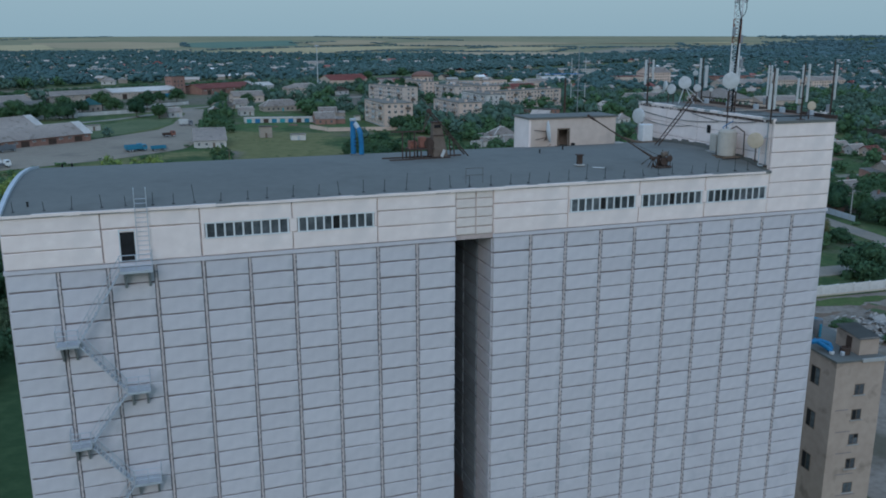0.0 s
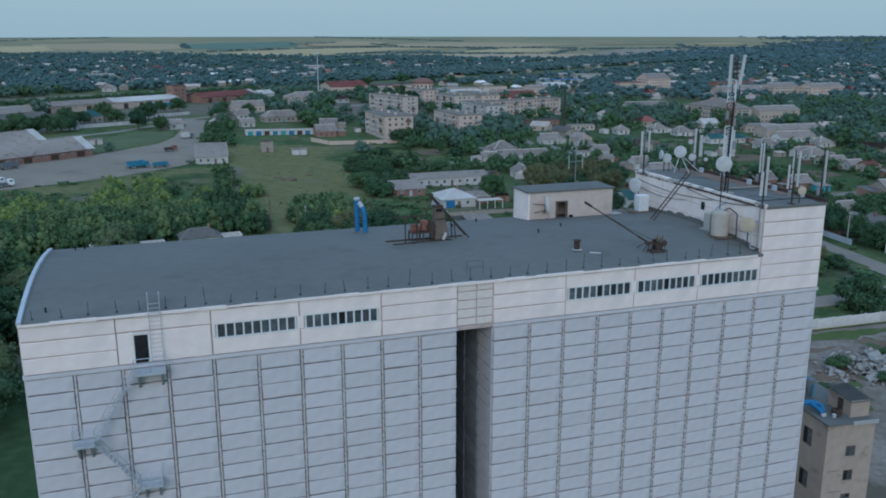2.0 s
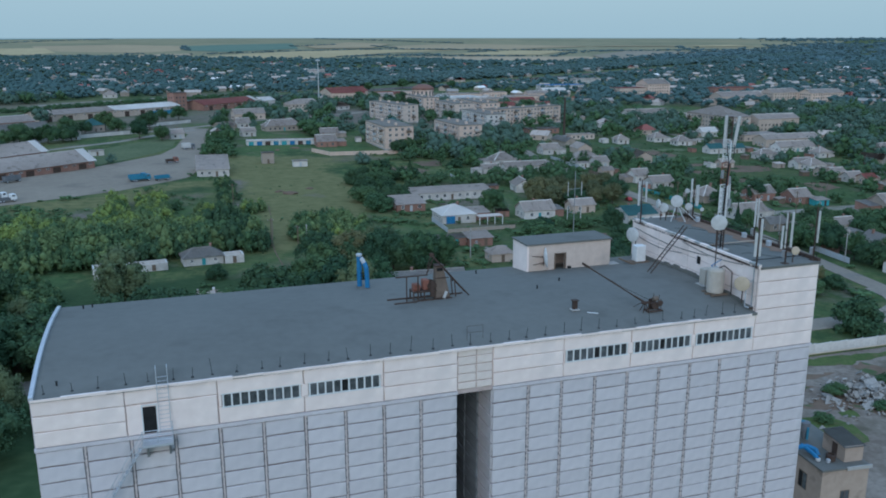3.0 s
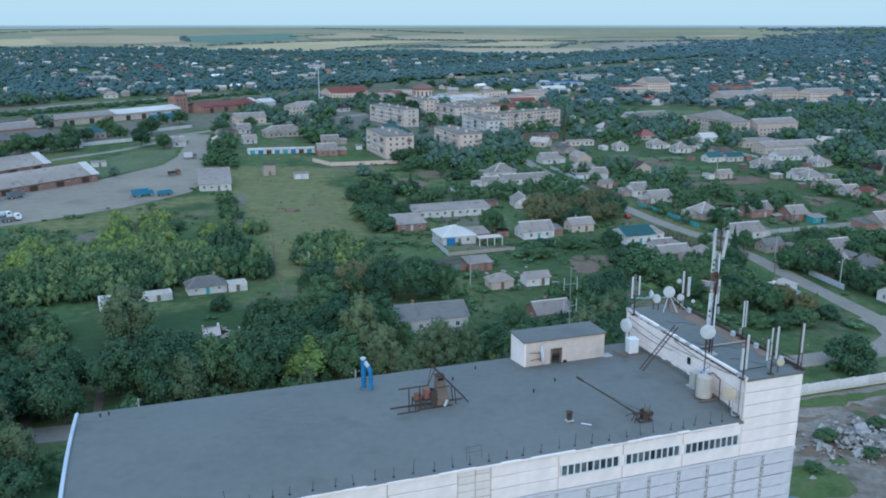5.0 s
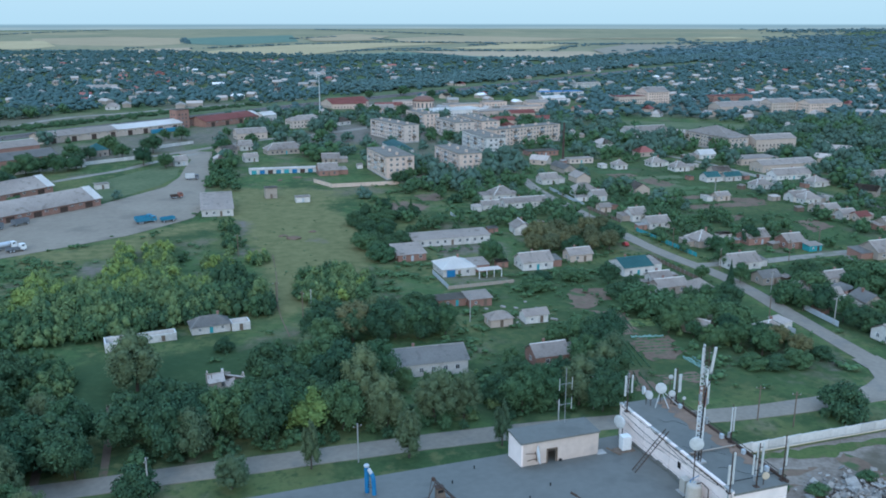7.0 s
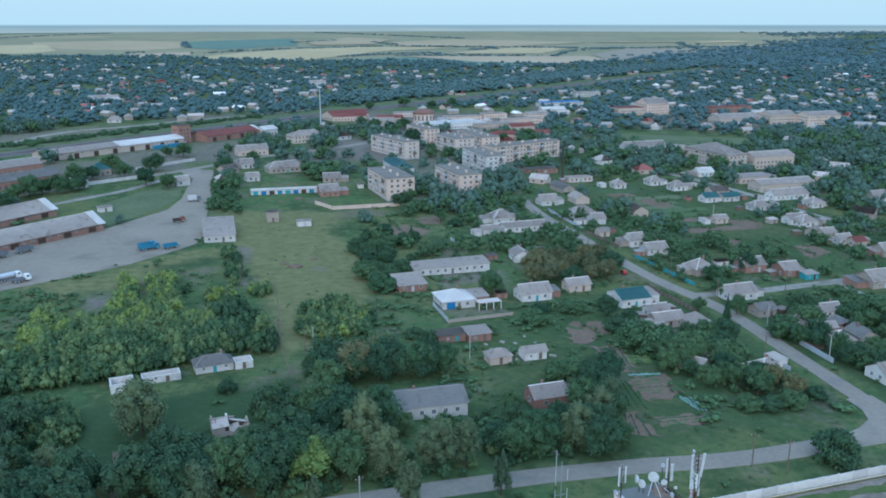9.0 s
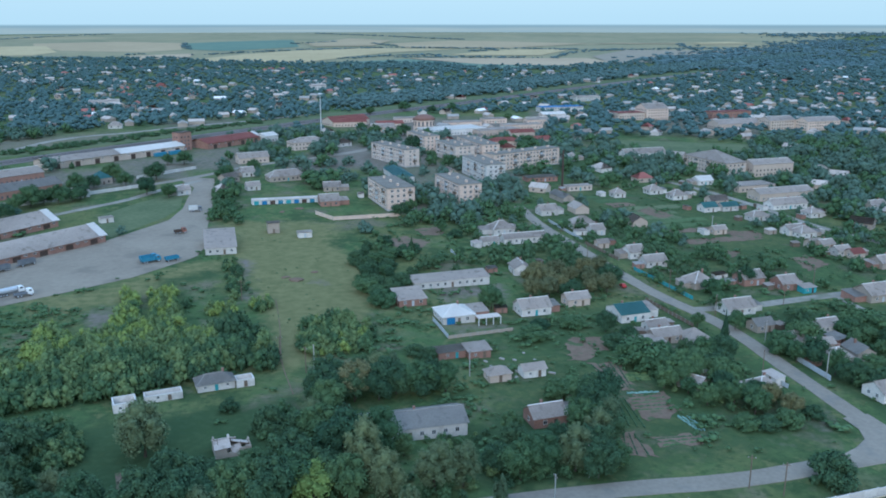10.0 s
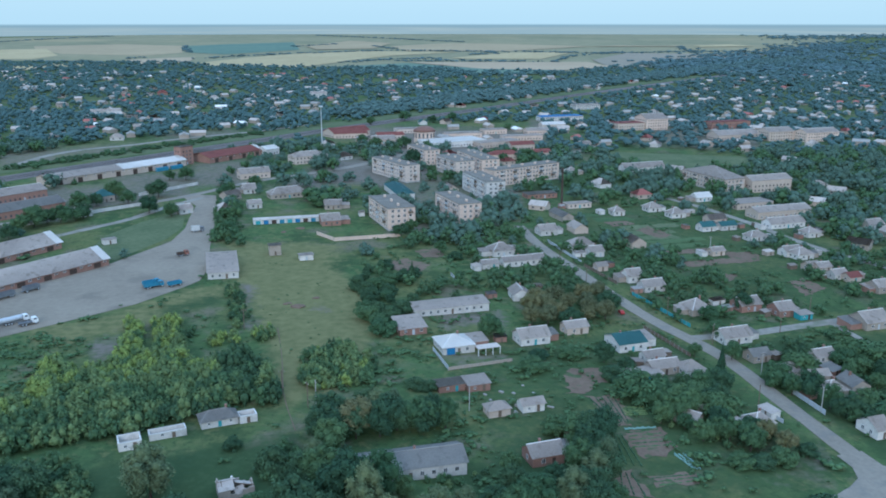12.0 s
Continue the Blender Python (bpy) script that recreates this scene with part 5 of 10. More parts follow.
def apartment_block(x, y, rot, length, depth, floors, label, wall="block_wall"):
    """Corner at x, y; the long side runs along the local y axis, the short end faces -y."""
    ob = thing("apartment_block", on_ground(x, y, rot), label, "apartment block", "apartment blocks")
    c, s = math.cos(radians(rot)), math.sin(radians(rot))
    keep_free(x + depth / 2 * c - length / 2 * s, y + depth / 2 * s + length / 2 * c, rot, depth, length)
    h = floors * 2.85 + 0.9
    part("wall", boxes((0, depth, 0, length, -1, h)), M[wall], ob)
    part("roof", boxes((-0.3, depth + 0.3, -0.3, length + 0.3, h + 0.01, h + 0.2)), M["tar_roof"], ob, "dark tar roof with pale patches")
    part("plinth", boxes((-0.06, depth + 0.06, -0.06, length + 0.06, -1, 0.8)), M["concrete"], ob)
    for k in range(max(2, int(length / 11))):
        yy = length * (k + 0.5) / max(2, int(length / 11))
        part("roof_vent", boxes((depth / 2 - 0.5, depth / 2 + 0.5, yy - 0.9, yy + 0.9, h + 0.2, h + 1.3), (depth / 2 - 0.6, depth / 2 + 0.6, yy - 1, yy + 1, h + 1.3, h + 1.42)), M["block_wall"], ob)
    for f in range(floors):
        z = 1.6 + 2.85 * f
        part("floor_band", boxes((-0.03, depth + 0.03, -0.03, length + 0.03, z + 1.75, z + 1.83)), M["concrete"], ob)
        n = int((length - 2) / 3.1)
        for i in range(n):
            yy = (length - 3.1 * (n - 1)) / 2 + 3.1 * i
            if i % 4 == 1 and f:
                b = part("balcony", boxes((-1.0, -0.02, yy - 1.4, yy + 1.4, z - 1.0, z - 0.85), (-1.0, -0.92, yy - 1.4, yy + 1.4, z - 0.85, z + 0.15), (-0.92, -0.02, yy - 1.4, yy - 1.32, z - 0.85, z + 0.15), (-0.92, -0.02, yy + 1.32, yy + 1.4, z - 0.85, z + 0.15)), M[random.choice(["whitewash", "cream", "fence_grey", "wood"])], ob)
                if (i + f) % 3:
                    part("glazing", boxes((-0.98, -0.94, yy - 1.36, yy + 1.36, z + 0.152, z + 1.5)), M["glass"], b, "dark glazed balcony front")
                    part("glazing_bar", boxes(*((-1.0, -0.92, yy + q - 0.04, yy + q + 0.04, z + 0.152, z + 1.5) for q in (-1.3, -0.45, 0.45, 1.3))), M["white_paint"], b)
            put_window(ob, 0, yy, z - 0.1, -90, 1.5, 1.45)
        m = max(1, int((depth - 2) / 3.4))
        for i in range(m):
            xx = (depth - 3.4 * (m - 1)) / 2 + 3.4 * i
            if i == m - 1 and f and m > 1:
                part("balcony", boxes((xx - 1.3, xx + 1.3, -1.0, -0.02, z - 1.0, z - 0.85), (xx - 1.3, xx + 1.3, -1.0, -0.92, z - 0.85, z + 0.15), (xx - 1.3, xx - 1.22, -0.92, -0.02, z - 0.85, z + 0.15), (xx + 1.22, xx + 1.3, -0.92, -0.02, z - 0.85, z + 0.15)), M[random.choice(["whitewash", "cream", "wood"])], ob)
            put_window(ob, xx, 0, z - 0.1, 0, 1.5, 1.45)
    return ob


apartment_block(115.0, 435.0, 2, 38, 15.6, 4, "four-storey pale block of flats with brown balconies")
apartment_block(157.2, 437.5, 3, 38, 13.4, 4, "four-storey pale block of flats with a dark roof")
apartment_block(164.4, 570.0, 15, 49, 11.5, 4, "four-storey cream block of flats in the town centre", "cream")
apartment_block(197.0, 498.0, 1, 43, 13.0, 4, "four-storey white block of flats", "whitewash")
apartment_block(205.2, 580.0, 4.5, 37, 15.0, 4, "four-storey cream block of flats with vents", "cream")
apartment_block(200.3, 638.0, 6, 38, 12.5, 4, "four-storey pale block of flats behind the others")
apartment_block(227.8, 585.0, 1, 53, 14.0, 4, "four-storey grey-cream block of flats")
apartment_block(280.0, 563.0, 108, 62, 12.0, 4, "long four-storey pale block of flats with balconies")
school = apartment_block(366.5, 482.5, 4, 46, 17, 3, "long three-storey pale brick school with a grey roof", "pale_brick")
school_roof, _ = roof_bm(17, 46, 9.4, "hip", 0.5)
bmesh.ops.translate(school_roof, verts=school_roof.verts, vec=(8.5, 23, 0.4))
part("hip_roof", school_roof, M["slate"], school)


def warehouse(x, y, rot, L, D, eave, wall, roof, label, pitch=0.15):
    """A long shed with brick walls, dark gates and a shallow slate roof; its near long wall faces -y."""
    ob = thing("warehouse", on_ground(x, y, rot), label, "warehouse", "warehouses")
    keep_free(x, y, rot, L, D)
    rb, rise = roof_bm(L, D, eave, "gable", 0.7, pitch)
    part("wall", body_bm(L, D, eave, rise, "gable"), M[wall], ob)
    part("roof", rb, M[roof], ob)
    part("end_sheet", boxes((L / 2 - 2.6, L / 2 + 0.72, -D / 2 - 0.72, -D / 2 - 0.6, eave - 0.1, eave)), M["tin"], ob)
    slope = bmesh.new()
    for s in (-1, 1):
        q = [slope.verts.new(p) for p in ((L / 2 - 3.4, s * (D / 2 + 0.71), eave + 0.11), (L / 2 + 0.72, s * (D / 2 + 0.71), eave + 0.11), (L / 2 + 0.72, 0, eave + rise + 0.13), (L / 2 - 3.4, 0, eave + rise + 0.13))]
        slope.faces.new(q if s < 0 else q[::-1])
    bmesh.ops.solidify(slope, geom=slope.faces[:], thickness=0.06)
    part("end_sheet", slope, M["tin"], ob, "pale new sheets at the roof end")
    n = int(L / 12)
    for i in range(n):
        gx = (i + 0.5) * L / n - L / 2
        part("gate", boxes((gx - 1.8, gx + 1.8, -D / 2 - 0.06, -D / 2 + 0.2, -0.1, eave * 0.75)), M["rust"], ob)
        for k in (-4, 4):
            put_window(ob, gx + k, -D / 2, eave - 1.4, 0, 1.6, 0.7)
    return ob


def along(ax, ay, bx, by, D):
    rot = math.degrees(math.atan2(by - ay, bx - ax))
    L = math.hypot(bx - ax, by - ay)
    c, s = math.cos(radians(rot)), math.sin(radians(rot))
    return (ax + bx) / 2 - s * D / 2, (ay + by) / 2 + c * D / 2, rot, L, D


warehouse(*along(-112, 336, -26, 403, 17), 2.9, "brick", "slate", "long red brick warehouse with a grey slate roof", 0.27)
warehouse(*along(-135, 362, -49, 441, 17), 2.9, "brick", "slate", "second red brick warehouse behind the first", 0.27)
warehouse(*along(-70.5, 617, -22, 649, 18), 4.6, "pale_brick", "slate", "long pale warehouse beside the railway")
warehouse(*along(-22, 649, 20, 678, 18), 4.8, "pale_brick", "tin", "long warehouse with a pale blue-white roof")
warehouse(*along(38, 686, 84, 721, 22), 4.5, "brick", "red_roof", "large brick warehouse with a rusty red roof")

for x, y in ((2.0, 664.0), (12.5, 671.0)):
    box = thing("container", on_ground(x, y - 3.0, 34), "bright blue steel container before the warehouse", "container", "blue containers")
    part("body", bevelled(boxes((-5, 5, -1.3, 1.3, 0, 2.7)), 0.06), M["truck_blue"], box)
    part("door_bar", rods([((-5.04, -0.4, 0.2), (-5.04, -0.4, 2.5)), ((-5.04, 0.4, 0.2), (-5.04, 0.4, 2.5))], 0.04, 5), M["galv"], box)

# ---- the houses of the town, as they stand ----
# cottages and sheds behind the elevator
house(103.9, 300.8, 0, 30.7, 8, 3.0, "shed", "whitewash", "slate")
house(82.4, 284.1, 0, 10.3, 11, 2.6, "shed", "brick", "slate")
house(95.5, 262.3, 0, 18.0, 11, 2.9, "hip", "whitewash", "tin")
house(138.0, 311.5, -98, 14, 7.2, 2.8, "gable", "whitewash", "slate")
house(123.8, 261.4, 0, 15.8, 8, 2.9, "gable", "whitewash", "slate")
house(141.2, 266.0, 0, 8.9, 6, 2.7, "gable", "pale_brick", "slate")
house(153.9, 375.5, 0, 16.5, 9, 3, "hip", "whitewash", "slate")
house(142.1, 354.5, 0, 8.3, 5, 2.5, "gable", "whitewash", "slate")
house(159.6, 355.8, 0, 20.9, 6, 2.8, "gable", "whitewash", "slate")
house(199.3, 408.8, 0, 14.4, 8, 3, "gable", "whitewash", "slate")
house(87.9, 228.6, 0, 7.2, 6, 2.5, "shed", "brick", "slate")
house(79.6, 230.3, 0, 8.6, 5.5, 2.3, "flat", "brick", "tar_roof")
house(87.2, 209.7, 0, 6.7, 5, 2.4, "hip", "pale_brick", "slate")
house(98.2, 209.9, 0, 7.0, 4.5, 2.4, "gable", "whitewash", "slate")
house(103.2, 194.1, 0, 4.3, 5, 2.3, "hip", "plaster", "slate")
house(51.0, 185.9, -4, 32.3, 11, 3.2, "gable", "whitewash", "dark_slate")
house(90.6, 180.9, 0, 13.0, 7, 2.9, "gable", "brick", "slate")


def ruined_house(x, y, rot):
    """A small house whose roof has fallen in: broken walls, one slope hanging, rafters and fallen sheets."""
    ob = thing("ruined_house", on_ground(x, y, rot), "collapsed white house with a broken slate roof among trees", "house")
    keep_free(x, y, rot, 9, 6)
    for x0, x1, y0, y1, heights in ((-4.2, 4.2, -2.7, -2.4, (2.4, 2.5, 1.2, 0.9, 2.0, 2.3)), (-4.2, 4.2, 2.4, 2.7, (2.6, 2.6, 2.2, 2.4, 1.4, 1.0)), (-4.2, -3.9, -2.4, 2.4, (2.6, 3.4, 4.1, 3.0)), (3.9, 4.2, -2.4, 2.4, (1.2, 2.2, 2.6, 1.6))):
        n = len(heights)
        bm = bmesh.new()
        for k, h in enumerate(heights):
            q0, q1 = k / n, (k + 1) / n
            if x1 - x0 > 1:
                add_box(bm, x0 + (x1 - x0) * q0, x0 + (x1 - x0) * q1, y0, y1, -0.4, h)
            else:
                add_box(bm, x0, x1, y0 + (y1 - y0) * q0, y0 + (y1 - y0) * q1, -0.4, h)
        part("wall", bm, M["plaster"], ob)
    for (dx, dy, dz, rx, ry, rz, L, W) in ((-2.1, 1.25, 3.15, -24, 0, 2, 4.6, 3.2), (-2.4, -1.5, 3.05, 22, -3, -2, 3.9, 3.0), (1.9, 0.7, 2.1, -18, 14, -8, 4.0, 3.2), (0.8, -1.5, 1.5, 34, -8, 10, 2.6, 2.0)):
        sheet = part("roof_sheet", bevelled(boxes((-L / 2, L / 2, -W / 2, W / 2, -0.05, 0.05)), 0.02), M["slate"], ob)
        sheet.matrix_basis = pose(dx, dy, dz, rx, ry, rz)
    for k, q in enumerate((-3.3, -1.6, 0.2, 1.8)):
        part("rafter", rods([((q, -2.5, 2.3), (q + 0.3 * (k % 2), -0.1, 4.0 - 0.5 * k))], 0.07, 4), M["wood"], ob)
    part("chimney", boxes((-0.9, -0.4, 0.2, 0.7, 0, 4.3)), M["whitewash"], ob, "whitewashed chimney left standing")


ruined_house(10.0, 187.0, 4)
house(-14.5, 218.6, 6, 5.9, 5, 2.5, "open", "whitewash", "tar_roof")
house(-4.8, 222.0, 6, 9.8, 3.4, 1.95, "open", "whitewash", "tar_roof")
house(9.0, 226.2, 6, 10.1, 5.6, 2.15, "hip", "whitewash", "dark_slate")
house(17.0, 225.6, 6, 5.0, 3.8, 2.2, "open", "whitewash", "tar_roof")
# houses on the long street
house(154.9, 247.6, 0, 16.4, 11, 3.2, "gable", "whitewash", "teal_roof")
house(154.0, 232.9, 0, 7.4, 5, 2.6, "gable", "whitewash", "slate")
house(152.0, 223.7, 0, 10.3, 6, 2.7, "gable", "plaster", "slate")
house(160.1, 219.6, 0, 7.0, 7, 2.8, "hip", "whitewash", "slate")
house(141.9, 220.2, 0, 13.0, 6, 2.3, "shed", "plaster", "slate")
house(138.6, 189.2, -60, 7.6, 4.6, 2.5, "gable", "plaster", "slate")
house(156.1, 180.2, 0, 7.1, 6.5, 2.6, "hip", "whitewash", "slate")
house(189.7, 209.2, 0, 6.7, 7, 2.7, "gable", "plaster", "slate")
house(211.1, 217.0, 0, 8.0, 6, 2.6, "gable", "whitewash", "slate")
house(193.7, 192.6, -6, 7.2, 6.5, 2.7, "hip", "plaster", "slate")
house(203.6, 194.0, 82, 8.0, 6.4, 2.7, "gable", "plaster", "dark_slate")
house(197.6, 203.5, -10, 6.6, 5, 2.4, "gable", "plaster", "slate")
house(205.8, 206.2, 15, 5.6, 4.6, 2.3, "shed", "brick", "dark_slate")
house(186.0, 167.8, 0, 5.0, 8, 2.8, "gable", "whitewash", "slate")
house(195.8, 242.0, 0, 16.5, 8, 2.8, "gable", "whitewash", "slate")
house(189.9, 223.8, 0, 7.0, 6, 2.6, "gable", "plaster", "dark_slate")
house(195.1, 319.1, 0, 11.3, 8, 3, "gable", "whitewash", "slate")
house(197.9, 304.4, 0, 10.0, 7, 2.7, "gable", "whitewash", "slate")
house(197.3, 273.1, 0, 12.7, 9, 2.8, "hip", "plaster", "slate")
house(221.5, 271.0, 0, 9.6, 8, 2.9, "gable", "brick", "slate")
house(233.0, 261.5, 0, 11.3, 8, 2.9, "gable", "brick", "slate")
house(236.3, 254.7, 0, 5.8, 4, 2.4, "shed", "teal_paint", "slate")
house(252.6, 240.6, 0, 17.1, 10, 3, "gable", "plaster", "slate")
# houses round the meadow
house(291.6, 394.0, 0, 13.9, 7, 2.9, "gable", "whitewash", "teal_roof")
house(301.7, 392.9, 0, 10.3, 6, 2.8, "gable", "whitewash", "teal_roof")
house(289.5, 447.3, 0, 13.4, 8, 2.8, "hip", "whitewash", "slate")
house(294.3, 428.8, 0, 14.2, 8, 2.8, "hip", "whitewash", "slate")
house(261.8, 346.8, 0, 7.3, 5, 2.6, "gable", "pale_brick", "slate")
house(334.2, 466.5, 0, 15.7, 8, 3, "gable", "whitewash", "tin")
house(354.4, 441.6, 0, 27.3, 14, 4, "flat", "pale_brick", "slate")
house(354.4, 413.5, 0, 38.8, 12, 4.6, "gable", "pale_brick", "slate")
house(338.4, 389.6, 0, 23.5, 9, 2.9, "gable", "whitewash", "slate")
house(338.7, 366.2, 0, 12.3, 8, 2.8, "hip", "whitewash", "slate")
house(301.6, 367.5, 0, 10.6, 7, 2.8, "hip", "whitewash", "slate")
house(298.3, 336.1, 0, 9.7, 7, 2.8, "gable", "whitewash", "slate")
house(302.0, 330.0, 0, 14.2, 8, 2.8, "hip", "whitewash", "slate")
house(289.2, 311.1, 0, 6.4, 6, 2.6, "gable", "pale_brick", "slate")
house(292.8, 308.0, 0, 7.2, 6, 2.6, "gable", "pale_brick", "slate")
house(291.2, 296.3, 0, 7.5, 6, 2.6, "gable", "whitewash", "slate")
house(294.0, 290.7, 0, 6.4, 6, 2.6, "gable", "pale_brick", "red_roof")
house(293.0, 274.9, 0, 12.0, 8, 2.8, "gable", "plaster", "slate")
house(388.2, 371.8, 0, 16.0, 8, 2.8, "gable", "whitewash", "slate")
house(201.4, 361.9, 0, 7.1, 7, 2.8, "gable", "whitewash", "slate")
house(191.6, 337.9, 0, 5.3, 5, 2.5, "gable", "pale_brick", "slate")
# larger buildings of the town
house(402.5, 485.9, 0, 33.1, 14, 8.5, "gable", "pale_brick", "slate")
house(590.6, 705.8, 0, 29.8, 18, 9, "gable", "pale_brick", "slate")
house(625.5, 688.2, 0, 39.3, 18, 9, "gable", "block_wall", "slate")
house(487.6, 818.0, 0, 34.8, 20, 8, "flat", "pale_brick", "red_roof")
house(516.2, 817.5, 0, 26.7, 25, 12, "gable", "block_wall", "slate")
house(600.5, 797.8, 0, 49.8, 16, 8, "flat", "brick", "red_roof")
house(554.3, 724.6, 0, 49.4, 20, 5, "gable", "pale_brick", "slate")
house(356.0, 572.6, 0, 35.4, 10, 5, "gable", "whitewash", "slate")
house(178.7, 828.8, 20, 42.1, 20, 5, "gable", "pale_brick", "red_roof")
house(113.4, 674.8, 15, 28.3, 14, 6, "hip", "cream", "slate")
house(260.9, 748.1, 10, 57.1, 30, 5, "flat", "whitewash", "tin")
house(299.3, 735.2, 10, 43.7, 18, 5, "flat", "pale_brick", "slate")
house(313.5, 709.9, 0, 22.9, 12, 5, "gable", "pale_brick", "red_roof")
house(310.7, 662.0, 0, 16.2, 12, 5, "gable", "pale_brick", "red_roof")
house(451.6, 911.6, 0, 52.6, 18, 6, "flat", "whitewash", "blue_roof")
house(545.9, 1027.5, 0, 35.6, 18, 6, "flat", "whitewash", "slate")
house(52.0, 560.2, 10, 12.6, 9, 3, "gable", "whitewash", "slate")
house(76.3, 540.5, 10, 23.9, 10, 3.2, "hip", "plaster", "slate")
house(63.8, 615.3, 10, 21.6, 10, 4, "gable", "pale_brick", "slate")
house(52.2, 512.1, 10, 8.0, 6, 3, "gable", "whitewash", "slate")
house(90.7, 459.1, 0, 16.4, 10, 3, "gable", "brick", "slate")
# outer buildings
house(148.5, 532.0, 88, 38, 11.5, 4, "hip", "whitewash", "teal_roof")
house(-27.4, 444.5, 20, 6.2, 4, 2.6, "flat", "whitewash", "slate")
house(-44.0, 516.0, 25, 8.1, 8, 3.2, "gable", "whitewash", "slate")
house(-34.7, 555.9, 25, 10.8, 10, 4, "hip", "plaster", "teal_roof")
house(9.7, 507.5, 20, 11.8, 7, 3, "gable", "whitewash", "slate")
house(300.2, 577.5, 0, 14.2, 8, 3, "hip", "whitewash", "slate")
house(237.0, 503.3, 0, 20.7, 10, 3, "flat", "brick", "tar_roof")
house(246.9, 468.7, 0, 16.1, 7, 3, "flat", "cream", "slate")
house(-86.2, 576.4, 34, 32.1, 16, 5, "gable", "brick", "slate")
house(-76.0, 531.9, 34, 41.1, 16, 4.5, "gable", "brick", "dark_slate")
house(88.3, 724.0, 34, 14.1, 12, 5, "gable", "whitewash", "tin")
house(19.0, 689.1, 34, 11.7, 8, 14, "flat", "brick", "tar_roof")
house(32.3, 715.4, 34, 21.0, 14, 6, "flat", "brick", "tar_roof")
house(49.3, 402.2, 0, 5.5, 4.5, 5, "flat", "plaster", "tar_roof")
house(62.2, 389.6, 0, 6.4, 4, 2.6, "flat", "whitewash", "slate")
house(22.7, 379.2, -3, 13.1, 24, 3.0, "shed", "whitewash", "slate")
house(-54.3, 1109.3, 0, 33.7, 12, 4, "gable", "whitewash", "slate")
house(15.3, 1389.7, 0, 15.3, 10, 5, "hip", "brick", "red_roof")
house(234.5, 1276.0, 0, 23.3, 14, 7, "gable", "whitewash", "slate")

# low halls, shops and the market of the town centre
house(179.2, 816.2, -4, 32.0, 14, 4.5, "gable", "block_wall", "red_roof")
house(215.0, 800.0, -4, 26.0, 12, 4.0, "gable", "cream", "red_roof")
house(249.1, 842.5, -2, 33.3, 14, 4.5, "flat", "cream", "slate")
house(290.0, 800.0, -4, 36.0, 16, 4.5, "flat", "block_wall", "slate")
house(332.0, 822.1, 0, 24.7, 14, 4.5, "flat", "block_wall", "slate")
house(277.0, 661.1, -5, 26.9, 12, 4.5, "hip", "block_wall", "red_roof")
house(340.9, 770.4, -5, 39.5, 14, 4.5, "flat", "block_wall", "slate")
house(414.6, 854.8, -2, 26.9, 12, 4, "gable", "cream", "tin")
house(200.0, 770.0, -4, 22.0, 10, 4, "gable", "pale_brick", "slate")
house(375.0, 810.0, -2, 24.0, 12, 4, "gable", "block_wall", "slate")
house(260.2, 443.1, -2, 7.5, 7, 2.8, "hip", "whitewash", "slate")
house(100.2, 499.1, -7, 15.3, 8, 2.8, "gable", "plaster", "slate")


def rotunda(x, y):
    """The round hall with a brown domed roof."""
    ob = thing("round_hall", on_ground(x, y), "round beige hall with tall windows and a brown domed roof", "hall")
    keep_free(x, y, 0, 24, 24)
    part("wall", turned([(10.0, -1), (10.0, 10.2)], 28), M["block_wall"], ob)
    part("cornice", turned([(10.05, 9.8), (10.7, 9.9), (10.7, 10.3), (10.05, 10.35)], 28), M["cream"], ob)
    part("roof", turned([(10.9, 10.3), (9.6, 12.2), (7.0, 13.9), (3.6, 14.9), (0.6, 15.2)], 28), M["dome_brown"], ob, "brown sheet metal dome", smooth=True)
    for i in range(16):
        a = 360 * i / 16
        put_window(ob, 10.02 * math.sin(radians(a)), -10.02 * math.cos(radians(a)), 4.8, a, 1.6, 4.2, True)


rotunda(241, 771)


# ---- sheds and lean-tos behind the houses ----
def outbuilding(label, wall, roof, L, D, eave):
    ob = thing("shed", pose(0, 0, 0), label, "shed", "garden sheds")
    rb, rise = roof_bm(L, D, eave, "shed", 0.25)
    part("wall", body_bm(L, D, eave, rise, "shed"), M[wall], ob)
    part("roof", rb, M[roof], ob)
    put_door(ob, random.uniform(-0.2, 0.2) * L, -D / 2, 0.02, 0, 0.8, eave - 0.4, "wood")
    return ob


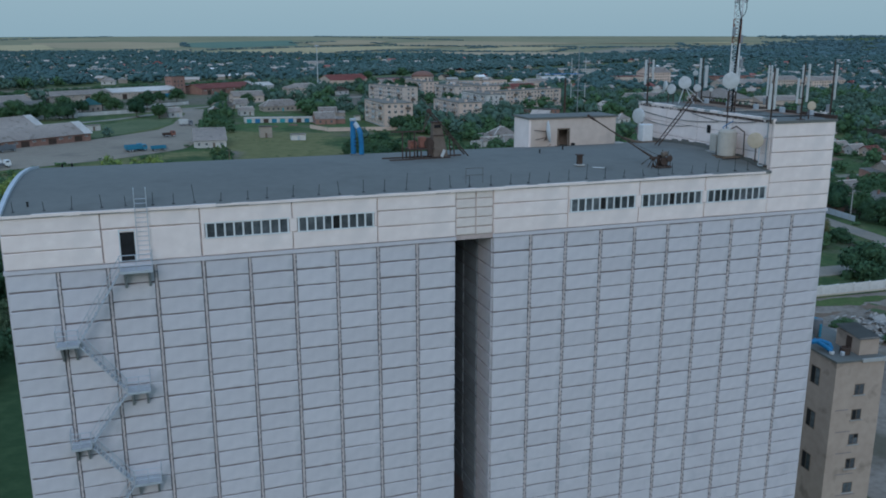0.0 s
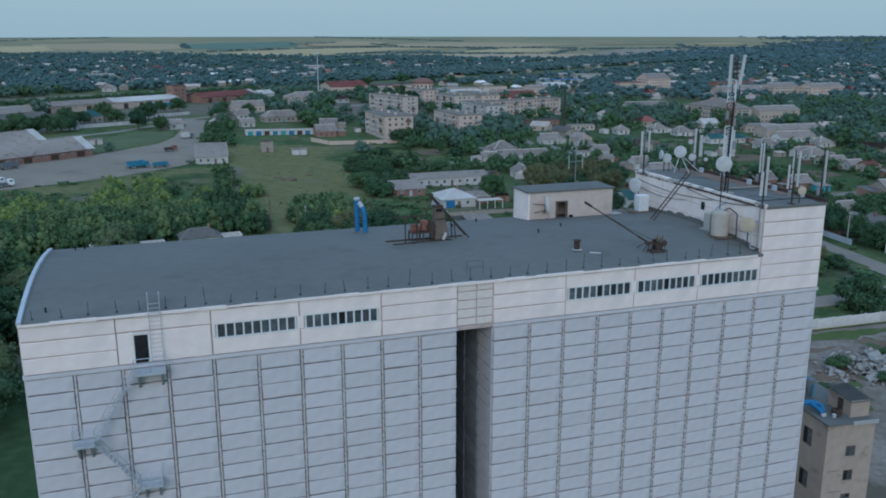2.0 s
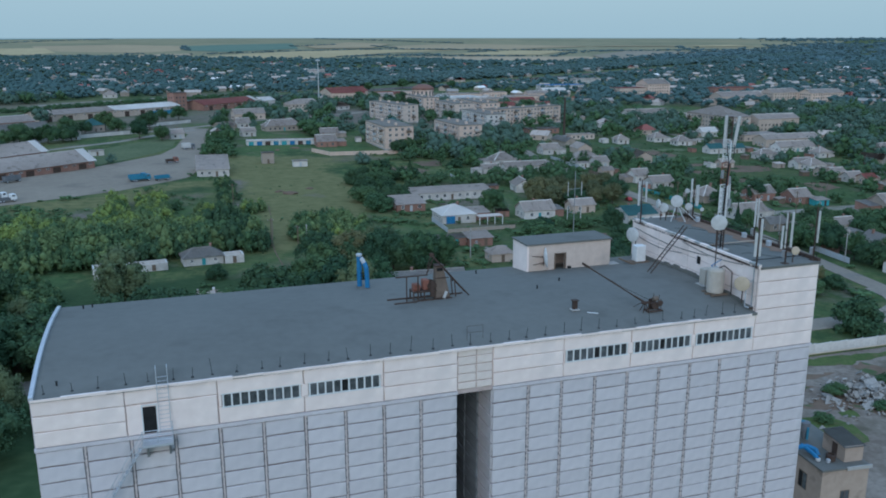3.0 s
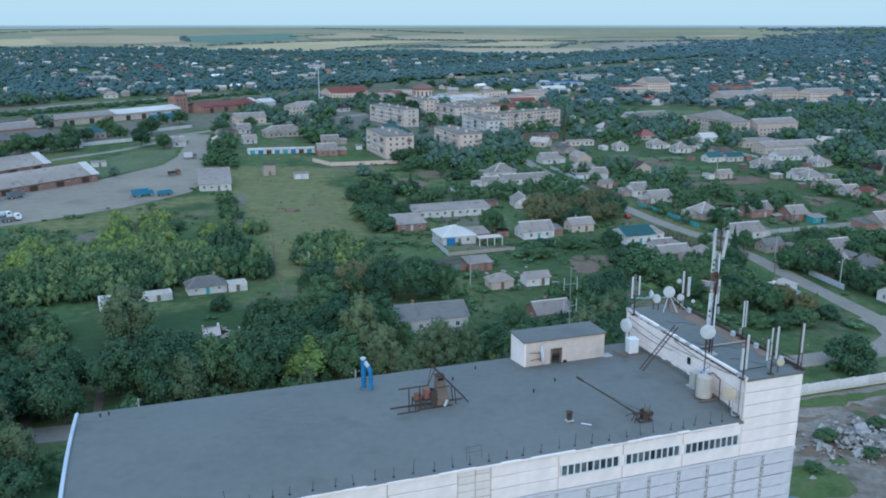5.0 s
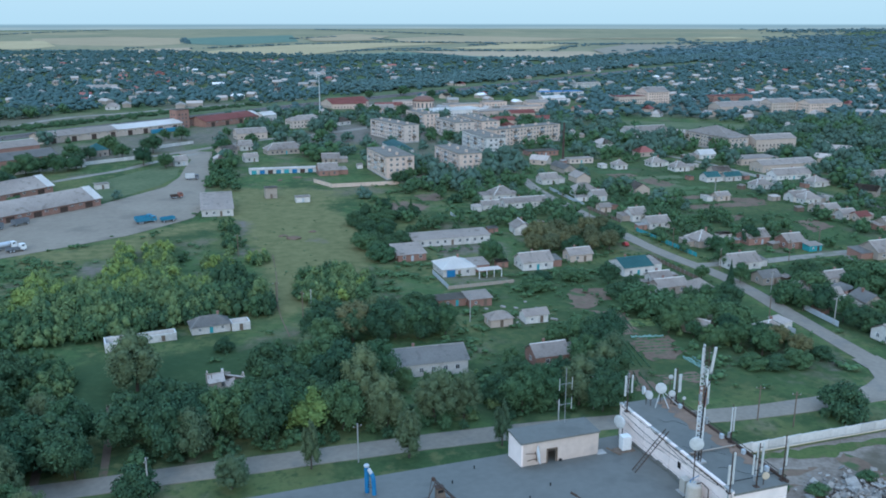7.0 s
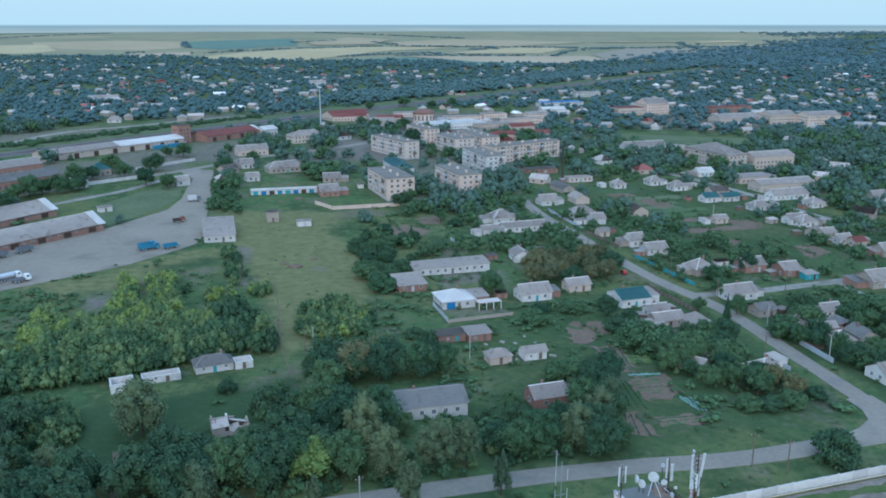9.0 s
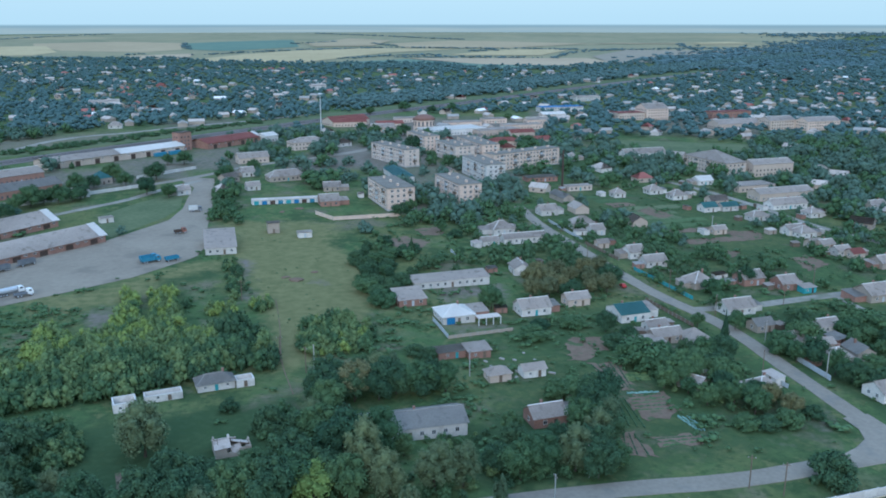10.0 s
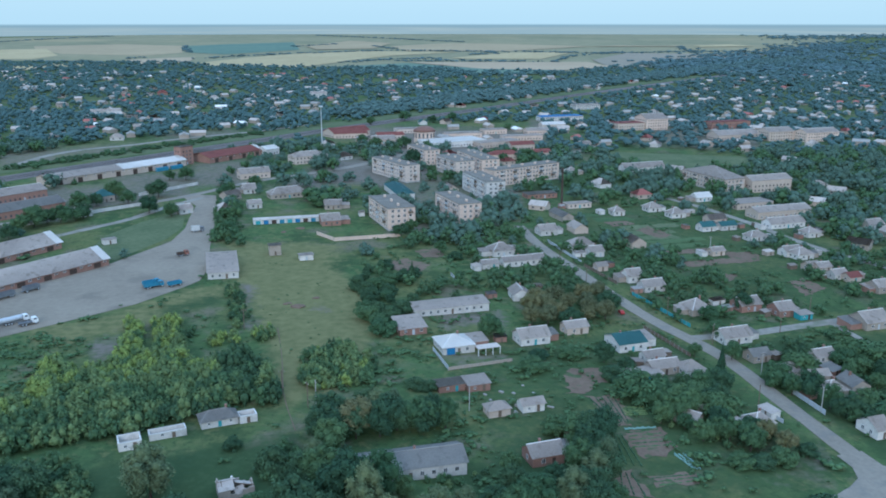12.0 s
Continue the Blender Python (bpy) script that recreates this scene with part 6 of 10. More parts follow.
def outbuildings():
    rnd = random.Random(61)
    kinds = [("small plastered shed with a slate roof in a garden", "plaster", "slate", 5.0, 3.4, 2.2), ("small brick shed with a dark roof in a garden", "brick", "dark_slate", 4.2, 3.0, 2.1), ("whitewashed lean-to with a pale slate roof beside a house", "whitewash", "slate", 6.0, 3.2, 2.2), ("grey wooden shed with a pale slate roof", "wood", "slate", 3.6, 2.8, 2.0)]
    made, homes = {}, [k for k in KEPT_FREE if 120 < k[0] < 345 and 160 < k[1] < 470]
    for bx, by, c, s, hl, hd in homes:
        for _ in range(rnd.choice((1, 1, 2))):
            x, y = bx + rnd.choice((-1, 1)) * (hl + rnd.uniform(2.5, 6)), by + rnd.uniform(-0.5, 1.6) * hd + rnd.uniform(-3, 4)
            if not free_of_buildings(x, y, 2.6) or any(abs(x - px) < 6.5 for px, py in STREET if abs(y - py) < 16) or abs(y - 249) < 6:
                continue
            k = rnd.randrange(4)
            m = on_ground(x, y, rnd.choice((0, 90, -90)) + rnd.uniform(-7, 7))
            keep_free(x, y, 0, 5, 4)
            if k not in made:
                made[k] = outbuilding(*kinds[k])
                made[k].matrix_world = m
            else:
                copy_thing(made[k], m)


outbuildings()

# ---- trees ----
def crown_lobes(shape, count, seed):
    """Lobes of a crown in a unit body: centres and sizes, the outer ones carried by limbs."""
    rnd = np.random.RandomState(seed)
    k = np.arange(count) + 0.5
    z = 1 - 1.72 * k / count
    if shape in ("tall", "cone"):
        z = 0.98 - 1.9 * k / count
    a = 2.39996 * k + rnd.uniform(0, 6.28)
    flat = np.sqrt(np.maximum(0, 1 - z * z))
    far = rnd.uniform(0.5, 0.8, count)
    c = np.stack([np.cos(a) * flat * far, np.sin(a) * flat * far, z * rnd.uniform(0.6, 0.78, count)], 1)
    c += rnd.normal(scale=0.1, size=c.shape)
    size = (1.5 / math.sqrt(count)) * rnd.uniform(0.55, 1.35, count)
    return np.concatenate([c, [[0, 0, -0.05]]]), np.concatenate([np.clip(size, 0.16, 0.62), [0.6]])


def crown_geometry(shape, h, w, count, leaf, seed, level, lobes=20):
    """A crown: a cluster of lobes, each an uneven body set with small leaf clumps. Returns vertices and faces."""
    rnd = np.random.RandomState(seed)
    mid, tall = {"round": (0.55, 0.47), "tall": (0.55, 0.47), "bush": (0.42, 0.5), "cone": (0.5, 0.5)}[shape]
    reach = np.array([w * 0.5, w * 0.5, h * tall])
    middle = np.array([0, 0, h * mid])
    centres, sizes = crown_lobes(shape, lobes, seed)

    def shaped(p):
        p = p.copy()
        up = p[:, 2]
        if shape == "tall":
            p[:, :2] *= (1 - 0.42 * np.clip(up, 0, 1))[:, None]
        elif shape == "cone":
            p[:, :2] *= np.clip(0.62 - 0.55 * up, 0.04, 1.2)[:, None]
        return middle + p * reach

    pts, out = [], []
    have = 0
    while have < count:
        n = count * 2
        pick = rnd.choice(len(sizes), n, p=sizes ** 2 / (sizes ** 2).sum())
        d = rnd.normal(size=(n, 3))
        d /= np.linalg.norm(d, axis=1)[:, None]
        d += 0.45 * centres[pick] + np.array([0, 0, 0.28])
        d /= np.linalg.norm(d, axis=1)[:, None]
        p = centres[pick] + d * (sizes[pick] * rnd.uniform(0.74, 1.26, n))[:, None]
        gap = np.linalg.norm(p[:, None] - centres[None], axis=2) - 0.66 * sizes[None]
        free = gap.min(axis=1) > 0
        pts.append(p[free])
        out.append(d[free])
        have += int(free.sum())
    p, d = np.concatenate(pts)[:count], np.concatenate(out)[:count]
    p = shaped(p)
    n = 0.8 * d + np.array([0, 0, 0.5]) + rnd.normal(scale=0.42, size=(count, 3))
    n /= np.linalg.norm(n, axis=1)[:, None]
    a = np.cross(n, rnd.normal(size=(count, 3)))
    a /= np.linalg.norm(a, axis=1)[:, None]
    b = np.cross(n, a)
    s = leaf * rnd.uniform(0.55, 1.45, count)[:, None]
    verts = np.stack([p - a * s, p + a * s * 0.8 - b * s * 0.6, p + b * s * 0.95 + n * s * 0.2], 1).reshape(-1, 3)
    faces = [(3 * i, 3 * i + 1, 3 * i + 2) for i in range(count)]
    ico = bmesh.new()
    bmesh.ops.create_icosphere(ico, subdivisions=level, radius=1)
    ball = np.array([tuple(v.co) for v in ico.verts])
    tris = [tuple(v.index for v in f.verts) for f in ico.faces]
    ico.free()
    for c, r in zip(centres, sizes):
        base = len(verts)
        verts = np.concatenate([verts, shaped(c + ball * (r * rnd.uniform(0.58, 0.86, len(ball)))[:, None])])
        faces += [tuple(base + i for i in t) for t in tris]
    return verts, faces


def mesh_from(name, verts, faces, mat):
    me = bpy.data.meshes.new(name)
    me.from_pydata([tuple(v) for v in verts], [], faces)
    me.polygons.foreach_set("use_smooth", [True] * len(me.polygons))
    me.materials.append(mat)
    return me


def tree_kind(name, shape, h, w, mat, label, seed, count, leaf):
    """A tree with a tapered trunk, limbs and a crown of leaf clumps on lobes."""
    ob = thing(name, pose(0, 0, 0), label, "tree" if shape != "bush" else "bush", "trees of the town")
    rnd = random.Random(seed + 5)
    bm = bmesh.new()
    top = h * (0.6 if shape != "bush" else 0.35)
    add_rod(bm, (0, 0, -0.4), (0.02 * h, 0.01 * h, top * 0.45), 0.022 * h + 0.05, 7, 0.016 * h + 0.03)
    add_rod(bm, (0.02 * h, 0.01 * h, top * 0.44), (0, 0, top), 0.016 * h + 0.03, 6, 0.006 * h)
    many = {"round": 21, "tall": 17, "bush": 13, "cone": 15}[shape]
    for x, y, z in crown_lobes(shape, many, seed)[0][::4]:
        up = h * (0.55 + 0.42 * z)
        add_rod(bm, (0.01 * h, 0, min(up, top) * rnd.uniform(0.45, 0.7)), (x * 0.4 * w, y * 0.4 * w, up), 0.009 * h + 0.01, 5, 0.003 * h)
    part("trunk", bm, M["bark"], ob)
    v, f = crown_geometry(shape, h, w, count, leaf, seed, 2, many)
    crown = new("crown", mesh_from("crown", v, f, M[mat]))
    crown.parent = ob
    return ob


KINDS = {}
FIRST = {}
for key, args in {
    "oak": ("tree", "round", 10, 9.5, "leaf_dark", "tall dark green broadleaf tree with a wide crown", 1, 2766, 0.26),
    "ash": ("tree", "round", 10, 8.5, "leaf_mid", "green broadleaf tree with a loose rounded crown", 2, 2766, 0.25),
    "walnut": ("tree", "round", 9, 9, "leaf_mid", "spreading green garden tree", 3, 2553, 0.26),
    "poplar": ("tree", "tall", 13, 6, "leaf_olive", "tall slim olive green tree", 4, 2447, 0.25),
    "willow": ("tree", "round", 11, 9, "leaf_olive", "grey-olive tree with a ragged crown", 5, 2872, 0.24),
    "lime": ("tree", "tall", 8, 5.5, "leaf_lime", "bright yellow-green young tree", 6, 1596, 0.23),
    "maple": ("tree", "round", 8, 7.5, "leaf_brown", "tree with dull brownish green leaves", 8, 2021, 0.25),
    "bush": ("bush", "bush", 3.2, 5, "leaf_dark", "low rounded dark green bush", 9, 2016, 0.18),
    "shrub": ("bush", "bush", 3, 4.5, "leaf_mid", "low green shrub on the grass", 10, 1680, 0.19),
    "spruce": ("tree", "cone", 10, 4.5, "leaf_dark", "dark pointed conifer among the houses", 11, 1702, 0.24),
}.items():
    KINDS[key] = args


def plant(key, x, y, height, wide=1.0, turn=None):
    """One tree of its kind at a place, scaled to its height."""
    args = KINDS[key]
    s = height / args[2]
    turn = random.uniform(0, 360) if turn is None else turn
    m = pose(x, y, ground_z(x, y), 0, 0, turn)
    if key not in FIRST:
        FIRST[key] = tree_kind(*args)
        ob = FIRST[key]
        ob.matrix_world = m
    else:
        ob = copy_thing(FIRST[key], m)
    ob.scale = (s * wide, s * wide, s)
    return ob


# trees that stand out one by one
for key, x, y, h, w in (
        ("poplar", 41, 143, 10, 1.15), ("poplar", 60.5, 142.5, 9.5, 0.85), ("bush", -9, 142, 6.2, 0.8), ("willow", 7, 141, 6.5, 1.35), ("poplar", 22, 144, 9.5, 0.8), ("lime", 24.5, 160.5, 9.5, 1.6), ("willow", 36.5, 163, 15, 0.8), ("willow", -9.5, 190, 13, 1.2), ("willow", 30, 190, 9, 0.9),
        ("ash", 43, 176.3, 12.5, 0.9), ("oak", 35, 176.5, 13, 0.95), ("ash", 30, 183, 12, 0.9), ("oak", 38.5, 171, 11, 0.9), ("ash", 48.5, 173.5, 6, 1.0), ("oak", -2, 157, 13, 0.9), ("ash", 6, 160, 12, 0.85), ("oak", 15.5, 158, 13, 0.9), ("oak", 21, 167, 13.5, 0.9)):
    plant(key, x, y, h, w)
for key, x, y, h, w in (
        ("ash", 73, 157, 11, 0.8), ("oak", 88, 151, 10, 0.9), ("oak", 36, 206, 11, 1.0), ("maple", 45, 208, 11, 1.1), ("oak", 53, 207, 11.5, 1.0), ("ash", 62, 205, 11, 1.0), ("oak", 106, 182, 11, 0.9), ("walnut", 108.5, 268, 9, 0.95), ("bush", 69.7, 234, 3.6, 1.2), ("bush", 74, 231, 3.2, 1.1),
        ("oak", 159, 203, 9, 1.0), ("oak", 185.5, 193, 9.5, 1.0), ("oak", 200, 216, 9.5, 1.1), ("walnut", 141, 195, 9, 1.1), ("oak", 144, 182, 7.5, 1.0), ("ash", 170.5, 232, 5.5, 1.0), ("oak", 137, 236, 8, 0.9), ("oak", 139.6, 226, 6, 1.0), ("walnut", 148, 174, 6, 1.0), ("oak", 105.6, 184, 10, 1.0), ("ash", 198, 263, 6.5, 1.3), ("oak", 219, 270, 8, 0.9), ("spruce", 168, 214, 11, 0.8), ("walnut", 189, 246, 7, 1.0), ("spruce", 100.8, 342, 9, 0.9)):
    plant(key, x, y, h, w)
for k, (x, y) in enumerate([(-76, 467), (-72, 482), (-67, 493), (-61, 498), (-54, 499), (-47, 502), (-43, 507), (-28, 563), (-20, 542), (-8, 512), (6, 619), (17, 616), (-2, 559), (4, 498), (-47, 534), (-38, 542)] + [(224, 913), (271, 944), (298, 922), (326, 934), (356, 839), (194, 721), (183, 730), (180, 770), (212, 738), (193, 599), (194, 563), (194, 652), (267, 638), (291, 648), (298, 646)]):
    plant(("oak", "ash", "walnut")[k % 3], x, y, 8 + (k * 7) % 5, 1.15)
for key, x, y, h, w in (
        ("oak", 93, 358, 7, 1.2), ("bush", 97, 345, 5, 1.0), ("bush", 104, 349, 4.5, 1.0), ("ash", 128, 384, 7, 1.0), ("bush", 132, 372, 4, 1.1), ("oak", 118, 420, 8, 1.1), ("ash", 126, 428, 8, 1.0), ("walnut", 38, 548, 9, 1.0), ("ash", 42, 558, 8.5, 1.0), ("walnut", 33, 490, 6, 1.1), ("walnut", 31, 455, 6, 1.2), ("ash", 29, 435, 6, 1.2), ("ash", 60, 575, 9, 1.1), ("oak", 92, 520, 9, 1.1),
        ("bush", 138.7, 134.6, 7.8, 0.9), ("oak", -27, 122, 10, 1.0), ("ash", -33, 131, 11, 1.0), ("oak", -30, 156, 12, 0.9), ("ash", -22, 165, 11, 0.8), ("walnut", 181.5, 226, 7, 0.9), ("ash", 94, 170, 11, 0.9), ("willow", 100, 168, 11, 0.8),
        ("maple", 152, 172, 7, 0.9), ("bush", 11, 209, 3.8, 0.8), ("bush", 20, 195, 7, 0.75), ("bush", 27, 187, 8, 0.7), ("oak", -20, 152, 9, 0.8), ("poplar", -34, 150, 12, 1.0), ("oak", -46, 152, 13, 1.0), ("willow", -25.2, 134, 9, 0.85), ("willow", -31, 144, 11.5, 0.8), ("ash", -29.5, 138, 9, 0.9), ("willow", -36, 160, 14, 0.9), ("ash", -20.5, 131, 6, 0.9), ("willow", -27, 172, 9, 1.0), ("bush", -21, 158.5, 5, 1.0), ("oak", -19.5, 167, 7.5, 0.8)):
    plant(key, x, y, h, w)

for key, x, y, h, w in (
        ("shrub", 110.8, 236.1, 4.2, 1.4), ("bush", 133.9, 223.5, 4.6, 1.2), ("shrub", 98.3, 193.5, 4.6, 1.1), ("ash", 76.6, 175, 7.5, 0.9), ("shrub", 75.2, 156.4, 3.6, 1.0), ("shrub", 137, 162.4, 3.4, 1.2), ("bush", 142.2, 160.6, 3.4, 1.3), ("shrub", 149, 160.4, 4.0, 1.1), ("maple", 154, 166, 6.2, 1.0), ("bush", 158.3, 163, 3.6, 1.0), ("oak", 185.8, 177.5, 7.5, 1.1), ("oak", 188.5, 172, 6.5, 1.1),
        ("oak", 97.5, 166.5, 10.5, 0.95), ("ash", 94.5, 154, 7.5, 1.0), ("oak", 100.5, 179.5, 9.5, 0.9), ("walnut", 136.8, 192.5, 8.5, 1.0), ("oak", 151.7, 194, 8.5, 1.0), ("ash", 141.5, 178.5, 6.5, 1.0), ("walnut", 108, 270, 8.5, 0.9), ("shrub", 128, 243, 4.0, 1.3), ("bush", 118, 246, 3.0, 1.4)):
    plant(key, x, y, h, w)
OPEN = [  # places with no trees: (x, y, radius)
    (-5, 362, 16), (170, 275, 9),     (50, 300, 14), (48, 335, 20), (50, 375, 24), (55, 405, 22), (40, 262, 9), (5, 215, 10), (-5, 208, 8), (-25, 174, 8), (-31, 186, 9), (22.5, 154.5, 6.5), (-24, 194, 7.5), (-25, 183, 7.5), (-14, 153, 3.2), (-15, 162, 4),
    (420, 620, 62), (275, 380, 30), (270, 430, 32), (282, 335, 18), (250, 222, 15), (120, 225, 12), (122, 200, 12), (116, 172, 12), (85, 240, 8), (94, 222, 8)]


def inside(x, y, outline):
    hit = False
    for (ax, ay), (bx, by) in zip(outline, outline[1:] + outline[:1]):
        if (ay > y) != (by > y) and x < (bx - ax) * (y - ay) / (by - ay) + ax:
            hit = not hit
    return hit


ROAD_LINES = [(smoothed(STREET), 5.2), (smoothed(NEAR_ROAD), 6.5), ([(180, 248), (263, 249), (360, 251)], 4.5), ([(322, 470), (325, 415), (322, 336)], 4.5), ([(29, 215), (33, 266), (40, 340), (46, 380)], 2.0), ([(-110, 500), (-10, 540), (25, 565), (110, 625)], 6), ([(-400, 430), (-106, 655), (19, 752), (152, 862), (397, 1048), (674, 1246), (1103, 1524)], 30), ([(-27, 152), (-27, 195), (-25, 222)], 2.2)]
YARD = [(-80, 303), (-38, 327), (12, 367), (20, 422), (29, 499), (33, 555), (13, 552), (19, 526), (14, 496), (2, 440), (-26, 405), (-67, 376), (-170, 290)]


def off_roads(x, y, room=0.0):
    for line, width in ROAD_LINES:
        for (ax, ay), (bx, by) in zip(line, line[1:]):
            dx, dy = bx - ax, by - ay
            t = min(1, max(0, ((x - ax) * dx + (y - ay) * dy) / (dx * dx + dy * dy)))
            if math.hypot(x - ax - t * dx, y - ay - t * dy) < width + room:
                return False
    return not inside(x, y, YARD)


CLEAR = [  # gardens, fields and yards that stand open
    [(49, 569), (88, 504), (116, 501), (127, 438), (118, 406), (91, 396), (75, 348), (30, 360)],
    [(97, 396), (140, 401), (138, 360), (115, 331), (91, 344)],
    [(-102, 625), (-66, 607), (21, 692), (58, 676), (30, 560), (14, 423), (-51, 437), (-88, 525)],
    [(-135, 735), (-66, 826), (25, 872), (95, 905), (86, 824), (24, 770), (-73, 686), (-113, 650)],
    [(183, 962), (251, 908), (431, 913), (355, 738), (286, 697), (179, 745), (142, 741)],
    [(258, 461), (290, 405), (288, 352), (273, 257), (249, 250), (249, 280), (238, 349), (232, 420)]]


def can_grow(x, y, room=1.5):
    return not any(inside(x, y, o) for o in CLEAR) and all(math.hypot(x - ox, y - oy) > r for ox, oy, r in OPEN) and free_of_buildings(x, y, room) and off_roads(x, y) and not (XL - 6 < x < 240 and y < 131)


def hides(x, y, h):
    """Whether a tree stands close before a house or a street, which here are open to the elevator's side."""
    return any(not free_of_buildings(x + AHEAD[0] * h * q, y + AHEAD[1] * h * q, 0.5) or not off_roads(x + AHEAD[0] * h * q, y + AHEAD[1] * h * q) for q in (0.5, 1.1, 1.8))


PLANTED = []


JOINED = []


def fill(outline, spacing, kinds, low, high, seed, wide=1.0, joined=False):
    """Plants an outline at about an even spacing."""
    rnd = random.Random(seed)
    xs, ys = [p[0] for p in outline], [p[1] for p in outline]
    area = (max(xs) - min(xs)) * (max(ys) - min(ys))
    for _ in range(int(area / spacing ** 2 * 3)):
        x, y = rnd.uniform(min(xs), max(xs)), rnd.uniform(min(ys), max(ys))
        if not inside(x, y, outline) or not can_grow(x, y, 1.6) or any((x - a) ** 2 + (y - b) ** 2 < spacing ** 2 for a, b in PLANTED[-400:]):
            continue
        if joined:
            h = rnd.uniform(low, high) * 0.85
            if hides(x, y, h):
                continue
            PLANTED.append((x, y))
            JOINED.append((x, y, h, h * rnd.uniform(0.9, 1.2)))
            continue
        if seed == 34 and hides(x, y, 6):
            continue
        PLANTED.append((x, y))
        plant(rnd.choice(kinds), x, y, rnd.uniform(low, high), wide * rnd.uniform(0.85, 1.15))


fill([(31, 205), (37, 225), (59, 220), (71, 208), (67, 197), (50, 202), (31, 198)], 6.0, ["oak", "ash", "oak", "willow"], 8, 11, 24)
fill([(-15, 154), (-17, 164), (-4, 172), (13, 172), (26, 166), (43, 162), (61, 155), (60, 151), (40, 152.5), (14, 153), (-3, 153)], 6.2, ["ash", "oak", "willow", "oak"], 8, 12, 25)
fill([(-60, 153), (-60, 205), (-38, 200), (-23, 195), (-20, 178), (-20, 158), (-26, 153)], 6.4, ["oak", "ash", "willow", "oak"], 8, 12, 26)
fill([(-70, 90), (-70, 142), (-38, 142), (-31, 118), (-30, 92)], 6.5, ["oak", "ash", "willow"], 8, 12, 40)
fill([(62, 153), (64, 160), (71, 168), (81, 172), (97, 162), (93, 150), (76, 151)], 6.0, ["ash", "oak", "willow"], 7, 11, 27)
fill([(90, 175), (104, 191), (117, 188), (108, 165), (92, 163)], 5.6, ["oak", "ash", "walnut"], 7, 11, 28)
fill([(130, 208), (156, 210), (159, 203), (152, 187), (153, 175), (158, 170), (153, 165), (139, 169), (130, 182)], 5.6, ["walnut", "ash", "walnut", "oak", "shrub"], 5, 8.5, 29)
fill([(68, 286), (73, 340), (83, 366), (92, 353), (84, 314), (101, 318), (88, 303), (76, 277)], 6.0, ["bush", "shrub", "oak"], 3.5, 6.5, 30)
fill([(104, 338), (105, 384), (128, 414), (156, 420), (150, 385), (130, 340), (124, 322), (110, 325)], 7.0, ["oak", "ash", "walnut", "shrub"], 5, 9, 31, joined=True)
fill([(125, 276), (138, 299), (174, 300), (172, 276), (150, 270), (130, 271)], 6.0, ["maple", "maple", "oak"], 6, 9, 32)
fill([(22, 435), (32, 530), (44, 532), (44, 470), (36, 415)], 5.0, ["oak", "ash"], 4, 6.5, 33, joined=True)
fill([(168, 190), (190, 218), (225, 222), (232, 206), (196, 165), (184, 176)], 7.0, ["walnut", "ash", "oak", "shrub"], 5, 9, 34)
fill([(130, 330), (146, 372), (174, 376), (172, 324), (171, 300), (140, 303)], 6.6, ["ash", "walnut", "oak"], 6, 9, 35, joined=True)
fill([(188, 372), (228, 394), (214, 303), (210, 268), (186, 256), (185, 295)], 7.2, ["walnut", "ash", "oak", "shrub"], 5, 8.5, 36, joined=True)
fill([(188, 152), (262, 146), (272, 238), (250, 240), (200, 240), (188, 226)], 8.0, ["walnut", "ash", "oak", "shrub"], 4, 7.5, 38, joined=True)
fill([(200, 256), (330, 256), (330, 304), (214, 300)], 9.0, ["walnut", "ash", "oak", "shrub"], 4, 7.5, 39, joined=True)
fill([(205, 284), (254, 286), (275, 254), (323, 299), (314, 345), (250, 296)], 8.5, ["walnut", "ash", "oak", "shrub"], 5, 8.5, 37, joined=True)
rail_rnd = random.Random(71)
for _ in range(150):      # bushes between the railway and the dirt road
    k = rail_rnd.random()
    h = rail_rnd.uniform(2.0, 4.5)
    JOINED.append((-104 + 200 * k + rail_rnd.gauss(0, 4), 700 + 160 * k + rail_rnd.gauss(0, 5), h, h * rail_rnd.uniform(1.2, 1.9)))


# ---- far houses of the town ----
def small_house(label, wall, roof, L, D, kind):
    ob = thing("house", pose(0, 0, 0), label, "house", "far houses of the town")
    rb, rise = roof_bm(L, D, 3.0, kind)
    part("wall", body_bm(L, D, 3.0, rise, kind), M[wall], ob)
    part("roof", rb, M[roof], ob)
    for k in (-1, 1):
        put_window(ob, k * L / 4, -D / 2, 0.95, 0, 1.3, 1.3, True)
    return ob


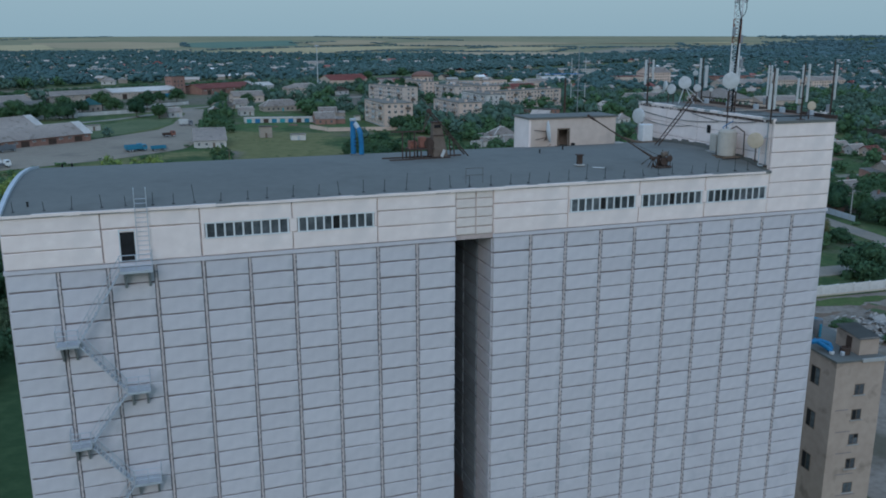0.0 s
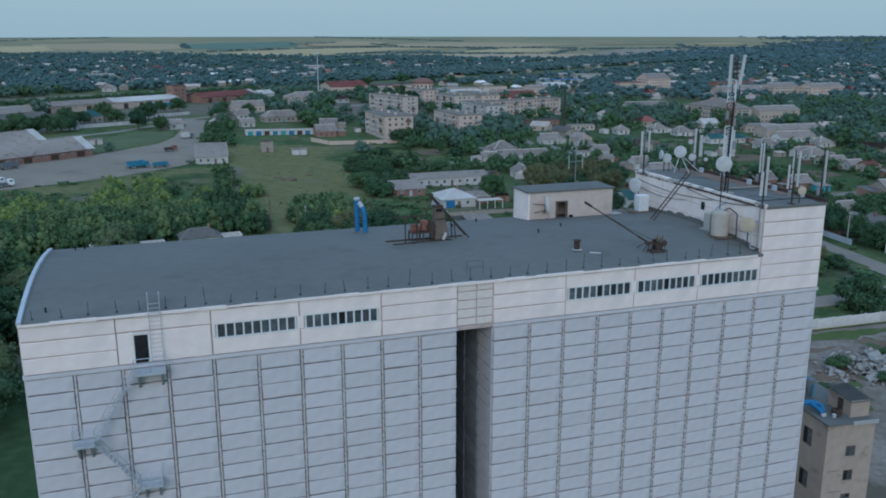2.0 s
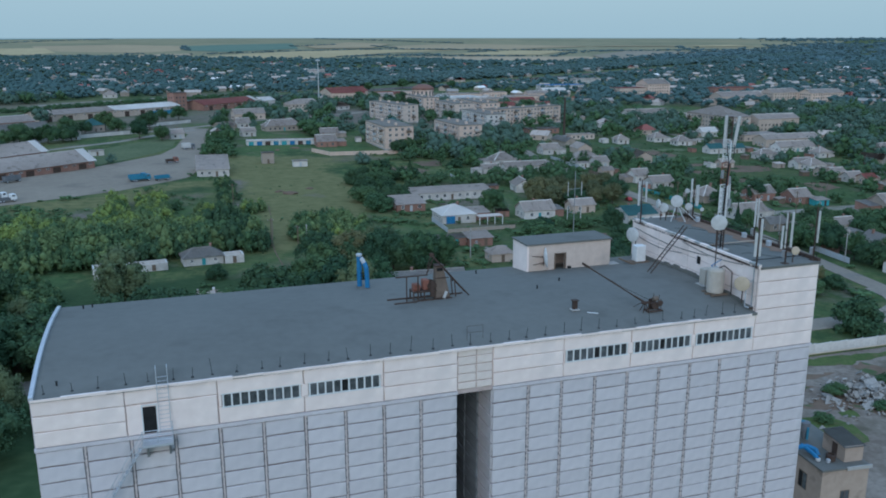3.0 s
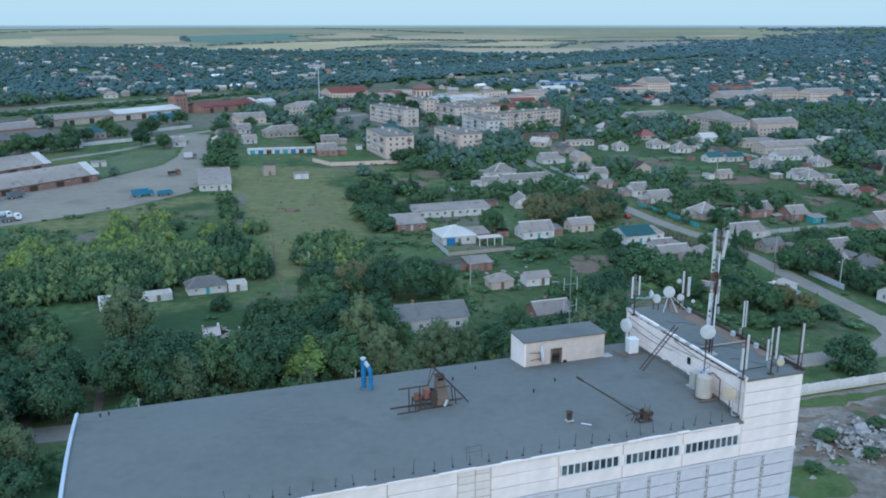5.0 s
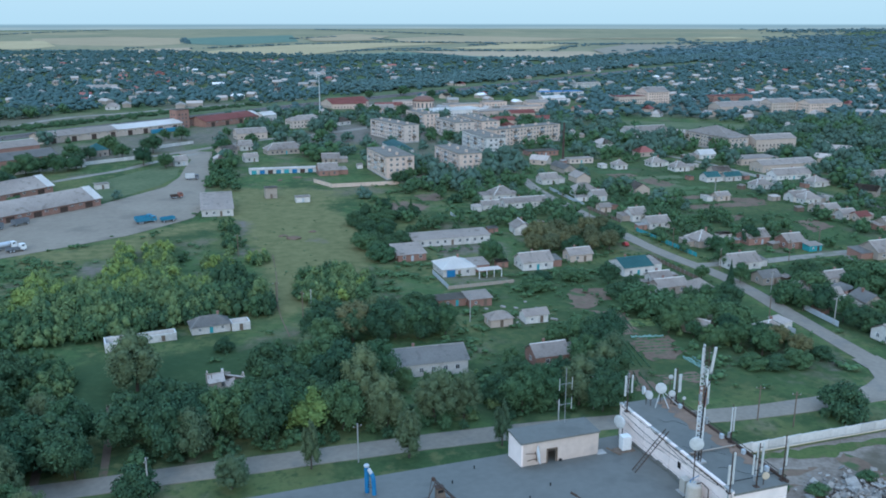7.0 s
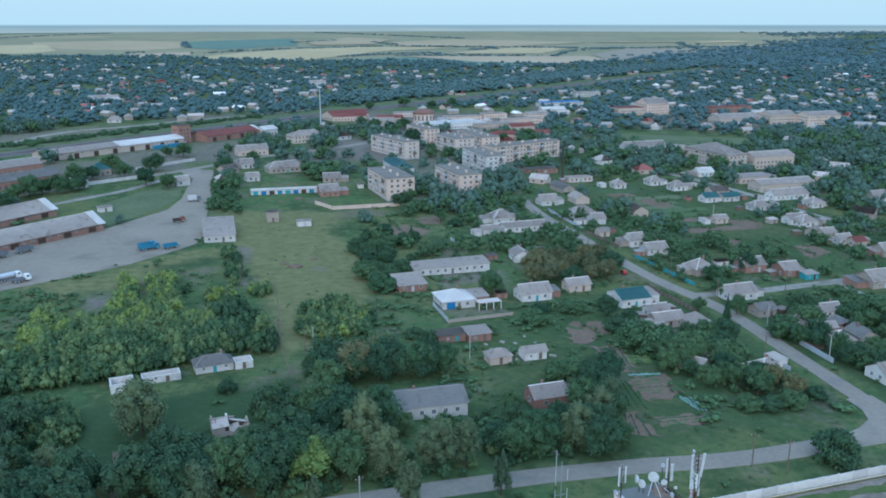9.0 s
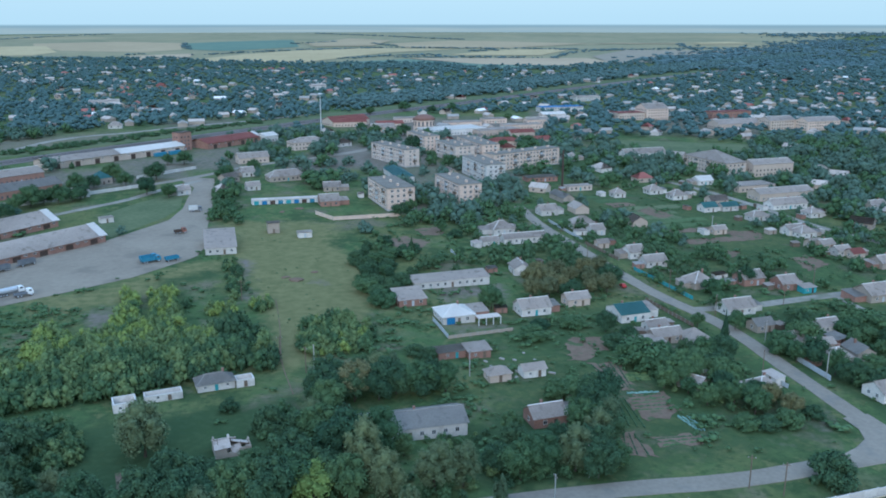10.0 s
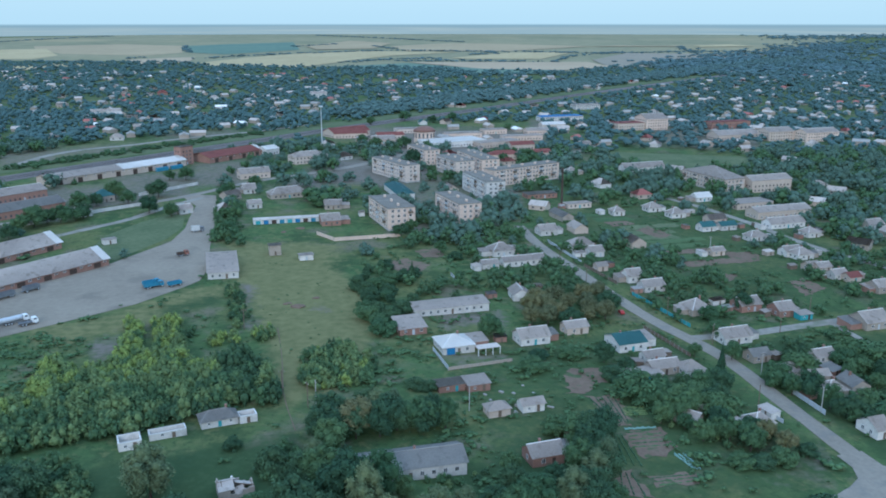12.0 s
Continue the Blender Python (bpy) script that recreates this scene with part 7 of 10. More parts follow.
def far_houses():
    rnd = random.Random(44)
    kinds = [("far plastered house with a grey slate roof", "plaster", "slate", 11, 8, "gable"), ("far white house with a hipped slate roof", "whitewash", "slate", 12, 9, "hip"), ("far pale brick house with a slate roof", "pale_brick", "slate", 11, 8, "gable"),
             ("far white house with a pale tin roof", "whitewash", "tin", 12, 8, "gable"), ("far brick house with a red roof", "pale_brick", "red_roof", 11, 9, "hip"), ("far white house with a teal roof", "whitewash", "teal_roof", 12, 8, "gable"), ("far long plastered shed with a slate roof", "plaster", "dark_slate", 18, 7, "gable")]
    made, placed = {}, []
    tries = 0
    while len(placed) < 161 and tries < 20000:
        tries += 1
        v = 420 + 1750 * rnd.random() ** 1.25
        u = rnd.uniform(-1, 1) * (v * 0.54 + 20)
        x, y = uv_to_xy(u, v)
        if not can_grow(x, y, 9) or any((x - a) ** 2 + (y - b) ** 2 < 21 ** 2 for a, b in placed):
            continue
        if 120 < u + 120 < 330 and 1150 > v > 1000:
            continue
        if inside(x, y, [(24, 372), (30, 280), (76, 300), (84, 412), (28, 440)]) or (v < 520 and -120 < u < 20):
            continue
        if v > 1650 + 0.4 * abs(u):
            continue
        placed.append((x, y))
        k = rnd.choices(range(7), weights=(34, 22, 20, 1, 8, 3, 5))[0]
        m = pose(x, y, ground_z(x, y), 0, 0, rnd.choice([0, 90, 35, -55]) + rnd.uniform(-8, 8))
        if k not in made:
            made[k] = small_house(*kinds[k])
            made[k].matrix_world = m
            ob = made[k]
        else:
            ob = copy_thing(made[k], m)
        keep_free(x, y, 0, 14, 11)


far_houses()


def distant_roofs():
    """The farthest houses, a few paces of wall and roof each, past counting."""
    rnd = random.Random(45)
    walls, roofs = bmesh.new(), {"slate": bmesh.new(), "dark_slate": bmesh.new(), "tin": bmesh.new(), "red_roof": bmesh.new()}
    n = 0
    for _ in range(9000):
        v = 800 + 1450 * rnd.random()
        u = rnd.uniform(-1, 1) * (v * 0.55)
        x, y = uv_to_xy(u, v)
        if n > 360 or v > 1750 + 0.35 * abs(u) or not off_roads(x, y, 8) or not free_of_buildings(x, y, 6) or math.hypot(x - 420, y - 620) < 70:
            continue
        n += 1
        L, D, e = rnd.uniform(9, 15), rnd.uniform(7, 9), rnd.uniform(2.8, 3.6)
        m = pose(x, y, ground_z(x, y), 0, 0, rnd.choice([0, 90, 37, -53]) + rnd.uniform(-8, 8))
        kind = rnd.choices(("slate", "dark_slate", "tin", "red_roof"), (5, 5, 0.4, 1))[0]
        keep_free(x, y, 0, 12, 10)
        for target, some in ((walls, ((-L / 2, -D / 2, -0.5), (L / 2, -D / 2, -0.5), (L / 2, D / 2, -0.5), (-L / 2, D / 2, -0.5), (-L / 2, -D / 2, e), (L / 2, -D / 2, e), (L / 2, D / 2, e), (-L / 2, D / 2, e))), (roofs[kind], ((-L / 2 - 0.4, -D / 2 - 0.4, e), (L / 2 + 0.4, -D / 2 - 0.4, e), (L / 2 + 0.4, D / 2 + 0.4, e), (-L / 2 - 0.4, D / 2 + 0.4, e), (-L / 2 - 0.4, 0, e + 2.2), (L / 2 + 0.4, 0, e + 2.2)))):
            q = [target.verts.new(m @ Vector(p)) for p in some]
            for f in ((0, 1, 5, 4), (1, 2, 6, 5), (2, 3, 7, 6), (3, 0, 4, 7)) if len(q) == 8 else ((0, 1, 5, 4), (2, 3, 4, 5), (1, 2, 5), (3, 0, 4), (3, 2, 1, 0)):
                target.faces.new([q[i] for i in f])
    tagged(part("distant_house_walls", walls, M["plaster"]), "pale walls of many distant small houses", "houses", "", "stuff")
    for kind, bm in roofs.items():
        tagged(part("distant_roofs", bm, M[kind]), "roofs of many distant small houses", "roofs", "", "stuff")


distant_roofs()


# ---- far woods and gardens, past counting ----
def far_trees(name, spots, mat, seed, label, lobes=6, tufts=55, size=0.11, shapes=("round",)):
    """Low trees far off: each a few lobes of leaf clumps, all in one mesh."""
    rnd = np.random.RandomState(seed)
    patterns = []
    for k in range(6):
        v, f = crown_geometry(shapes[k % len(shapes)], 1.0, 1.0, tufts, size, seed * 10 + k, 1, lobes)
        patterns.append((v, np.array(f)))
    allv, allf, base = [], [], 0
    for x, y, h, w in spots:
        v, f = patterns[rnd.randint(6)]
        a = rnd.uniform(0, 6.28)
        c, s = math.cos(a), math.sin(a)
        p = np.stack([x + (v[:, 0] * c - v[:, 1] * s) * w, y + (v[:, 0] * s + v[:, 1] * c) * w, ground_z(x, y) + v[:, 2] * h - 0.1 * h], 1)
        allv.append(p)
        allf.append(f + base)
        base += len(v)
    verts, faces = np.concatenate(allv), np.concatenate(allf)
    me = bpy.data.meshes.new(name)
    me.vertices.add(len(verts))
    me.vertices.foreach_set("co", verts.astype(np.float32).ravel())
    me.loops.add(len(faces) * 3)
    me.loops.foreach_set("vertex_index", faces.astype(np.int32).ravel())
    me.polygons.add(len(faces))
    me.polygons.foreach_set("loop_start", np.arange(0, len(faces) * 3, 3, dtype=np.int32))
    me.polygons.foreach_set("loop_total", np.full(len(faces), 3, dtype=np.int32))
    me.polygons.foreach_set("use_smooth", np.ones(len(faces), dtype=bool))
    me.update(calc_edges=True)
    me.validate()
    me.materials.append(M[mat])
    return tagged(new(name, me), label, "trees", "", "stuff")


def scatter(seed):
    rnd = random.Random(seed)
    spots = {"leaf_dark": JOINED[::2], "leaf_mid": JOINED[1::2], "hazy_town_leaf": [], "hazy_far_leaf": []}
    v = 330.0
    while v < 2450:
        half = v * 0.56 + 60
        step = 8.5 if v < 600 else (11 if v < 1000 else (16 if v < 1500 else 21))
        u = -half
        while u < half:
            uu, vv = u + rnd.uniform(-0.5, 0.5) * step, v + rnd.uniform(-0.5, 0.5) * step
            u += step
            x, y = uv_to_xy(uu, vv)
            dens = (0.52 if vv < 700 else 0.8) + 0.75 * noise.noise((x * 0.006, y * 0.006, 2)) + 0.4 * noise.noise((x * 0.03, y * 0.03, 5))
            if 60 < uu + 40 and vv < 640 and uu < 130:
                dens -= 0.1
            if vv > 1900 and inside(uu, vv, PLAIN):
                continue
            if vv > 1300 and 60 < uu < vv * 0.6 and vv < 1500 + 0.9 * uu:
                dens += 0.4
            if vv > 900 and uu > 0.27 * vv:
                dens += 0.25
            if 360 < vv < 720 and uu > 0.24 * vv:
                dens += 0.3
            if vv > 1000:
                dens += 0.35 * noise.noise((x * 0.009, y * 0.009, 21))
            if rnd.random() > dens or not can_grow(x, y, 2.5 if vv < 760 else 0.3):
                continue
            if vv < 420 and any((x - a) ** 2 + (y - b) ** 2 < 25 for a, b in PLANTED):
                continue
            if inside(x, y, [(24, 372), (30, 280), (26, 232), (60, 262), (76, 300), (84, 412), (28, 440)]):
                continue
            h = rnd.uniform(3.5, 7.5) if vv < 430 else (rnd.uniform(4.5, 12) if vv < 900 else rnd.uniform(5, 11 if vv < 1500 else 12))
            if vv < 760 and not off_roads(x, y, 2.5):
                continue
            if vv < 1150 and rnd.random() < (0.6 if uu > 0.3 * vv else 0.85) and hides(x, y, h):
                continue
            if -115 < x < 24 and 300 < y < 500 and rnd.random() < 0.9:
                continue
            w = h * rnd.uniform(0.8, 1.25) * (1 if vv < 760 else (1.35 if vv < 1500 else 1.7))
            spots["hazy_far_leaf" if vv > 760 else rnd.choice(["hazy_town_leaf", "hazy_town_leaf", "leaf_mid"] if vv > 380 else ["leaf_dark", "leaf_mid"])].append((x, y, h, w))
        v += step
    return spots


def thickets():
    """Young trees grown together in rows and masses, past counting."""
    rnd = random.Random(53)
    spots = {"leaf_lime": [], "leaf_fresh": [], "leaf_mid": [], "leaf_dark": []}
    zones = [  # outline, spacing, heights, width, share of lime, fresh, mid and dark
        ([(-43, 257), (-43, 269), (-39, 283), (-28.5, 271), (-18, 280), (-8, 279), (1.5, 277), (3, 271), (-16, 265), (-30, 256)], 2.0, 3.6, 6.0, 0.85, (6, 6, 1, 0)),
        ([(-16.6, 314), (-11.5, 311), (-13.5, 273), (-19.6, 273)], 1.9, 3.0, 5.0, 0.85, (6, 4, 1, 0)),
        ([(-7, 315), (0.4, 316), (1.4, 276), (-8, 276)], 1.9, 3.0, 5.2, 0.85, (6, 4, 1, 0)),
        ([(10, 292), (20, 294), (21, 287), (12, 285)], 1.8, 2.8, 4.4, 0.8, (7, 3, 0, 0)),
        ([(1, 299), (6, 303), (5, 296), (2, 292)], 1.8, 2.5, 4.0, 0.8, (0, 2, 4, 3)),
        ([(-64, 250), (-49, 250), (-36.6, 255), (-20.7, 260), (-5, 266), (11, 266), (12, 254), (-4, 252), (-20, 246), (-40, 240), (-64, 238)], 2.2, 4.6, 6.8, 0.82, (3, 8, 2, 0)),
        ([(-64, 238), (-40, 240), (-20, 246), (-4, 252), (12, 254), (13, 236), (4, 231.5), (-8.5, 226.5), (-20, 224), (-45, 223), (-64, 226)], 2.3, 5.0, 7.6, 0.8, (0, 6, 5, 1)),
        ([(11, 266), (22, 268), (28, 246), (27, 232), (14, 236)], 2.6, 5.5, 8.6, 0.75, (0, 1, 3, 6)),
        ([(27, 283), (34, 290), (33, 298), (26, 292)], 2.0, 3.0, 5.0, 0.75, (2, 5, 2, 1)),
        ([(22, 300), (27, 312), (27, 352), (22, 354), (20, 326)], 2.6, 1.8, 4.2, 0.9, (0, 2, 3, 4)),
        ([(-58, 203), (-45, 214), (-31, 215), (-23, 203), (-24, 190), (-47, 183)], 2.2, 2.6, 4.6, 0.9, (0, 6, 5, 1)),
        ([(35, 242), (40, 264), (54, 276), (63, 258), (59, 240), (46, 239)], 2.1, 2.6, 5.0, 0.8, (1, 5, 5, 1)),
        ([(-12, 153.5), (60, 151.5), (58, 160), (30, 172), (0, 176), (-13, 168)], 2.7, 1.6, 3.4, 1.0, (0, 2, 5, 4)),
        ([(40, 176), (62, 173), (74, 176), (68, 181), (36, 182)], 2.6, 1.4, 3.0, 1.0, (0, 2, 5, 3)),
        ([(28, 178), (34, 182), (32, 204), (24, 206), (14, 196), (22, 184)], 2.8, 1.6, 3.6, 1.0, (0, 1, 5, 4)),
        ([(62, 153), (64, 162), (76, 172), (98, 166), (95, 151.5)], 2.8, 1.4, 3.2, 1.0, (0, 2, 5, 4)),
        ([(-58, 154), (-30, 153), (-30, 178), (-38, 196), (-58, 196)], 3.0, 1.6, 3.6, 1.0, (0, 2, 5, 4)),
        ([(132, 180), (140, 172), (152, 168), (160, 176), (156, 196), (140, 205), (131, 206)], 3.0, 1.2, 3.0, 1.0, (0, 2, 5, 4))]
    for outline, spacing, low, high, wide, shares in zones:
        xs, ys = [p[0] for p in outline], [p[1] for p in outline]
        mine = []
        for _ in range(int((max(xs) - min(xs)) * (max(ys) - min(ys)) / spacing ** 2 * 4)):
            x, y = rnd.uniform(min(xs), max(xs)), rnd.uniform(min(ys), max(ys))
            if not inside(x, y, outline) or not free_of_buildings(x, y, 1.2) or any((x - a) ** 2 + (y - b) ** 2 < spacing ** 2 for a, b in mine):
                continue
            if noise.noise((x * 0.16, y * 0.16, 8)) < -0.34:
                continue
            mine.append((x, y))
            PLANTED.append((x, y))
            h = rnd.uniform(low, high) * (1 + 0.3 * noise.noise((x * 0.09, y * 0.09, 1)))
            mat = rnd.choices(("leaf_lime", "leaf_fresh", "leaf_mid", "leaf_dark"), shares)[0]
            spots[mat].append((x, y, h, h * wide * rnd.uniform(0.8, 1.25)))
    for mat, some in spots.items():
        far_trees("thicket", some, mat, 31, {"leaf_lime": "yellow-green young trees in a dense thicket", "leaf_fresh": "fresh green young trees in a dense thicket", "leaf_mid": "green young trees in a dense thicket", "leaf_dark": "dark green young trees in a dense thicket"}[mat], 7, 210, 0.06, ("tall", "round", "tall"))


thickets()
woods = scatter(77)
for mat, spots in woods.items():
    far_trees("garden_trees" if mat != "hazy_far_leaf" else "distant_woods", spots, mat, 5, {"leaf_dark": "dark green garden trees between the houses", "leaf_mid": "green garden trees between the houses", "hazy_town_leaf": "trees between the houses of the town, their green blued by haze", "hazy_far_leaf": "distant woods and gardens, their green paled by haze"}[mat], *((8, 130, 0.068, ("round", "tall", "round")) if mat != "hazy_far_leaf" else (3, 10, 0.09, ("round", "tall", "round"))))


BELT_LINES = [  # shelter belts between the far fields, across and along the view
    [(-1150, 2450), (-920, 2390)],
    [(-960, 2610), (-910, 2680)],
    [(-740, 2610), (-640, 2770), (-470, 2940)],
    [(-290, 2390), (-160, 2580), (-40, 2640), (20, 2480)],
    [(-470, 2940), (-170, 3120), (130, 3050), (180, 2910), (80, 2870)],
    [(-140, 2480), (70, 2480), (310, 2450), (400, 2770), (610, 3010)],
    [(130, 3050), (600, 2940), (850, 3040), (1090, 3040)],
    [(-1010, 3420), (-870, 2980)],
    [(-580, 3380), (-430, 3560)],
    [(-280, 3410), (-180, 3230)],
    [(-1940, 3650), (-1660, 4410)],
    [(-650, 4510), (80, 3730)],
    [(910, 3410), (840, 2970)],
    ]
FOREST = [(900, 2050, 1500, 2300, 260), (1250, 2450, 2000, 2700, 300), (1350, 2900, 2500, 3200, 420), (1400, 3400, 2700, 3800, 420), (1500, 4100, 2700, 4500, 300), (1050, 2600, 1300, 2900, 120), (520, 2130, 800, 2480, 170), (800, 2560, 1150, 2920, 170), (600, 1900, 1000, 2150, 150), (1180, 3050, 1500, 3380, 130)]


def tree_belts():
    """Shelter belts between the far fields and the forest on the far right slope."""
    rnd = random.Random(91)
    spots = []
    for line in BELT_LINES:
        for (u0, v0), (u1, v1) in zip(line, line[1:]):
            for _ in range(int(math.hypot(u1 - u0, (v1 - v0) * 0.5) / 5)):
                k = rnd.random()
                x, y = uv_to_xy(u0 + (u1 - u0) * k + rnd.gauss(0, 5), v0 + (v1 - v0) * k + rnd.gauss(0, 16))
                h = rnd.uniform(5, 8.5)
                spots.append((x, y, h, h * rnd.uniform(1.6, 3.0)))
    for u0, v0, u1, v1, n in FOREST:
        for _ in range(int(n * 1.6)):
            k = rnd.random()
            x, y = uv_to_xy(u0 + (u1 - u0) * k + rnd.gauss(0, 20), v0 + (v1 - v0) * k + rnd.gauss(0, 130))
            h = rnd.uniform(8, 13)
            spots.append((x, y, h, h * rnd.uniform(1.8, 3.2)))
    far_trees("shelter_belts", spots, "hazy_belt_leaf", 8, "shelter belts and woods between far fields, blued by haze", 1, 5, 0.18)


tree_belts()


def rail_belt():
    """The dense belt of trees along the far side of the railway."""
    rnd = random.Random(17)
    spots = []
    line = [(230, 985), (397, 1110), (521, 1200), (674, 1310), (1103, 1600), (1900, 2130)]
    for (ax, ay), (bx, by) in zip(line, line[1:]):
        L = math.hypot(bx - ax, by - ay)
        for _ in range(int(L * 0.9)):
            t, off = rnd.random(), rnd.uniform(0, 1) ** 1.3 * 75
            x, y = ax + (bx - ax) * t - (by - ay) / L * off, ay + (by - ay) * t + (bx - ax) / L * off
            h = rnd.uniform(7, 12)
            spots.append((x, y, h, h * rnd.uniform(1.2, 1.9)))
    far_trees("railway_trees", spots, "hazy_far_leaf", 9, "dense dark belt of trees along the railway", 3, 10, 0.1)


rail_belt()


def undergrowth():
    """Weeds, low scrub and hedges between trees and houses."""
    rnd = random.Random(33)
    spots = []
    while len(spots) < 2600:
        v = 150 + 330 * rnd.random() ** 0.8
        u = rnd.uniform(-1, 1) * (v * 0.53 + 10)
        x, y = uv_to_xy(u, v)
        d = noise.noise((x * 0.035, y * 0.035, 9)) + 0.5 * noise.noise((x * 0.12, y * 0.12, 4))
        if d < 0.12 + 0.3 * rnd.random() or not can_grow(x, y, 0.6) or edge_distance(x, y, DRY[0][0]) > -1:
            if rnd.random() > 0.02 or not can_grow(x, y, 0.6):
                continue
        if 96 < x < 172 and y < 240 and rnd.random() < 0.75:
            continue
        h = rnd.choice((0.4, 0.6, 0.8, 1.0, 1.5, 2.0)) * rnd.uniform(0.7, 1.2)
        spots.append((x, y, h, h * rnd.uniform(1.2, 2.6)))
    for axis, low, high, a0, a1 in (("y", 165, 460, 104, 330), ("x", 104, 330, 165, 460)):      # weedy bounds between the garden plots
        c = low
        while c < high:
            a = a0
            while a < a1:
                a += rnd.uniform(0.9, 2.4)
                b = c + rnd.gauss(0, 0.7)
                x, y = (a, b) if axis == "y" else (b, a)
                if noise.noise((x * 0.05, y * 0.05, 17)) < 0.02 or not free_of_buildings(x, y, 0.8) or not off_roads(x, y, -1.2):
                    continue
                h = rnd.choice((0.4, 0.5, 0.7, 0.9, 1.3, 1.9)) * rnd.uniform(0.7, 1.2)
                spots.append((x, y, h, h * rnd.uniform(1.1, 2.2)))
            c += rnd.uniform(10, 19)
    for _ in range(170):      # grass tufts on the open meadow
        x, y = rnd.uniform(28, 80), rnd.uniform(235, 430)
        if edge_distance(x, y, DRY[0][0]) > 1 and noise.noise((x * 0.06, y * 0.06, 3)) > -0.1:
            h = rnd.uniform(0.15, 0.5)
            spots.append((x, y, h, h * rnd.uniform(1.5, 3.5)))
    far_trees("undergrowth", spots, "leaf_mid", 15, "low green weeds and scrub between trees and houses", 1, 12, 0.15)


undergrowth()



# ---- things on the elevator roof ----
def roof_hut():
    x0, x1, y0, y1 = 32.45, 41.5, 71.4, 74.8
    z0, z1 = roof_z(y1) - 0.1, 40.1
    hut = thing("roof_hut", pose(0, 0, z0), "small flat-roofed cream hut with an open doorway on the roof", "hut")
    h = z1 - z0
    t = 0.2
    for name, b, mat in (("side_wall", (x0, x0 + t, y0, y1, 0, h), "white_panel"), ("side_wall", (x1 - t, x1, y0, y1, 0, h), "cream"), ("back_wall", (x0 + t, x1 - t, y1 - t, y1, 0, h), "cream"),
                         ("front_wall", (x0 + t, 35.5, y0, y0 + t, 0, h), "cream"), ("front_wall", (36.5, x1 - t, y0, y0 + t, 0, h), "cream"), ("lintel", (35.5, 36.5, y0, y0 + t, 2.05, h), "cream"), ("floor_slab", (x0 + t, x1 - t, y0 + t, y1 - t, 0.0, 0.2), "concrete")):
        part(name, boxes(b), M[mat], hut)
    for k in range(7):      # worn bricks showing through the plaster by the door
        part("bare_brick", boxes((34.0 + 0.19 * k, 34.17 + 0.19 * k, y0 - 0.012, y0 + 0.02, 0.25 + 0.12 * (k % 4), 0.33 + 0.12 * (k % 4))), M["brick"], hut)
    part("roof", boxes((x0 - 0.12, x1 + 0.12, y0 - 0.15, y1 + 0.1, h + 0.002, h + 0.14)), M["roof_felt"], hut, "grey felt roof slab")
    part("door_frame", boxes((35.36, 35.5, y0 - 0.06, y0 + 0.1, 0, 2.15), (36.5, 36.64, y0 - 0.06, y0 + 0.1, 0, 2.15), (35.5, 36.5, y0 - 0.06, y0 + 0.1, 2.05, 2.15)), M["wood"], hut)
    part("meter_box", bevelled(boxes((36.8, 37.15, y0 - 0.2, y0 - 0.005, 0.35, 0.75)), 0.02), M["dark"], hut, "small black box on the wall")
    dish = thing("satellite_dish", pose(33.95, y0 - 0.6, z0 + 1.95), "white satellite dish on a rusty wall bracket of the hut", "antenna")
    part("reflector", turned([(0.02, 0.0), (0.55, 0.06), (0.95, 0.2), (1.02, 0.24), (0.95, 0.25), (0.55, 0.12), (0.02, 0.06)], 24, axis=(0.95, -0.3, 0.1)), M["white_paint"], dish, smooth=True)
    part("bracket", rods([((0, 0, 0), (0.1, 0.74, 0)), ((0, 0, -0.6), (0.1, 0.74, -0.9)), ((0, 0, 0.1), (0, 0, -0.8)), ((-1.1, 0.3, 0.15), (0.1, 0.3, 0.0)), ((-0.9, 0.4, -0.75), (0.3, 0.2, -0.5))], 0.035, 5), M["rust"], dish)
    ant = thing("mast_antenna", pose(38.9, 74.4, z1 + 0.12), "thin mast antenna with two crossbars and dipole rods", "antenna")
    part("mast", rods([((0, 0, 0), (0, 0, 6.4))], 0.038, 6), M["radio_grey"], ant)
    for z in (2.2, 4.6):
        part("crossbar", rods([((-0.75, 0, z), (0.75, 0, z))], 0.028, 5), M["radio_grey"], ant)
        for x in (-0.75, 0.75):
            part("dipole", rods([((x, 0, z - 0.7), (x, 0, z + 0.7))], 0.032, 5), M["antenna"], ant)
    step = thing("paving_slab", pose(41.9, 71.6, roof_z(71.6)), "loose pale concrete slab lying by the hut", "slab")
    part("slab", bevelled(boxes((-0.55, 0.55, -0.5, 0.5, 0, 0.1)), 0.02), M["concrete"], step)


roof_hut()


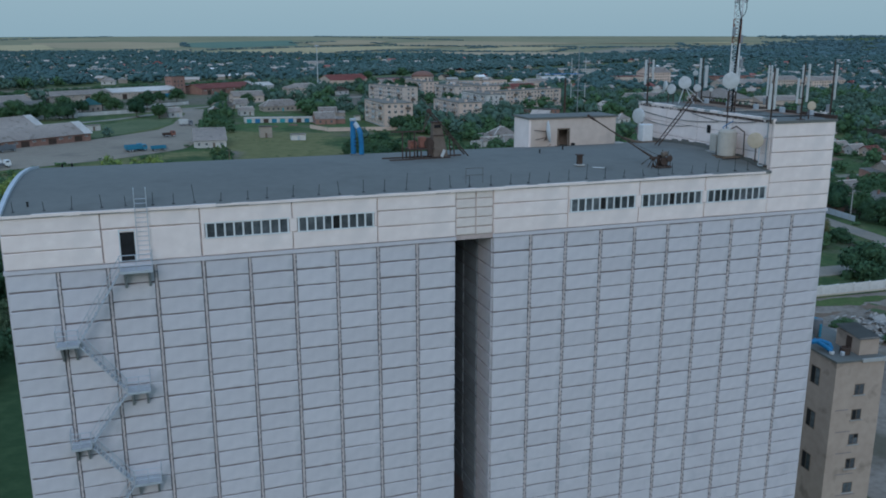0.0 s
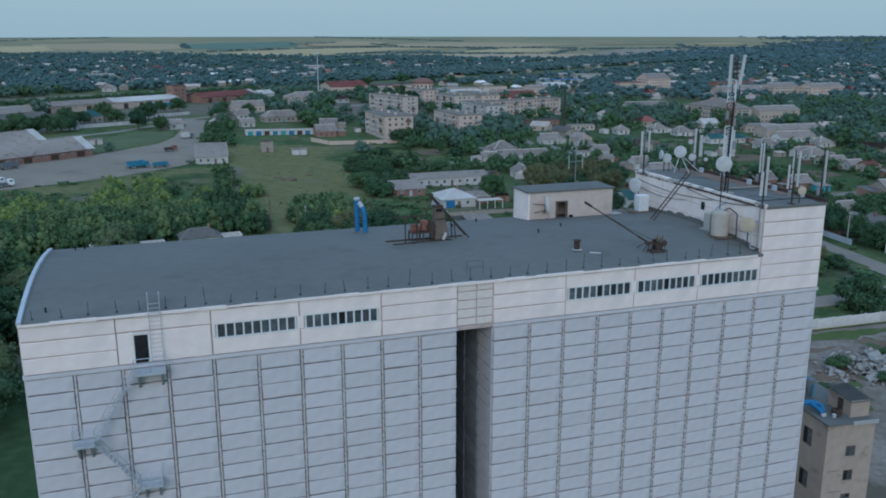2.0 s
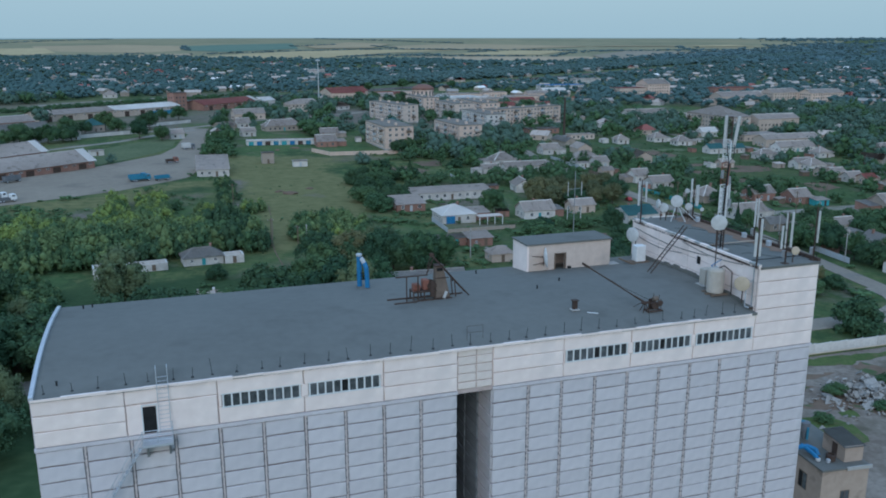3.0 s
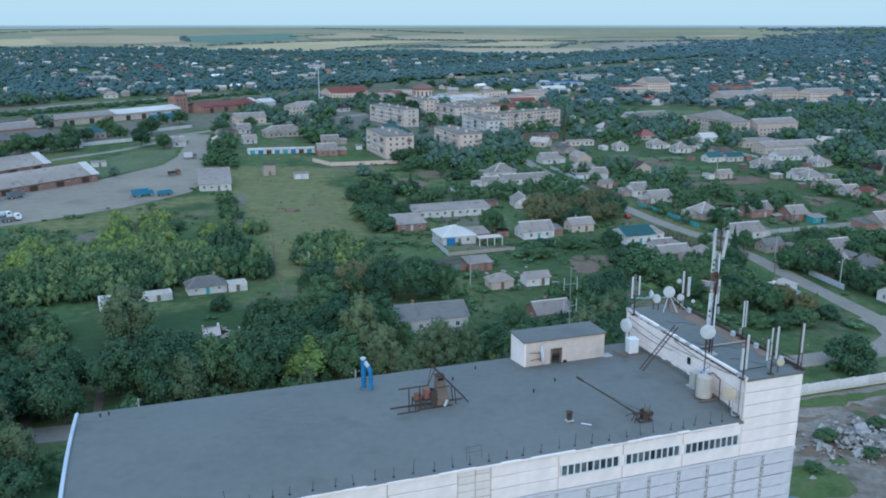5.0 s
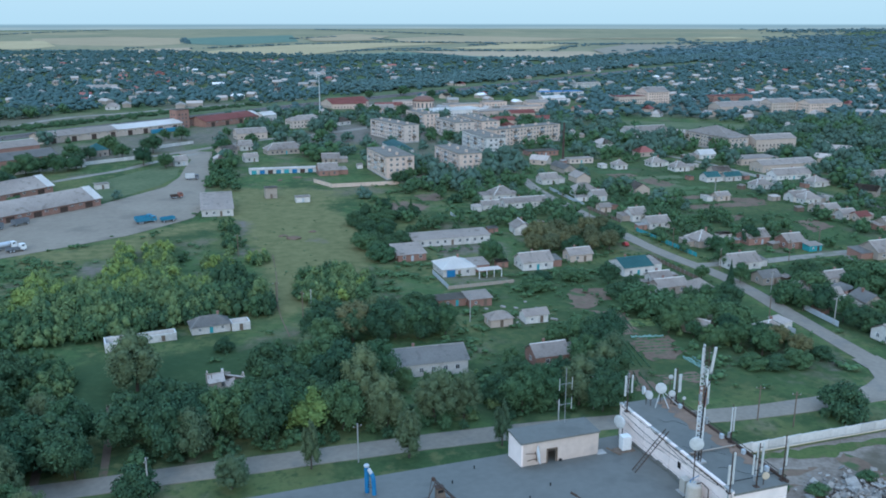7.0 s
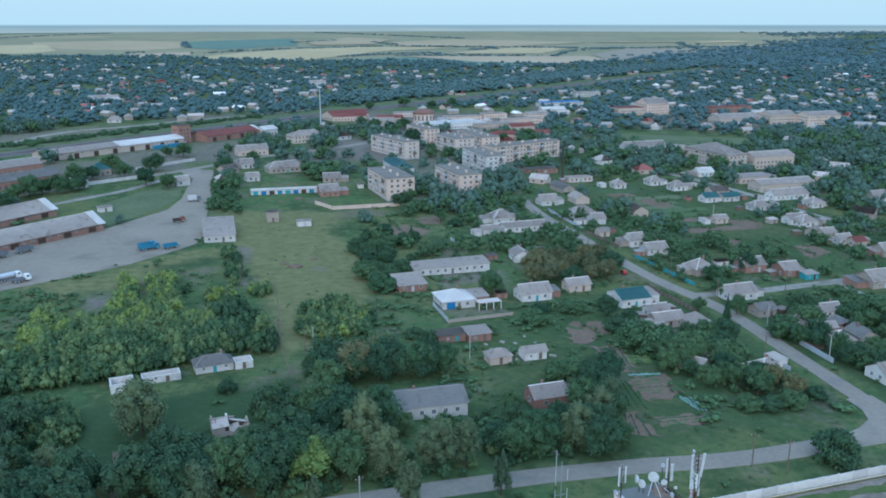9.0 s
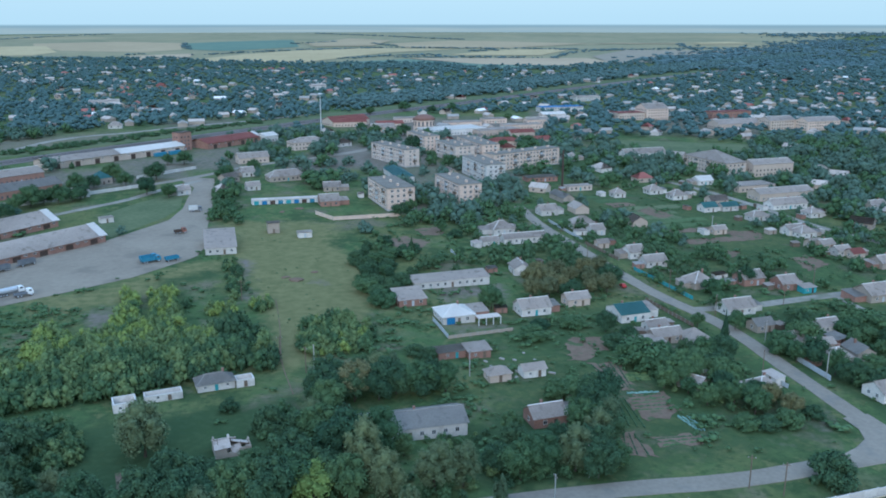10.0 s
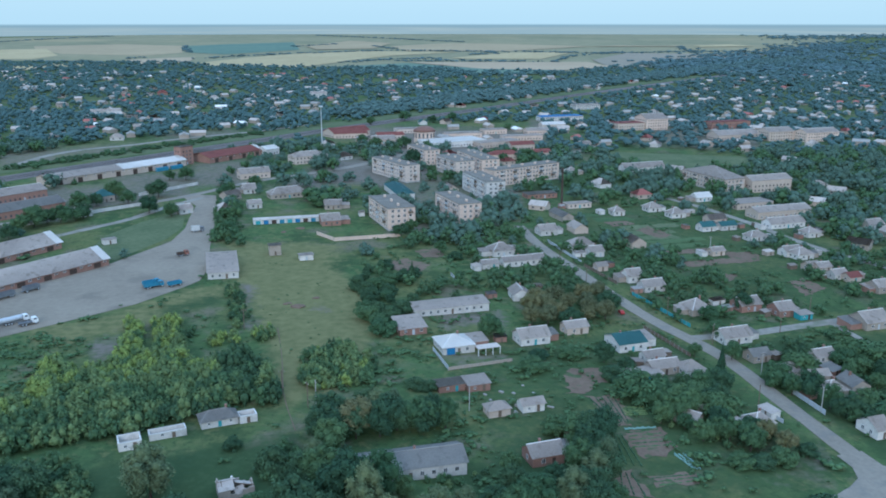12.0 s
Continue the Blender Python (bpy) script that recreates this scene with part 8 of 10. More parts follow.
def blue_duct():
    d = thing("air_duct", pose(16.2, 71.3, roof_z(71.3)), "bright blue twin air duct with a bent top", "duct")
    d.scale = (0.78, 0.78, 0.98)
    part("rear_pipe", turned([(0.29, -0.05), (0.3, 1.6), (0.33, 1.62), (0.33, 1.72), (0.3, 1.74), (0.3, 2.85), (0.26, 3.0)], 16, (-0.36, 0.35, 0)), M["blue_paint"], d)
    part("front_pipe", tube([(0.36, -0.5, 0.0), (0.34, -0.48, 1.2), (0.28, -0.42, 1.95), (0.12, -0.2, 2.35)], 0.27, 14), M["blue_paint"], d)
    part("elbow", tube([(0.13, -0.21, 2.33), (0.0, -0.05, 2.55), (-0.16, 0.15, 2.75)], 0.24, 14), M["fence_grey"], d, "pale bare metal elbow with worn paint")
    part("cap", turned([(0.32, 2.98), (0.36, 3.03), (0.36, 3.16), (0.3, 3.2), (0.05, 3.22)], 16, (-0.36, 0.35, 0)), M["fence_grey"], d, "pale cap")
    for z in (0.8, 1.1, 1.4):
        part("clamp", rods([((-0.3, 0.1, z), (0.32, -0.5, z))], 0.035, 5), M["dark"], d)
    part("curb", boxes((-0.7, 0.5, -1.0, 0.75, -0.1, 0.1)), M["roof_felt"], d)


blue_duct()


def old_winch():
    """The rusty hoist with its hopper, motor deck and slanting rails."""
    w = thing("roof_hoist", pose(0, 65.1, roof_z(65.1)), "rusty hoist frame with hopper, motor and slanting rails", "hoist")
    for x0, x1, y in ((16.9, 19.0, 0.5), (17.2, 19.2, -0.75), (19.0, 23.7, 0.5), (19.2, 22.4, -0.55)):
        part("base_beam", boxes((x0, x1, y - 0.05, y + 0.05, 0.0, 0.1)), M["rust"], w)
    for x, z in ((18.35, 2.2), (19.35, 2.2)):
        part("post", boxes((x - 0.045, x + 0.045, -0.55, -0.46, 0.0, z)), M["rust"], w)
    part("top_bar", boxes((17.4, 20.2, -0.56, -0.45, 2.2, 2.3)), M["rust"], w)
    part("deck", boxes((18.9, 21.0, -0.6, 0.6, 0.75, 0.86)), M["rust"], w)
    for x in (18.95, 19.9, 20.8):
        for y in (-0.52, 0.5):
            part("deck_leg", boxes((x - 0.05, x + 0.05, y - 0.05, y + 0.05, 0.1, 0.75)), M["rust"], w)
    part("motor", turned([(0.1, 0), (0.27, 0.04), (0.29, 0.3), (0.29, 0.6), (0.16, 0.7)], 14, (18.95, -0.15, 1.16), (1, 0, 0)), M["rust_red"], w, "faded red motor")
    part("motor_fins", boxes(*((18.98 + 0.12 * k, 19.03 + 0.12 * k, -0.46, 0.16, 0.87, 1.47) for k in range(5))), M["rust_red"], w)
    part("gearbox", bevelled(boxes((19.85, 20.4, -0.35, 0.35, 0.87, 1.75)), 0.06), M["rust_red"], w, "faded red gearbox")
    part("drum", turned([(0.42, 0), (0.42, 0.06), (0.22, 0.08), (0.22, 0.72), (0.42, 0.74), (0.42, 0.8)], 16, (20.62, -0.45, 1.2), (0, 1, 0)), M["rust"], w)
    part("chain_guard", boxes((20.45, 20.75, -0.62, -0.54, 0.3, 1.7)), M["rust"], w)
    hop = bmesh.new()
    lo = [hop.verts.new(p) for p in ((20.95, -0.45, 0.1), (22.25, -0.45, 0.1), (22.25, 0.55, 0.1), (20.95, 0.55, 0.1))]
    hi = [hop.verts.new(p) for p in ((21.0, -0.25, 2.8), (21.7, -0.25, 2.8), (21.7, 0.35, 2.8), (21.0, 0.35, 2.8))]
    hop.faces.new(lo[::-1])
    hop.faces.new(hi)
    for i in range(4):
        hop.faces.new((lo[i], lo[(i + 1) % 4], hi[(i + 1) % 4], hi[i]))
    part("hopper", bevelled(hop, 0.03), M["hopper_brown"], w, "brown weathered hopper box")
    for z, a in ((0.9, 0.32), (1.8, 0.16)):
        part("hopper_band", boxes((20.93, 22.25 - a * 0.9 + 0.04, -0.46 + a * 0.4, -0.4 + a * 0.4, z, z + 0.07)), M["rust"], w)
    part("hopper_cap", boxes((20.95, 21.75, -0.3, 0.4, 2.801, 2.92)), M["rust"], w)
    part("hopper_mouth", boxes((21.1, 21.6, -0.36, -0.26, 2.45, 2.7)), M["dark"], w)
    for y in (-0.5, 0.45):
        part("slant_rail", rods([((20.75, y, 3.75), (23.95, y, 0.1))], 0.06, 5), M["rust"], w)
    part("stay", rods([((20.75, -0.5, 3.75), (20.1, -0.5, 2.3))], 0.045, 5), M["rust"], w)
    part("stay", rods([((20.75, 0.45, 3.75), (20.1, -0.5, 2.3))], 0.03, 5), M["rust"], w)
    part("pulley", turned([(0.06, -0.12), (0.2, -0.1), (0.14, 0), (0.2, 0.1), (0.06, 0.12)], 12, (20.75, 0, 3.8), (0, 1, 0)), M["rust"], w)
    for y in (-0.5, 0.45):
        part("prop", rods([((22.75, y, 0.1), (22.6, y, 1.65))], 0.055, 5), M["rust"], w)
    part("cross_tie", rods([((20.75, -0.5, 3.75), (20.75, 0.45, 3.75)), ((22.6, -0.5, 1.65), (22.6, 0.45, 1.65))], 0.045, 5), M["rust"], w)
    flap = part("flap", boxes((-0.12, 0.12, -0.03, 0.03, 0, 0.62)), M["antenna"], w, "pale metal flap")
    flap.location, flap.rotation_euler = (21.6, -0.66, 0.12), (0, radians(24), 0)


old_winch()


def jib_crane():
    j = thing("jib_hoist", pose(37.3, 57.3, roof_z(57.3)), "rusty cable winch with a long slanting jib", "hoist")
    for y in (-0.36, 0.3):
        part("skid", boxes((-0.35, 1.05, y - 0.05, y + 0.05, 0, 0.1)), M["rust"], j)
    part("cross_member", boxes((-0.3, -0.18, -0.31, 0.25, 0.02, 0.12), (0.85, 0.97, -0.31, 0.25, 0.02, 0.12)), M["rust"], j)
    for x, y in ((-0.75, -0.3), (-0.75, 0.25), (-0.2, -0.33), (-0.2, 0.27)):
        part("leg", rods([((x, y, 0), (-0.42, y * 0.3, 0.72))], 0.04, 5), M["rust"], j)
    part("yoke", bevelled(boxes((-0.75, -0.05, -0.14, 0.12, 0.66, 0.86)), 0.04), M["rust"], j)
    part("drum", turned([(0.34, 0), (0.34, 0.04), (0.2, 0.06), (0.22, 0.28), (0.2, 0.5), (0.34, 0.52), (0.34, 0.56)], 18, (0.42, -0.3, 0.5), (0, 1, 0)), M["rust"], j, "drum wound with brown cable")
    part("cheek_plate", bevelled(boxes((0.12, 0.8, 0.3, 0.34, 0.1, 0.95)), 0.05), M["rust"], j)
    part("motor", turned([(0.08, 0), (0.2, 0.03), (0.21, 0.42), (0.08, 0.46)], 12, (0.25, -0.1, 1.02), (1, 0, 0.12)), M["hopper_brown"], j)
    part("gear_cover", turned([(0.05, 0), (0.26, 0.02), (0.26, 0.1), (0.1, 0.13)], 14, (0.78, -0.34, 0.72), (0, -1, 0)), M["rust"], j)
    for x, y, h, lean in ((0.98, 0.2, 1.25, 0.06), (0.95, -0.3, 1.05, -0.05), (0.5, 0.32, 1.35, 0.1)):
        part("lever", rods([((x, y, 0.1), (x + lean, y, h))], 0.028, 5), M["rust"], j)
    part("jib", rods([((-0.5, 0, 0.8), (-5.25, 1.85, 4.0))], 0.06, 6), M["rust"], j)
    part("jib_sleeve", rods([((-0.35, -0.05, 0.72), (-1.3, 0.31, 1.34))], 0.09, 6), M["rust"], j)
    part("jib_head", rods([((-4.85, 1.7, 3.74), (-5.4, 1.9, 4.1))], 0.11, 6), M["rust"], j)
    part("cable", tube([(0.35, 0, 0.78), (-2.0, 0.7, 1.95), (-5.0, 1.78, 3.8)], 0.015, 4), M["dark"], j)
    part("stay", rods([((-0.6, 0.1, 0.8), (-0.9, 1.2, 0.02))], 0.03, 5), M["rust"], j)


jib_crane()


def small_roof_things():
    v = thing("roof_vent", pose(31.2, 58.9, roof_z(58.9)), "short brown vent stack on a pale base", "vent")
    v.scale = (0.72, 0.72, 0.78)
    part("base", bevelled(boxes((-0.5, 0.5, -0.4, 0.4, 0, 0.16)), 0.04), M["concrete"], v, "pale concrete base")
    part("shaft", bevelled(boxes((-0.26, 0.26, -0.24, 0.24, 0.16, 1.05)), 0.03), M["rust"], v)
    part("hood", bevelled(boxes((-0.38, 0.38, -0.34, 0.34, 1.051, 1.15)), 0.02), M["rust"], v)
    pl = thing("plank", pose(32.4, 58.0, roof_z(58.0), 0, 0, -38), "pale board lying on the roof", "board")
    part("board", boxes((-0.45, 0.45, -0.06, 0.06, 0.01, 0.05)), M["white_paint"], pl)
    # lightning rods along the eave
    x = XL + 0.8
    k = 0
    while x < XT - 0.6:
        h = random.uniform(0.55, 0.95) if k % 9 != 7 else 1.2
        rod = thing("eave_rod", pose(x, YF + 0.35 + random.uniform(0, 0.25), roof_z(YF + 0.4) - 0.02, random.uniform(-5, 5), random.uniform(-6, 6), 0), "thin dark steel rod standing at the roof edge", "rod", "rods along the eave")
        part("shaft", rods([((0, 0, 0), (0, 0, h))], 0.018, 5), M["dark"], rod)
        part("foot", boxes((-0.09, 0.09, -0.09, 0.09, 0, 0.06)), M["dark"], rod)
        x += random.uniform(1.2, 1.75)
        k += 1
    fr = thing("pipe_frame", pose(20.6, 56.0, roof_z(56.0)), "thin bent pipe frame at the roof edge", "frame")
    part("pipe", rods([((0, 0, 0), (0, 0, 1.1)), ((1.3, 0, 0), (1.3, 0, 1.1)), ((0, 0, 1.1), (1.3, 0, 1.1)), ((0, 0, 0.6), (1.3, 0, 0.6))], 0.014, 5), M["rust"], fr)
    for x, y in ((33.5, 66.5), (30.5, 64.8), (24.5, 70.5), (27.8, 73.0), (-8.2, 56.4), (-7.6, 73.6), (-6.9, 73.9)):
        p = thing("roof_pipe", pose(x, y, roof_z(y) - 0.02), "short dark pipe stub in the roof", "pipe", "pipe stubs on the roof")
        part("stub", turned([(0.06, 0), (0.06, 0.26), (0.09, 0.28), (0.09, 0.32), (0.03, 0.33)], 10), M["dark"], p)


small_roof_things()


# ---- the head roof: mast, dishes and panel antennas ----
def lattice_mast():
    m = thing("lattice_mast", pose(46.85, 61.2, Z_HEAD), "tall red and white lattice mast with panel antennas on top", "mast")
    h, r = 11.9, 0.41
    legs = [(r * math.cos(a), r * math.sin(a)) for a in (0.35, 0.35 + 2.094, 0.35 + 4.189)]
    paint = ("rust", "white_paint", "white_paint", "rust_red", "white_paint", "rust")
    for k in range(6):
        z0, z1 = h * k / 6, h * (k + 1) / 6
        for x, y in legs:
            part("leg_section", rods([((x, y, z0), (x, y, z1))], 0.05, 5), M[paint[k]], m)
        for i in range(4):
            for j in range(3):
                (ax, ay), (bx, by) = legs[j], legs[(j + 1) % 3]
                za, zb = z0 + (z1 - z0) * i / 4, z0 + (z1 - z0) * (i + 1) / 4
                part("brace", rods([((ax, ay, za), (bx, by, zb))], 0.025, 4), M[paint[k]], m)
                part("brace", rods([((ax, ay, zb), (bx, by, zb))], 0.025, 4), M[paint[k]], m)
    part("base_plate", boxes((-0.55, 0.55, -0.55, 0.55, 0, 0.14)), M["concrete"], m)
    for x, y, lean, turn in ((-0.52, -0.1, 0.0, 10), (0.42, -0.18, 6.5, -20), (0.1, 0.55, 2.0, 90)):
        p = part("panel_antenna", bevelled(boxes((-0.14, 0.14, -0.07, 0.07, 0, 2.75)), 0.035), M["antenna"], m)
        p.matrix_basis = pose(x, y, h - 2.65, 0, lean, turn)
        part("clamp", rods([((x * 0.6, y * 0.6, h - 2.3), (x, y, h - 2.3)), ((x * 0.6, y * 0.6, h - 0.5), (x, y, h - 0.5))], 0.035, 5), M["galv"], m)
    part("cable_run", tube([(-0.3, -0.36, 0.3), (-0.3, -0.4, 3.0), (-0.2, -0.4, 6.0), (-0.12, -0.42, 8.0)], 0.07, 6), M["dark"], m, "bundle of black cables up the mast")
    for sx in (-1, 1):
        part("cable_fork", tube([(-0.12, -0.42, 8.0), (0.2 * sx, -0.42, 8.35), (0.36 * sx, -0.4, 8.8), (0.38 * sx, -0.34, 9.5)], 0.035, 5), M["dark"], m)
    for x, y, z in ((0.5, -0.1, 4.3), (-0.48, -0.1, 6.9), (0.45, 0.1, 6.3)):
        part("radio_box", bevelled(boxes((x - 0.13, x + 0.13, y - 0.09, y + 0.09, z - 0.35, z + 0.35)), 0.03), M["radio_grey"], m)


lattice_mast()


def panel_post(x, y, panels, h0, h1, foot=Z_HEAD, boxes_low=1, turn=0.0, lean=0):
    """A post with upright sector antennas and radio boxes."""
    p = thing("sector_antenna", pose(x, y, foot, 0, 0, turn), "rusty steel post with tall white panel antennas and radio units", "antenna", "panel antennas on the head roof")
    part("post", rods([((0, 0, 0), (0, 0, h1 - foot + 0.25))], 0.055, 7), M["rust"], p)
    part("foot_plate", boxes((-0.25, 0.25, -0.25, 0.25, 0, 0.06)), M["rust"], p)
    for k, (dx, dy, a, b, w) in enumerate(panels):
        part("panel", bevelled(boxes((dx - w * 0.37, dx + w * 0.37, dy - 0.07, dy + 0.07, h0 - foot + a, h1 - foot + b)), 0.035), M["antenna"], p)
        for z in (h0 - foot + a + 0.4, h1 - foot + b - 0.4):
            part("bracket", rods([((0, 0, z), (dx, dy, z))], 0.035, 5), M["dark"], p)
    for k in range(boxes_low):
        part("radio_unit", bevelled(boxes((-0.2, 0.2, 0.08, 0.32, 0.5 + 0.7 * k, 1.1 + 0.7 * k)), 0.03), M["radio_grey"], p)
    part("cable", rods([((0.07, 0, 0.05), (0.07, 0, h0 - foot + 0.3))], 0.03, 5), M["dark"], p)
    return p


panel_post(45.9, 73.2, [(-0.32, 0, 0, 0, 0.28), (0.15, 0.25, 0.2, 0.15, 0.26), (0.5, 0, 0.3, 0, 0.26)], 42.9, 45.3)
panel_post(52.0, 73.0, [(-0.3, 0, 0, 0.2, 0.28), (0.35, -0.1, -0.4, -0.5, 0.5)], 42.9, 45.2)
panel_post(52.2, 68.3, [(-0.35, 0, -0.2, -0.4, 0.42), (0.2, 0.15, 0, 0.1, 0.28), (0.55, 0, 0.1, 0.1, 0.26)], 43.0, 45.6)
panel_post(52.2, 63.4, [(-0.13, -0.1, 0, 0, 0.2), (0.16, -0.1, 0, 0, 0.2)], 42.3, 45.0)
panel_post(46.1, 55.3, [(-0.3, -0.1, -0.4, -1.0, 0.34), (0.15, -0.1, -0.4, 0.2, 0.28)], 42.3, 44.9, boxes_low=0)
panel_post(49.1, 55.4, [(-0.48, 0.05, -0.2, -0.9, 0.24), (-0.05, 0.1, -0.2, 0.1, 0.24), (0.42, 0, -0.1, 0.2, 0.28)], 42.5, 45.2)
panel_post(52.2, 55.6, [(0.25, 0, -0.2, -0.1, 0.24)], 42.7, 45.4)


def dish(x, y, z, r, face, label, post=None, back=0.5, foot=Z_HEAD, mat="antenna"):
    d = thing("dish_antenna", pose(x, y, z), label, "antenna", "dishes on the elevator head")
    prof = [(0.03, -back * r), (r * 0.5, -back * r * 0.95), (r * 0.92, -0.18 * r), (r, 0.0), (r * 1.0, 0.16 * r), (r * 0.93, 0.2 * r), (r * 0.5, 0.27 * r), (0.03, 0.3 * r)]
    part("drum", turned(prof, 24, axis=face), M[mat], d, smooth=False)
    f = Vector(face).normalized()
    b = -f * (back * r + 0.12)
    part("mount", rods([(tuple(-f * back * r * 0.9), tuple(b))], 0.06, 6), M["galv"], d)
    if post is not False:
        low = (foot if post is None else post) - z
        part("pole", rods([((b.x, b.y, low), (b.x, b.y, 0.45 * r))], 0.05, 7), M["rust"], d)
    return d


dish(45.3, 59.6, 43.95, 0.68, (-0.5, -0.85, 0.0), "large white drum dish on a pole beside the head wall", post=38.2)
dish(50.4, 73.6, 43.0, 0.62, (-0.55, -0.8, 0.1), "white drum dish on a splayed stand")
dish(48.6, 74.3, 42.7, 0.48, (-0.9, 0.3, 0.1), "small white drum dish on the head roof")
dish(48.9, 73.6, 42.4, 0.5, (-0.9, -0.35, 0.05), "small pale drum dish on the head roof")
dish(51.4, 72.9, 42.5, 0.38, (-0.4, -0.9, 0.0), "small round white dish on the head roof")
dish(52.0, 74.2, 43.9, 0.26, (-0.4, -0.9, 0.0), "tiny round white dish on a tall pole")
dish(52.1, 71.6, 42.4, 0.2, (-0.4, -0.9, 0.0), "tiny round white dish near the parapet")
dish(45.1, 73.2, 39.9, 0.75, (-0.95, -0.3, 0.0), "white radome dish on the head wall", post=38.0)
dish(45.4, 56.0, 39.4, 0.64, (-0.75, -0.65, 0.0), "cream drum dish on the head wall", post=37.6, mat="dish_cream")
dish(49.9, 55.2, 42.1, 0.36, (-0.2, -0.95, 0.1), "small round cream dish among the panels", mat="dish_cream")
stand = thing("dish_stand", pose(50.6, 73.9, Z_HEAD), "splayed pale pipe stand of a dish", "stand")
part("leg", rods([((0, 0, 1.7), (1.6, -1.2, 0))], 0.05, 6), M["antenna"], stand)
part("leg", rods([((0, 0, 1.7), (-1.2, -0.9, 0))], 0.05, 6), M["antenna"], stand)
part("leg", rods([((0, 0, 1.7), (0.1, -1.6, 0))], 0.05, 6), M["antenna"], stand)


def head_details():
    """Felt turned up along the head wall, silt by the parapet and loose cables over the head."""
    y = YF + 0.3
    while y < YB - 0.5:
        w = random.uniform(0.5, 1.3)
        part("felt_upstand", boxes((XT - 0.2 - random.uniform(0, 0.25), XT - 0.06, y, min(y + w, YB - 0.3), Z_ROOF - 0.2 + DZ, roof_z(y) + random.uniform(0.12, 0.4) + DZ)), M["roof_felt"], elevator)
        y += w + 0.02
    for y0, y1, x0 in ((58.2, 66.5, 51.0), (66.2, 74.6, 50.2)):
        bm = bmesh.new()
        n = 14
        near = [(x0 + random.uniform(-0.4, 0.7) + (0.8 if i in (0, n) else 0), y0 + (y1 - y0) * i / n) for i in range(n + 1)]
        rows = [[bm.verts.new((a, b, Z_HEAD + 0.03 + DZ)), bm.verts.new((52.2, b, Z_HEAD + 0.05 + DZ))] for a, b in near]
        for p, q in zip(rows, rows[1:]):
            bm.faces.new((p[0], p[1], q[1], q[0]))
        part("silt_patch", bm, M["silt"], elevator, "reddish brown silt washed against the parapet")
    rnd = random.Random(7)
    for k in range(4):
        x, y = rnd.uniform(47, 49.5), rnd.uniform(57, 73)
        x2, y2 = rnd.uniform(50, 52), y + rnd.uniform(-3, 3)
        cb = thing("roof_cable", pose(0, 0, Z_HEAD + 0.03), "loose dark cable lying over the head roof", "cable", "cables on the head roof")
        pts = [(x + (x2 - x) * i / 6, y + (y2 - y) * i / 6 + 0.4 * math.sin(i * 1.3 + k), 0) for i in range(7)]
        part("run", tube(pts, 0.014, 5), M["dark"], cb)


head_details()


